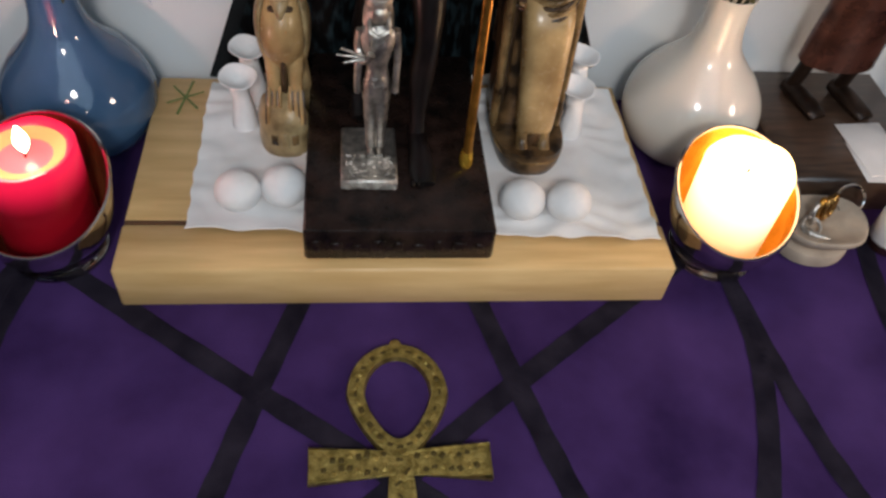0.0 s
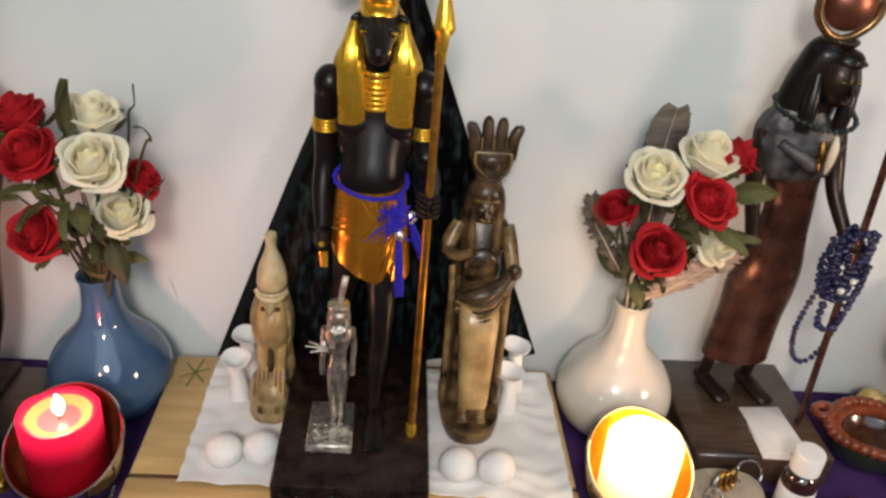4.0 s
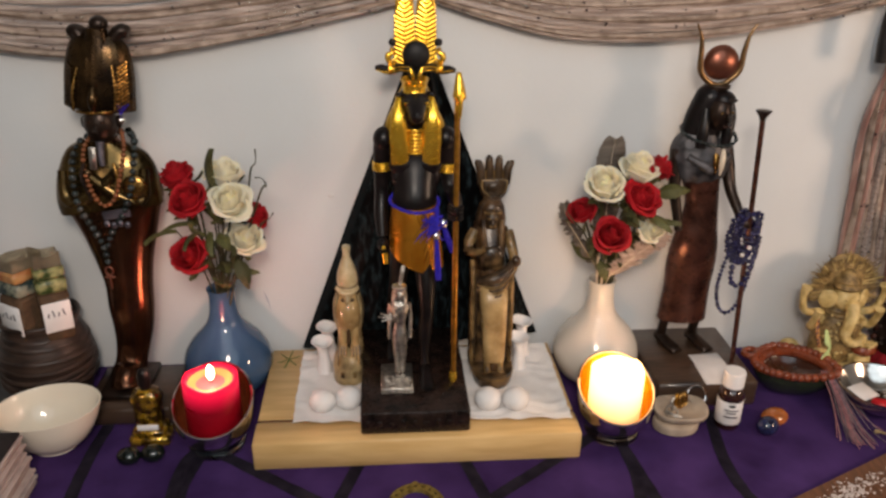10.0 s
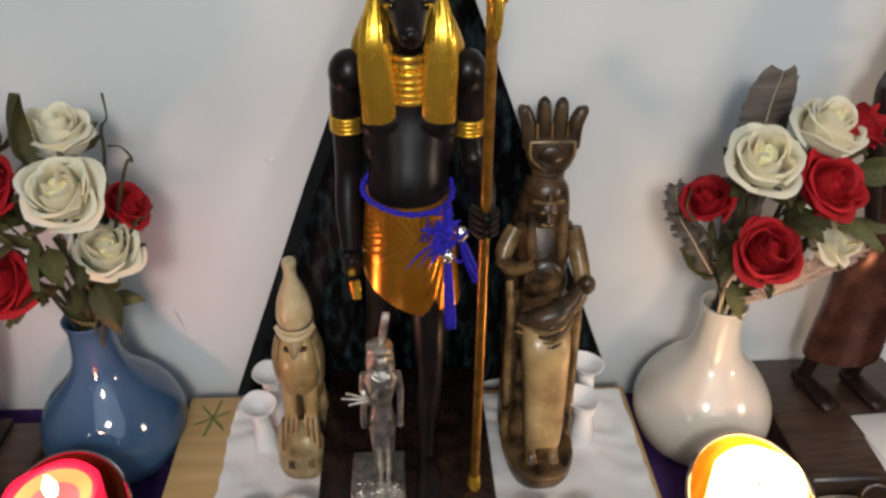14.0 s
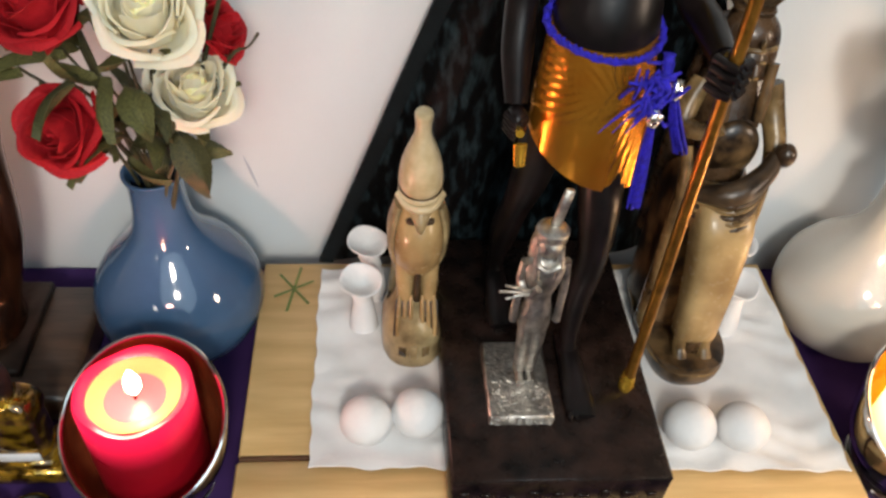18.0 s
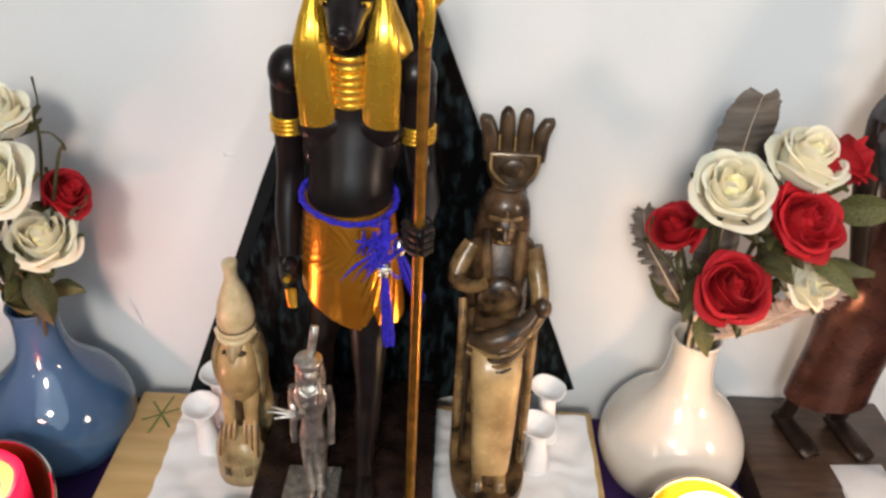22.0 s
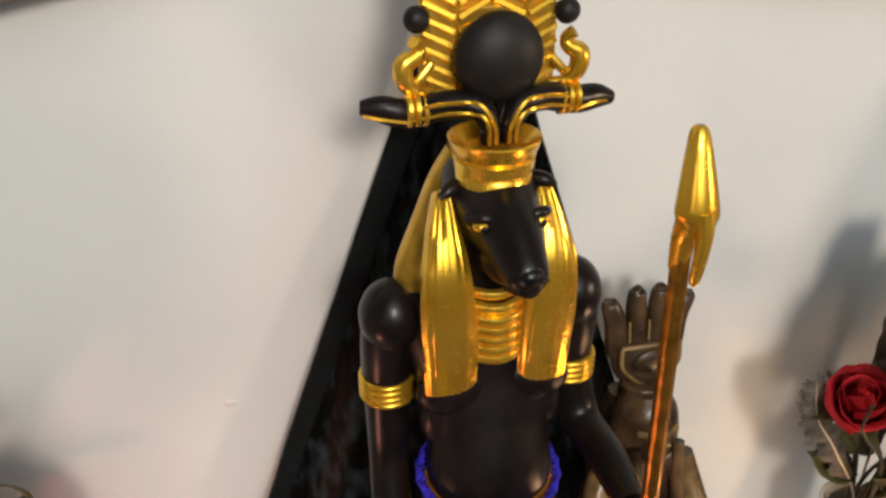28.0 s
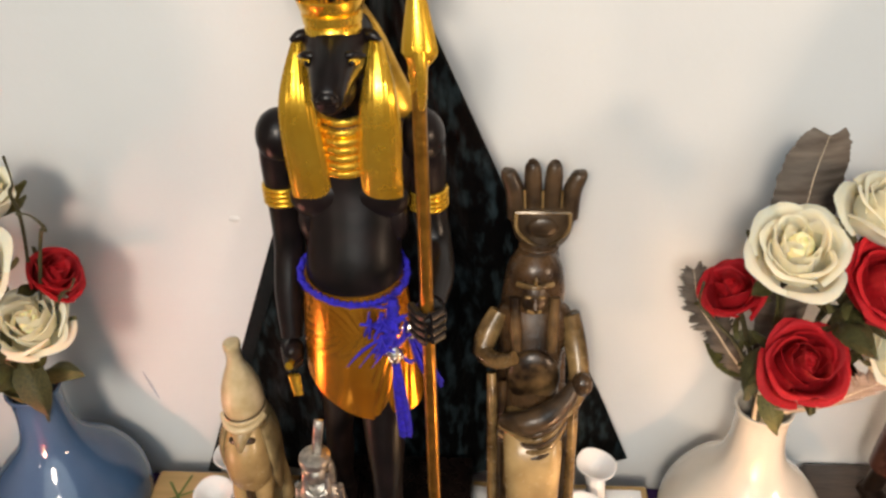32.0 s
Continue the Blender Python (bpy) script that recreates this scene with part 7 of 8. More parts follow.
gb = empty_thing("amber_bottle", (-0.336, 0.070, GZ), "small golden amber glass perfume bottle with dark stopper", "bottle")
b = Build((-0.336, 0.070, GZ))
b.box((-0.336, 0.070, GZ + 0.007), (0.050, 0.036, 0.014), amber_bottle, 0.003).box((-0.336, 0.070, GZ + 0.018), (0.042, 0.031, 0.010), amber_bottle, 0.003)
b.part("stepped_base", gb)
b = Build((-0.336, 0.070, 0.025))
b.tube([(-0.336, 0.070, 0.024), (-0.336, 0.070, 0.035), (-0.336, 0.070, 0.055), (-0.336, 0.070, 0.068), (-0.336, 0.070, 0.076), (-0.336, 0.070, 0.080)], [(0.0165, 0.0125), (0.0170, 0.013), (0.0175, 0.0135), (0.0190, 0.014), (0.0150, 0.011), (0.0070, 0.0070)], amber_bottle, 24, 4, power=0.6)
b.part("body", gb)
b = Build((-0.336, 0.070, 0.08))
b.lathe((-0.336, 0.070, 0.079), [(0.0062, 0), (0.0068, 0.003), (0.0078, 0.008), (0.0080, 0.018), (0.0060, 0.026), (0.0020, 0.029)], black_resin, 20, 3)
b.part("stopper", gb, "dark glass stopper")
b = Build((-0.336, 0.055, 0.03))
b.box((-0.336, 0.0565, 0.0300), (0.026, 0.002, 0.008), paper, 0.0006)
b.part("pale_band", gb, "pale band")
for x, y in ((-0.3530, 0.024), (-0.3250, 0.028)):
    b = Build((x, y, GZ))
    b.ball((x, y, GZ + 0.0105), (0.0145, 0.0125, 0.0108), dark_stone, 20)
    b.thing("tumbled_stone", "glossy dark green tumbled stone on purple cloth", "stone", "tumbled stones")

# ---- near the slab with the goddess ----
b = Build((0.411, 0.135, SG))
b.box((0.4165, 0.1340, SG + 0.0012), (0.044, 0.068, 0.0011), paper, 0.0003, (0, 0, 4))
b.thing("blank_card", "blank white paper card lying on a dark slab", "card", "paper cards")
b = Build((0.403, 0.118, SG))
b.box((0.4070, 0.1170, SG + 0.0003), (0.030, 0.050, 0.0007), paper, 0.0002, (0, 0, -2))
b.thing("blank_card", "second white card half under the first on a slab", "card", "paper cards")

sh = empty_thing("stone_dish", (0.345, 0.058, GZ), "two-lobed sandy stone dish holding rings on purple cloth", "dish")
b = Build((0.345, 0.058, GZ))
b.lathe((0.340, 0.056, GZ), [(0.001, 0), (0.026, 0.0), (0.030, 0.004), (0.0290, 0.012), (0.020, 0.014), (0.001, 0.014)], shell, 36, 2, lift=None, squash=0.8)
b.part("lower_lobe", sh)
b = Build((0.347, 0.062, 0.016))
b.lathe((0.347, 0.062, GZ + 0.0125), [(0.001, 0), (0.026, 0.0015), (0.0350, 0.0085), (0.0360, 0.0135), (0.0335, 0.0145), (0.020, 0.0095), (0.001, 0.0075)], shell, 44, 3, squash=0.86, lift=lambda a, r, z: 0.0022 * math.sin(3 * a) * r / 0.035)
b.part("upper_lobe", sh)
DZ = GZ + 0.0245
for i, (x, y, r, tilt, m) in enumerate(((0.3740, 0.080, 0.0125, 60, chrome), (0.3560, 0.074, 0.0100, 80, bronze_gold), (0.3500, 0.071, 0.0100, 78, bronze_gold), (0.3440, 0.070, 0.0095, 80, gold_dark), (0.3380, 0.066, 0.0088, 75, pewter), (0.3330, 0.056, 0.0078, 30, pewter))):
    b = Build((x, y, DZ))
    ca, sa = math.cos(radians(tilt)), math.sin(radians(tilt))
    b.tube([(x + r * math.cos(a) * (0.35 if 0 < i < 5 else 1), y + r * math.sin(a) * ca + r * math.cos(a) * (0.9 if 0 < i < 5 else 0) * 0.3, DZ + r * sa * (1 + math.sin(a)) - 0.004) for a in np.arange(0, 6.28, 0.4)], 0.0014 if i in (0, 5) else 0.0023, m, 8, 2, closed=True, ref=(0, 1, 0))
    b.thing("finger_ring", "polished metal finger ring lying in a stone dish", "ring", "rings in the dish")
b = Build((0.331, 0.052, DZ))
b.tube([(0.326, 0.060, DZ - 0.001), (0.330, 0.050, DZ - 0.001), (0.337, 0.045, DZ - 0.001), (0.344, 0.043, DZ - 0.0008)], [0.0022, 0.0030, 0.0026, 0.0012], pewter, 10, 4)
b.thing("silver_charm", "small tarnished silver charm lying in a stone dish", "charm")

bo = empty_thing("dropper_bottle", (0.4105, 0.058, GZ), "small brown glass bottle with white cap and label", "bottle")
b = Build((0.4105, 0.058, GZ))
b.lathe((0.4105, 0.058, GZ), [(0.001, 0), (0.0150, 0.0), (0.0162, 0.002), (0.0162, 0.050), (0.0140, 0.0565), (0.0095, 0.060), (0.0095, 0.064), (0.001, 0.064)], brown_bottle, 36, 1)
b.part("glass_body", bo)
b = Build((0.4105, 0.058, GZ))
b.lathe((0.4105, 0.058, GZ + 0.009), [(0.01625, 0), (0.0166, 0.0005), (0.0166, 0.033), (0.01625, 0.0335)], paper, 36, 1, caps=False)
lab = b.part("paper_label", bo, "white printed label")
for z, w in ((0.036, 10), (0.030, 20), (0.026, 14), (0.020, 18)):
    b = Build((0.4105, 0.041, z))
    b.lathe((0.4105, 0.058, GZ + z), [(0.01675, 0), (0.0169, 0.0004), (0.0169, 0.0018 if w > 10 else 0.004), (0.01675, 0.0022 if w > 10 else 0.0044)], ink if w == 10 else pewter_dark, 40, 1, caps=False)
    me_bar = b.bm
    keep = [f for f in me_bar.faces if abs(math.degrees(math.atan2(f.calc_center_median().x + 0.004, -f.calc_center_median().y - 0.017 + 0.034)) ) < w * 1.6 and f.calc_center_median().y < 0.017]
    bmesh.ops.delete(me_bar, geom=[f for f in me_bar.faces if f not in keep], context="FACES")
    if len(me_bar.faces):
        b.part("print_bar", lab)
    else:
        b.bm.free()
b = Build((0.4105, 0.058, 0.066))
b.lathe((0.4105, 0.058, GZ + 0.0605), [(0.0115, 0), (0.0135, 0.001), (0.0138, 0.020), (0.0128, 0.0225), (0.001, 0.0230)], cap_white, 48, 1)
b.part("cap", bo, "ribbed white cap")

for x, y, rx, m, lab in ((0.4550, 0.034, (0.0150, 0.0125, 0.0125), blue_stone, "glossy dark blue tumbled stone on purple cloth"), (0.4740, 0.055, (0.0200, 0.0150, 0.0110), orange_stone, "glossy orange tumbled stone on purple cloth")):
    b = Build((x, y, GZ))
    b.ball((x, y, GZ + rx[2]), rx, m, 20, (0, 0, 20))
    b.thing("tumbled_stone", lab, "stone", "tumbled stones")

rb = empty_thing("rope_rim_dish", (0.530, 0.140, GZ), "heart-shaped green glazed dish with terracotta rope rim", "dish")
DX, DY = 0.530, 0.142


def heart(a, r):
    """Plan outline of the dish: blunt at the back, drawn to a point at the front corner."""
    q = r * (1 + 0.34 * max(0, math.cos(a + 0.62)) ** 5 - 0.07 * max(0, math.cos(a - 2.4)) ** 6)
    return (DX + q * math.cos(a), DY + 0.84 * q * math.sin(a))


turn = [2 * math.pi * j / 64 for j in range(64)]
b = Build((DX, DY, GZ))
b.rings([[(*heart(a, r), GZ + z) for a in turn] for r, z in ((0.004, 0.0), (0.028, 0.0), (0.034, 0.004), (0.044, 0.016), (0.0505, 0.030), (0.0520, 0.0385), (0.0500, 0.0390), (0.0440, 0.026), (0.034, 0.014), (0.004, 0.011))], bowl_green)
b.part("dish_body", rb)
for ring_r, lift_z, tr in ((0.0420, 0.0355, 0.0064),):
    b = Build((DX, DY, 0.04))
    for ph in (0, 2.1, 4.2):
        b.tube([(*heart(a, ring_r + 0.42 * tr * math.cos(a * 17 + ph)), GZ + lift_z + 0.42 * tr * math.sin(a * 17 + ph)) for a in np.arange(0, 6.28, 0.045)], tr * 0.64, terracotta, 7, 1, closed=True, ref=(0, 0, 1))
    b.part("rope_rim", rb, "twisted terracotta rope rim")
b = Build((DX, DY, 0.04))
for i in range(34):
    a = 2 * math.pi * i / 34
    b.ball((*heart(a, 0.0500), GZ + 0.0410 + 0.0008 * math.sin(5 * a)), (0.0064, 0.0060, 0.0058), terracotta, 12, rows=8)
b.part("beaded_rim", rb, "terracotta rim of round bobbles")
b = Build((DX, DY, 0.03))
b.rings([[(*heart(a, r), GZ + z) for a in turn] for r, z in ((0.0440, 0.033), (0.036, 0.022), (0.026, 0.0155), (0.004, 0.0140))], dish_inside, False)
b.part("terracotta_inside", rb)
b = Build((0.474, 0.150, 0.045))
b.tube([(0.4820 + 0.0085 * math.cos(a), 0.163 + 0.0085 * math.sin(a), 0.0465 + 0.0020 * math.cos(a)) for a in np.arange(0, 6.28, 0.5)], 0.0046, terracotta, 10, 2, closed=True, ref=(0, 0, 1))
b.part("loop_handle", rb)
b = Build((0.520, 0.130, 0.022))
b.ball((0.512, 0.128, 0.0290), (0.0085, 0.0070, 0.0050), dark_stone, 14)
b.thing("glass_pebble", "small dark glass pebble lying in a terracotta dish", "pebble")

sb = Build((0.634, 0.082, GZ))
sb.lathe((0.634, 0.082, GZ), [(0.001, 0), (0.020, 0.0), (0.024, 0.002), (0.042, 0.012), (0.054, 0.028), (0.0570, 0.0360), (0.0580, 0.0368), (0.0555, 0.0360), (0.050, 0.027), (0.038, 0.0135), (0.020, 0.006), (0.001, 0.0045)], steel, 64, 3)
sb.thing("steel_bowl", "small hammered stainless steel bowl on purple cloth", "bowl", angle=60)
b = Build((0.630, 0.074, GZ + 0.010))
for s in (-1, 1):
    b.tube([(0.636, 0.062, GZ + 0.0160), (0.636 + s * 0.010, 0.0625, GZ + 0.0175), (0.636 + s * 0.0185, 0.072, GZ + 0.0200)], [0.0075, 0.0085, 0.0045], red_satin, 14, 4, ref=(0, 0, 1))
b.thing("red_satin_charm", "glossy red satin crescent lying in a steel bowl", "charm")
b = Build((0.630, 0.090, GZ + 0.012))
b.box((0.616, 0.0920, GZ + 0.0200), (0.040, 0.028, 0.0012), paper, 0.0003, (14, 8, 30))
b.thing("paper_slip", "folded pale paper slip lying in a steel bowl", "paper")


def elephant_figure():
    X, Y = 0.616, 0.186
    b = Build((X, Y, GZ))
    I, D = ivory, ivory_dark
    b.lathe((X, Y - 0.005, GZ), [(0.001, 0), (0.034, 0), (0.037, 0.004), (0.033, 0.010), (0.036, 0.016), (0.030, 0.022), (0.001, 0.024)], I, 36, 2, squash=0.8)
    b.tube([(X, Y, 0.024), (X, Y - 0.002, 0.045), (X, Y - 0.003, 0.070), (X, Y, 0.095), (X, Y + 0.002, 0.110)], [(0.032, 0.024), (0.036, 0.028), (0.033, 0.027), (0.026, 0.020), (0.015, 0.014)], D, 28, 4)
    for s in (-1, 1):
        b.tube([(X + s * 0.012, Y - 0.012, 0.038), (X + s * 0.034, Y - 0.026, 0.036), (X + s * 0.016, Y - 0.036, 0.030)], [0.013, 0.012, 0.008], I, 14, 4)
        b.tube([(X + s * 0.026, Y - 0.002, 0.092), (X + s * 0.044, Y - 0.008, 0.078), (X + s * 0.046, Y - 0.020, 0.100), (X + s * 0.044, Y - 0.024, 0.112)], [0.0068, 0.0058, 0.0050, 0.0070], I, 12, 4)
        b.tube([(X + s * 0.026, Y + 0.002, 0.095), (X + s * 0.052, Y, 0.100), (X + s * 0.060, Y - 0.002, 0.125), (X + s * 0.058, Y - 0.004, 0.140)], [0.0064, 0.0056, 0.0048, 0.0078], I, 12, 4)
        b.ball((X + s * 0.0265, Y - 0.008, 0.122), (0.0120, 0.0035, 0.0150), I, 18, (0, s * -14, s * 34))
        b.tube([(X + s * 0.006, Y - 0.028, 0.112), (X + s * 0.012, Y - 0.037, 0.106)], [0.0028, 0.0010], I, 8, 2)
        b.ball((X + s * 0.0085, Y - 0.0235, 0.1265), (0.0022, 0.0014, 0.0014), D, 8, rows=5)
    b.ball((X, Y - 0.008, 0.124), (0.0190, 0.0185, 0.0200), I, 22, rows=13)
    b.tube([(X, Y - 0.026, 0.122), (X - 0.001, Y - 0.034, 0.108), (X - 0.006, Y - 0.037, 0.090), (X - 0.006, Y - 0.036, 0.076), (X + 0.004, Y - 0.038, 0.066), (X + 0.016, Y - 0.040, 0.070), (X + 0.019, Y - 0.040, 0.080)], [0.0100, 0.0088, 0.0076, 0.0068, 0.0062, 0.0056, 0.0045], I, 14, 6, wob=lambda th, s: 1 + 0.04 * math.sin(s * 120))
    # tall crown and a halo of spikes
    b.lathe((X, Y - 0.004, 0.138), [(0.018, 0), (0.021, 0.004), (0.017, 0.009), (0.018, 0.012), (0.012, 0.019), (0.011, 0.022), (0.005, 0.028)], D, 26, 2)
    b.ball((X, Y + 0.008, 0.150), (0.036, 0.010, 0.036), D, 26)
    er = random.Random(2)
    for i in range(520):
        a = radians(er.uniform(-30, 205))
        r0, r1 = er.uniform(0.016, 0.036), er.uniform(0.038, 0.054) + (0.010 if i % 9 == 0 else 0)
        y = Y + 0.006 + er.uniform(-0.004, 0.006)
        b.tube([(X + r0 * math.cos(a), y, 0.132 + r0 * math.sin(a)), (X + r1 * math.cos(a), y - 0.004, 0.132 + r1 * math.sin(a))], [er.uniform(0.0009, 0.0016), 0.0005], D if i % 4 else I, 5, 1)
    b.lathe((X, Y - 0.002, 0.098), [(0.024, 0), (0.026, 0.002), (0.024, 0.005)], D, 26)
    b.ball((X + 0.030, Y - 0.030, 0.052), (0.018, 0.015, 0.011), terracotta, 18)
    for i in range(16):
        b.ball((X + 0.030 + 0.013 * math.cos(i * 2.4) * (i / 16) ** 0.5, Y - 0.034 + 0.010 * math.sin(i * 2.4) * (i / 16) ** 0.5, 0.062), 0.0034, I, 8, rows=5)
    for i in range(60):
        a, z = er.uniform(3.4, 6.0), er.uniform(0.040, 0.104)
        b.ball((X + 0.031 * math.cos(a), Y - 0.004 + 0.030 * math.sin(a), z), er.uniform(0.0016, 0.0030), I if i % 3 else D, 6, rows=4)
    b.ball((X - 0.054, Y + 0.018, 0.026), (0.017, 0.015, 0.017), I, 18)
    return b.thing("elephant_headed_figurine", "cream and ochre elephant-headed seated figurine with spiky halo", "figurine")


elephant_figure()
for rows, widths, m, lab in (([(0.576, 0.168, 0.096), (0.573, 0.160, 0.082), (0.575, 0.154, 0.068), (0.577, 0.152, 0.058)], (0.0022, 0.0030, 0.0028, 0.0024), braid, "multicoloured braided ribbon hanging on a cream figurine"), ([(0.584, 0.156, 0.084), (0.585, 0.148, 0.068), (0.588, 0.146, 0.060), (0.582, 0.143, 0.040), (0.580, 0.138, 0.026)], (0.0024, 0.0042, 0.0020, 0.0058, 0.0030), ribbon_green, "pale green satin ribbon hanging on a cream figurine")):
    b = Build(rows[0])
    b.tube(rows, [(w, 0.0010) for w in widths], m, 10, 6)
    b.thing("ribbon", lab, "ribbon")

ts = empty_thing("thread_tassel", (0.568, 0.06, 0.02), "loose pink and grey thread tassel spilling from a dish", "tassel")
tr = random.Random(6)
for m, nm in ((thread_pink, "pink_threads"), (thread_grey, "grey_threads")):
    b = Build((0.568, 0.06, 0.02))
    for i in range(22):
        dx, dy = tr.gauss(0, 0.006), tr.gauss(0, 0.004)
        b.tube([(0.568 + dx * 0.4, 0.112 + dy * 0.4, 0.044), (0.570 + dx * 0.6, 0.085 + dy, 0.034 + tr.uniform(-0.003, 0.004)), (0.572 + dx, 0.058 + dy, 0.018 + tr.uniform(-0.005, 0.005)), (0.572 + dx * 1.6, 0.030 + dy, 0.006 + tr.uniform(-0.001, 0.003)), (0.572 + dx * 2.2, 0.006 + dy * 1.8, 0.0042)], 0.0006, m, 4, 3)
    b.part(nm, ts)

pk = empty_thing("incense_plank", (0.52, -0.07, GZ), "flat brown wooden incense holder dusted with pale ash", "incense holder")
pa = math.atan2(0.143, 0.308)
b = Build((0.52, -0.07, GZ))
cx, cy = 0.548, -0.066
L0 = 0.36
def plank_fn(u, v):
    s, w = (u - 0.5) * L0, (v - 0.5) * 0.048
    z = GZ + 0.0042 + 0.0030 * abs(2 * v - 1) ** 3 + 0.010 * max(0, u - 0.75) ** 2
    return (cx + s * math.cos(pa) - w * math.sin(pa), cy + s * math.sin(pa) + w * math.cos(pa), z)
b.sheet(plank_fn, 30, 12, plank_wood, 0.0038)
b.part("wooden_tray", pk, angle=60)
b = Build((0.52, -0.07, GZ))
ashr = random.Random(14)
for i in range(240):
    u, v = 0.36 + ashr.gauss(0, 0.09), 0.5 + ashr.gauss(0, 0.15)
    if 0.08 < u < 0.95 and 0.1 < v < 0.9:
        p = plank_fn(u, v)
        r = ashr.uniform(0.0006, 0.0018)
        b.ball((p[0], p[1], p[2] + r * 0.3), (r * 1.4, r, r * 0.6), ash, 6, (0, 0, ashr.uniform(0, 180)), rows=4)
tagged(b.part("ash", pk, "pale ash crumbs"), kind="stuff")
b = Build((0.41, -0.10, GZ))
p = plank_fn(0.07, 0.5)
b.ball((p[0], p[1], p[2]), (0.0080, 0.0050, 0.0010), bone, 14, (0, 0, 20))
b.part("inlay", pk, "pale oval inlay")
b = Build((0.600, 0.010, 0.006))
b.tube([(0.596, 0.020, 0.0105), (0.640, -0.010, 0.0118), (0.690, -0.035, 0.0140)], [0.0016, 0.0014, 0.0012], bone, 8, 4)
b.ball((0.596, 0.020, 0.0100), (0.0038, 0.0030, 0.0030), bone, 10)
b.thing("incense_stick", "thin pale incense stick lying across a wooden holder", "incense stick")
b = Build((0.535, -0.105, GZ))
b.ball((0.560, -0.108, GZ + 0.002), (0.0045, 0.0028, 0.0020), ash, 10, (0, 0, 30))
b.thing("ash_crumb", "small pale ash crumb on purple cloth", "crumb")


def dark_seated_statue():
    X, Y = 0.735, 0.175
    b = Build((X, Y, GZ + 0.05))
    b.tube([(X, Y, GZ + 0.032), (X, Y, 0.060), (X - 0.004, Y, 0.110), (X - 0.006, Y, 0.135), (X - 0.002, Y + 0.004, 0.175), (X, Y + 0.006, 0.230), (X, Y + 0.006, 0.262), (X, Y + 0.004, 0.272)], [(0.052, 0.045), (0.054, 0.048), (0.044, 0.040), (0.034, 0.030), (0.032, 0.026), (0.044, 0.028), (0.030, 0.022), (0.014, 0.014)], bronze_dark, 30, 4)
    b.ball((X, Y, 0.300), (0.022, 0.024, 0.028), bronze_dark, 20)
    for s in (-1, 1):
        b.tube([(X + s * 0.036, Y, 0.248), (X + s * 0.054, Y - 0.006, 0.200), (X + s * 0.040, Y - 0.026, 0.160)], [0.012, 0.011, 0.009], red_bronze, 14, 4)
        b.tube([(X + s * 0.030, Y, 0.320), (X + s * 0.068, Y - 0.004, 0.345), (X + s * 0.092, Y - 0.008, 0.375), (X + s * 0.088, Y - 0.010, 0.405), (X + s * 0.066, Y - 0.010, 0.425), (X + s * 0.040, Y - 0.008, 0.430)], [0.008, 0.0095, 0.0090, 0.0080, 0.0065, 0.0030], bronze_dark, 14, 5)
    dr = random.Random(21)
    for i in range(70):
        a, z = dr.uniform(2.2, 5.6), dr.uniform(0.048, 0.150)
        r = 0.055 - 0.16 * (z - 0.06)
        b.ball((X + r * math.cos(a), Y + r * 0.85 * math.sin(a), z), dr.uniform(0.0035, 0.0060), bronze_dark if i % 4 else red_bronze, 8, rows=5)
    return b.thing("dark_horned_statue", "dark bronze horned statue seated on folded red cloth", "statue")


b = Build((0.735, 0.168, GZ))
b.tube([(0.735, 0.172, GZ), (0.735, 0.172, GZ + 0.006), (0.735, 0.172, GZ + 0.024), (0.735, 0.172, GZ + 0.034)], [(0.058, 0.052), (0.060, 0.054), (0.058, 0.052), (0.052, 0.046)], red_cloth, 72, 4, wob=lambda th, s: 1 + 0.05 * math.sin(th * 9 + s * 2) * (1 - s * 0.6) + 0.02 * math.sin(th * 23))
b.thing("red_cloth_pad", "folded dark red cloth pad under a dark statue", "cloth")
dark_seated_statue()
bn = empty_thing("black_bead_string", (0.675, 0.150, 0.33), "string of shiny black beads hung on a dark statue", "necklace")
bead_loop(bn, [(0.690, 0.172, 0.352), (0.674, 0.160, 0.338), (0.666, 0.152, 0.305), (0.664, 0.148, 0.270), (0.672, 0.146, 0.248), (0.690, 0.146, 0.240), (0.705, 0.148, 0.236)], 0.0058, dark_bead)
bead_loop(bn, [(0.690, 0.172, 0.352), (0.682, 0.160, 0.330), (0.680, 0.152, 0.300), (0.684, 0.148, 0.272), (0.692, 0.147, 0.252)], 0.0050, dark_bead)
bead_loop(bn, [(0.676, 0.147, 0.236), (0.673, 0.148, 0.222), (0.672, 0.150, 0.206)], 0.0050, dark_bead)

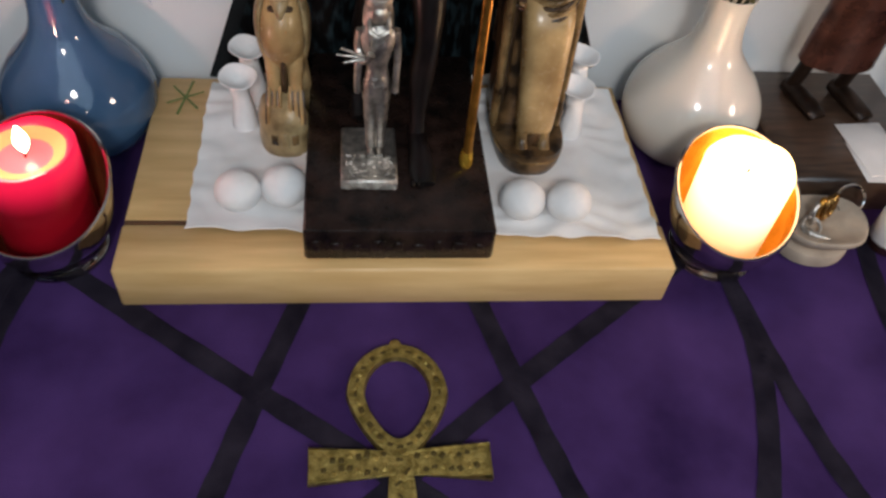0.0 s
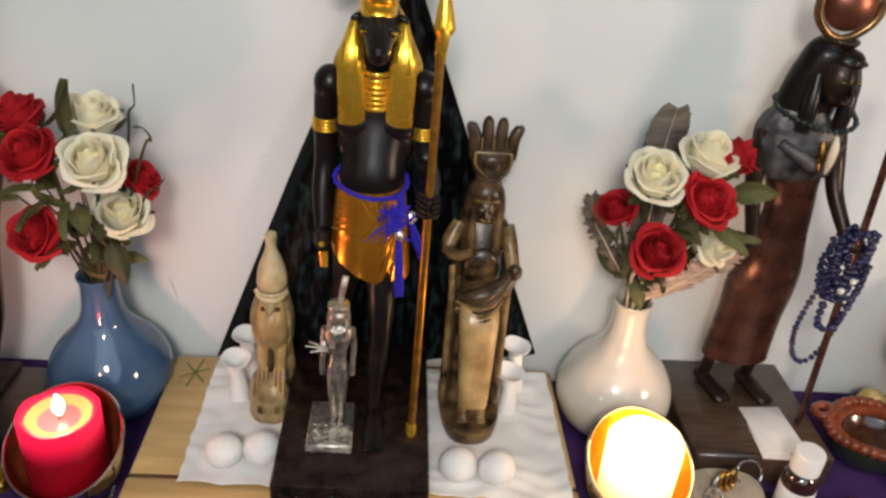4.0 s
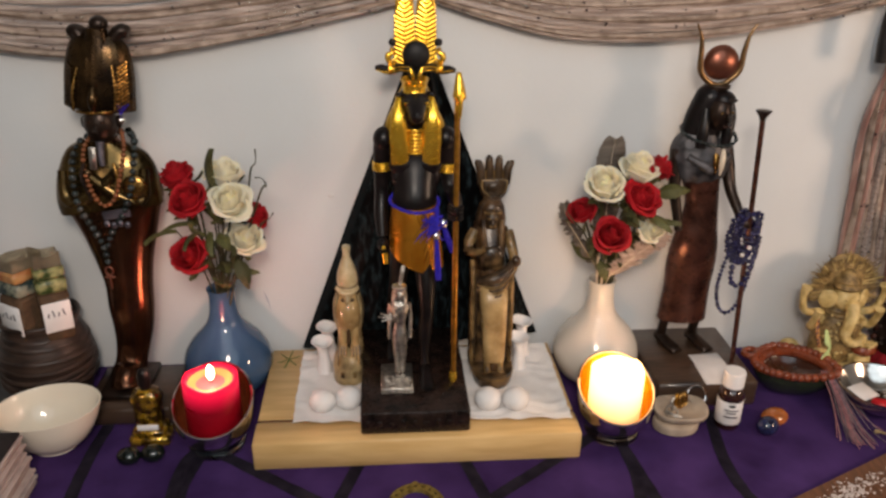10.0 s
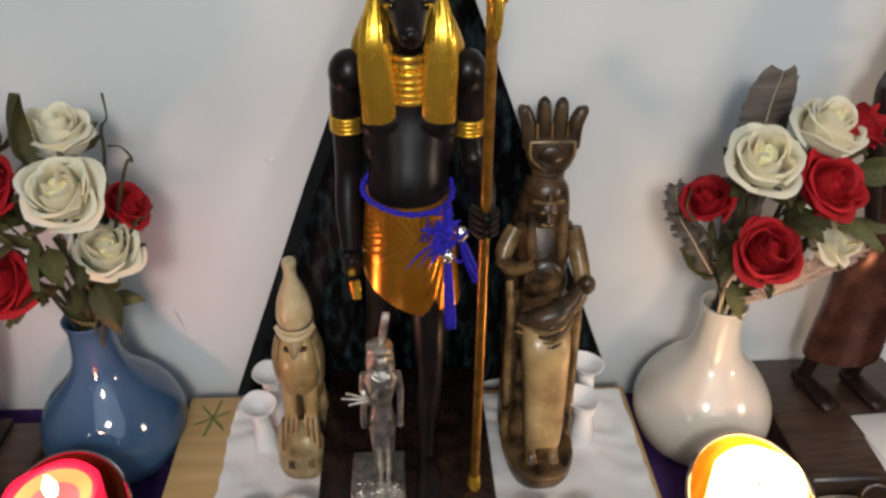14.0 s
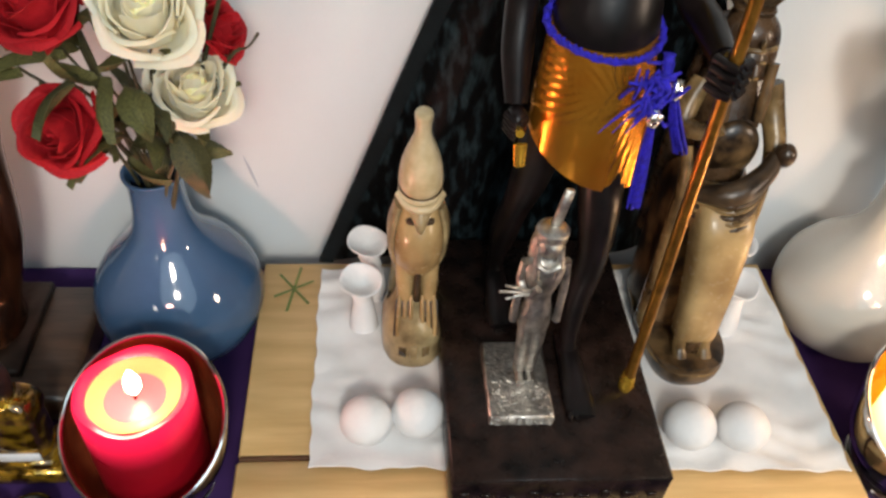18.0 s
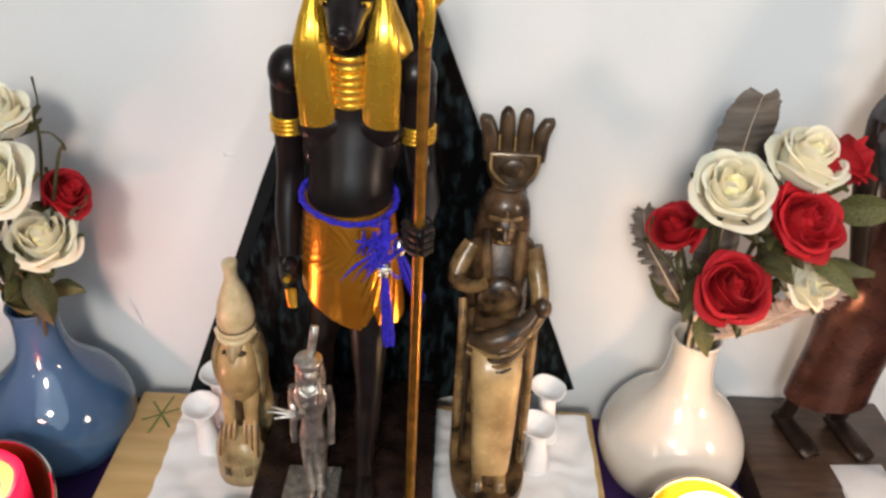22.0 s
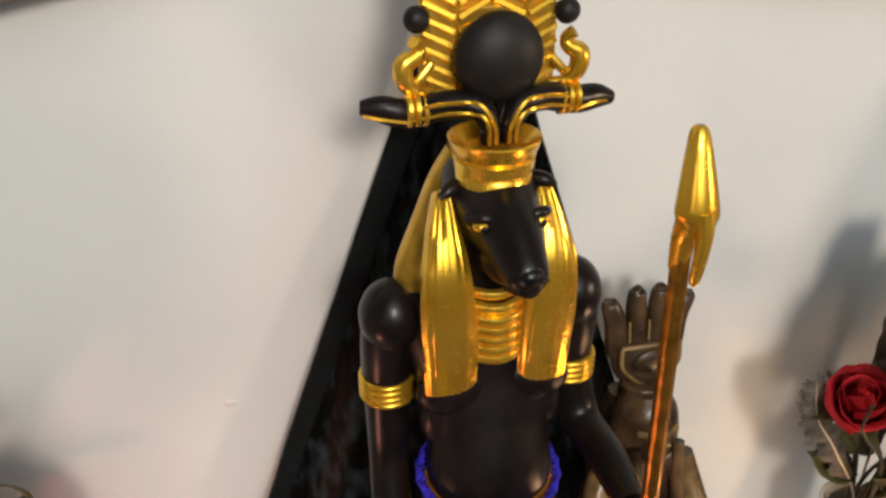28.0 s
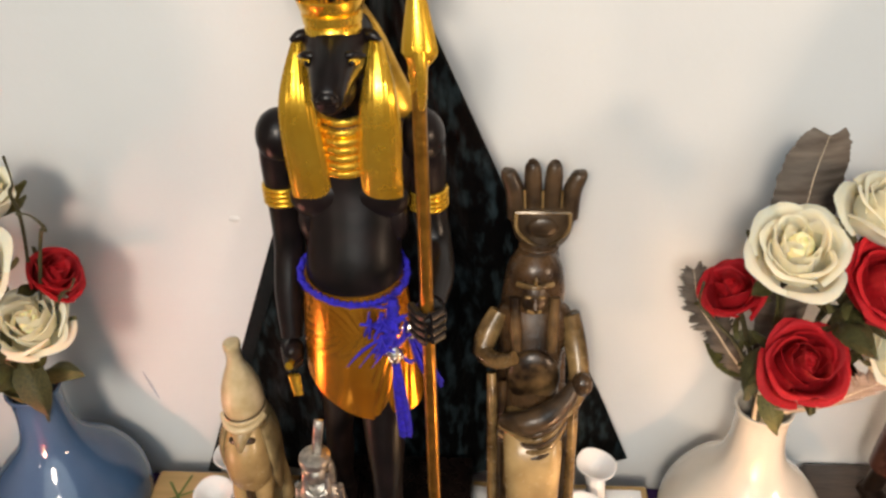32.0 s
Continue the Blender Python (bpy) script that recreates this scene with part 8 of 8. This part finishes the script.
# ---- draped sheer fabric along the wall ----
def swag(name, rows, tall, deep, label, seed, strands=13, rose=False):
    th = empty_thing(name, rows[0], label, "drape", "draped sheer fabric")
    sr = random.Random(seed)
    for k in range(strands):
        q = (k + 0.5) / strands - 0.5
        ph = sr.uniform(0, 6)
        m = sheer_dark if k % 4 == 1 else sheer_rose if rose and k % 3 == 0 else sheer_pink
        b = Build(rows[0])
        n = len(rows)
        pts, rad = [], []
        for i, r in enumerate(rows):
            pin = 0.55 + 0.45 * math.sin(math.pi * i / (n - 1))
            pts.append((r[0] + (0.6 * q * deep if abs(rows[-1][2] - rows[0][2]) > 0.2 else 0), r[1] - 0.005 * (k % 2) - 0.003 * math.sin(i * 1.3 + ph), r[2] + (q * tall * pin * (1 + 0.12 * math.sin(i + ph)) if abs(rows[-1][2] - rows[0][2]) <= 0.2 else 0)))
            rad.append((0.0058 * (0.7 + 0.4 * pin), tall / strands * 0.80 * pin) if abs(rows[-1][2] - rows[0][2]) <= 0.2 else (deep / strands * 0.78 * (0.6 + 0.9 * i / (n - 1)), 0.006))
        if abs(rows[-1][2] - rows[0][2]) > 0.2:
            pts = [(rows[i][0] + q * deep * (0.55 + 0.9 * i / (n - 1)) + 0.003 * math.sin(i * 1.7 + ph), rows[i][1] - 0.005 * (k % 2) - 0.003 * math.sin(i * 1.1 + ph), rows[i][2]) for i in range(n)]
        b.tube(pts, rad, m, 12, 8, ref=(0, 1, 0) if abs(rows[-1][2] - rows[0][2]) <= 0.2 else (1, 0, 0), wob=lambda a, s: 1 + 0.16 * math.sin(a * 3 + s * 17 + ph) + 0.06 * math.sin(s * 70 + a * 5))
        b.part("fold", th, angle=80)
    p = smooth_path(rows, 20)
    flat = abs(rows[-1][2] - rows[0][2]) <= 0.2
    for m, nm, count, size in ((dot_dark, "fleck_speckle", 60, (0.0008, 0.0016)), (sequin, "sequin_dusting", 280, (0.0005, 0.0012))):
        b = Build(rows[0])
        for i in range(count):
            c = p[sr.randrange(len(p))]
            o = sr.uniform(-0.42, 0.42)
            r = sr.uniform(*size)
            q = (c[0] + (sr.uniform(-0.01, 0.01) if flat else o * deep), c[1] - 0.0125 + sr.uniform(-0.001, 0.003), c[2] + (o * tall * 0.9 if flat else sr.uniform(-0.01, 0.01)))
            b.ball(q, (r * 1.5, r, r), m, 6, rows=4)
        tagged(b.part(nm, th), kind="stuff")
    return th


swag("fabric_swag", [(-0.68, 0.238, 0.545), (-0.57, 0.234, 0.512), (-0.48, 0.232, 0.492), (-0.35, 0.230, 0.488), (-0.20, 0.231, 0.506), (-0.09, 0.234, 0.525), (0.005, 0.238, 0.541)], 0.066, 0.02, "sheer pinkish striped fabric draped along the wall", 1)
swag("fabric_swag", [(0.010, 0.238, 0.543), (0.085, 0.234, 0.528), (0.20, 0.231, 0.508), (0.35, 0.230, 0.508), (0.50, 0.232, 0.522), (0.60, 0.236, 0.538), (0.66, 0.238, 0.548)], 0.060, 0.02, "sheer pinkish beige fabric draped along the wall", 2)
swag("fabric_tail", [(0.655, 0.226, 0.535), (0.650, 0.224, 0.44), (0.645, 0.224, 0.36), (0.652, 0.226, 0.26), (0.660, 0.228, 0.16), (0.664, 0.230, 0.06)], 0.05, 0.062, "gathered sheer pinkish fabric hanging down the wall", 3, 16, True)
swag("fabric_tail", [(-0.665, 0.226, 0.535), (-0.665, 0.224, 0.44), (-0.663, 0.224, 0.36), (-0.660, 0.226, 0.26), (-0.657, 0.228, 0.16), (-0.655, 0.230, 0.06)], 0.05, 0.036, "gathered sheer greyish fabric hanging down the wall", 7)


def wall_hook(s, label):
    b = Build((s * 0.64, 0.235, 0.56))
    b.tube([(s * 0.655, WALL, 0.575), (s * 0.650, 0.222, 0.570), (s * 0.618, 0.205, 0.540), (s * 0.602, 0.198, 0.512), (s * 0.599, 0.196, 0.480), (s * 0.600, 0.196, 0.452)], [0.012, 0.011, 0.0095, 0.0090, 0.0092, 0.0085], black_wood, 14, 5)
    b.box((s * 0.655, WALL - 0.004, 0.575), (0.036, 0.008, 0.060), black_wood, 0.003)
    return b.thing("wall_hook", label, "hook", "wall hooks")


wall_hook(1, "curved black wooden hook on the wall holding draped fabric")
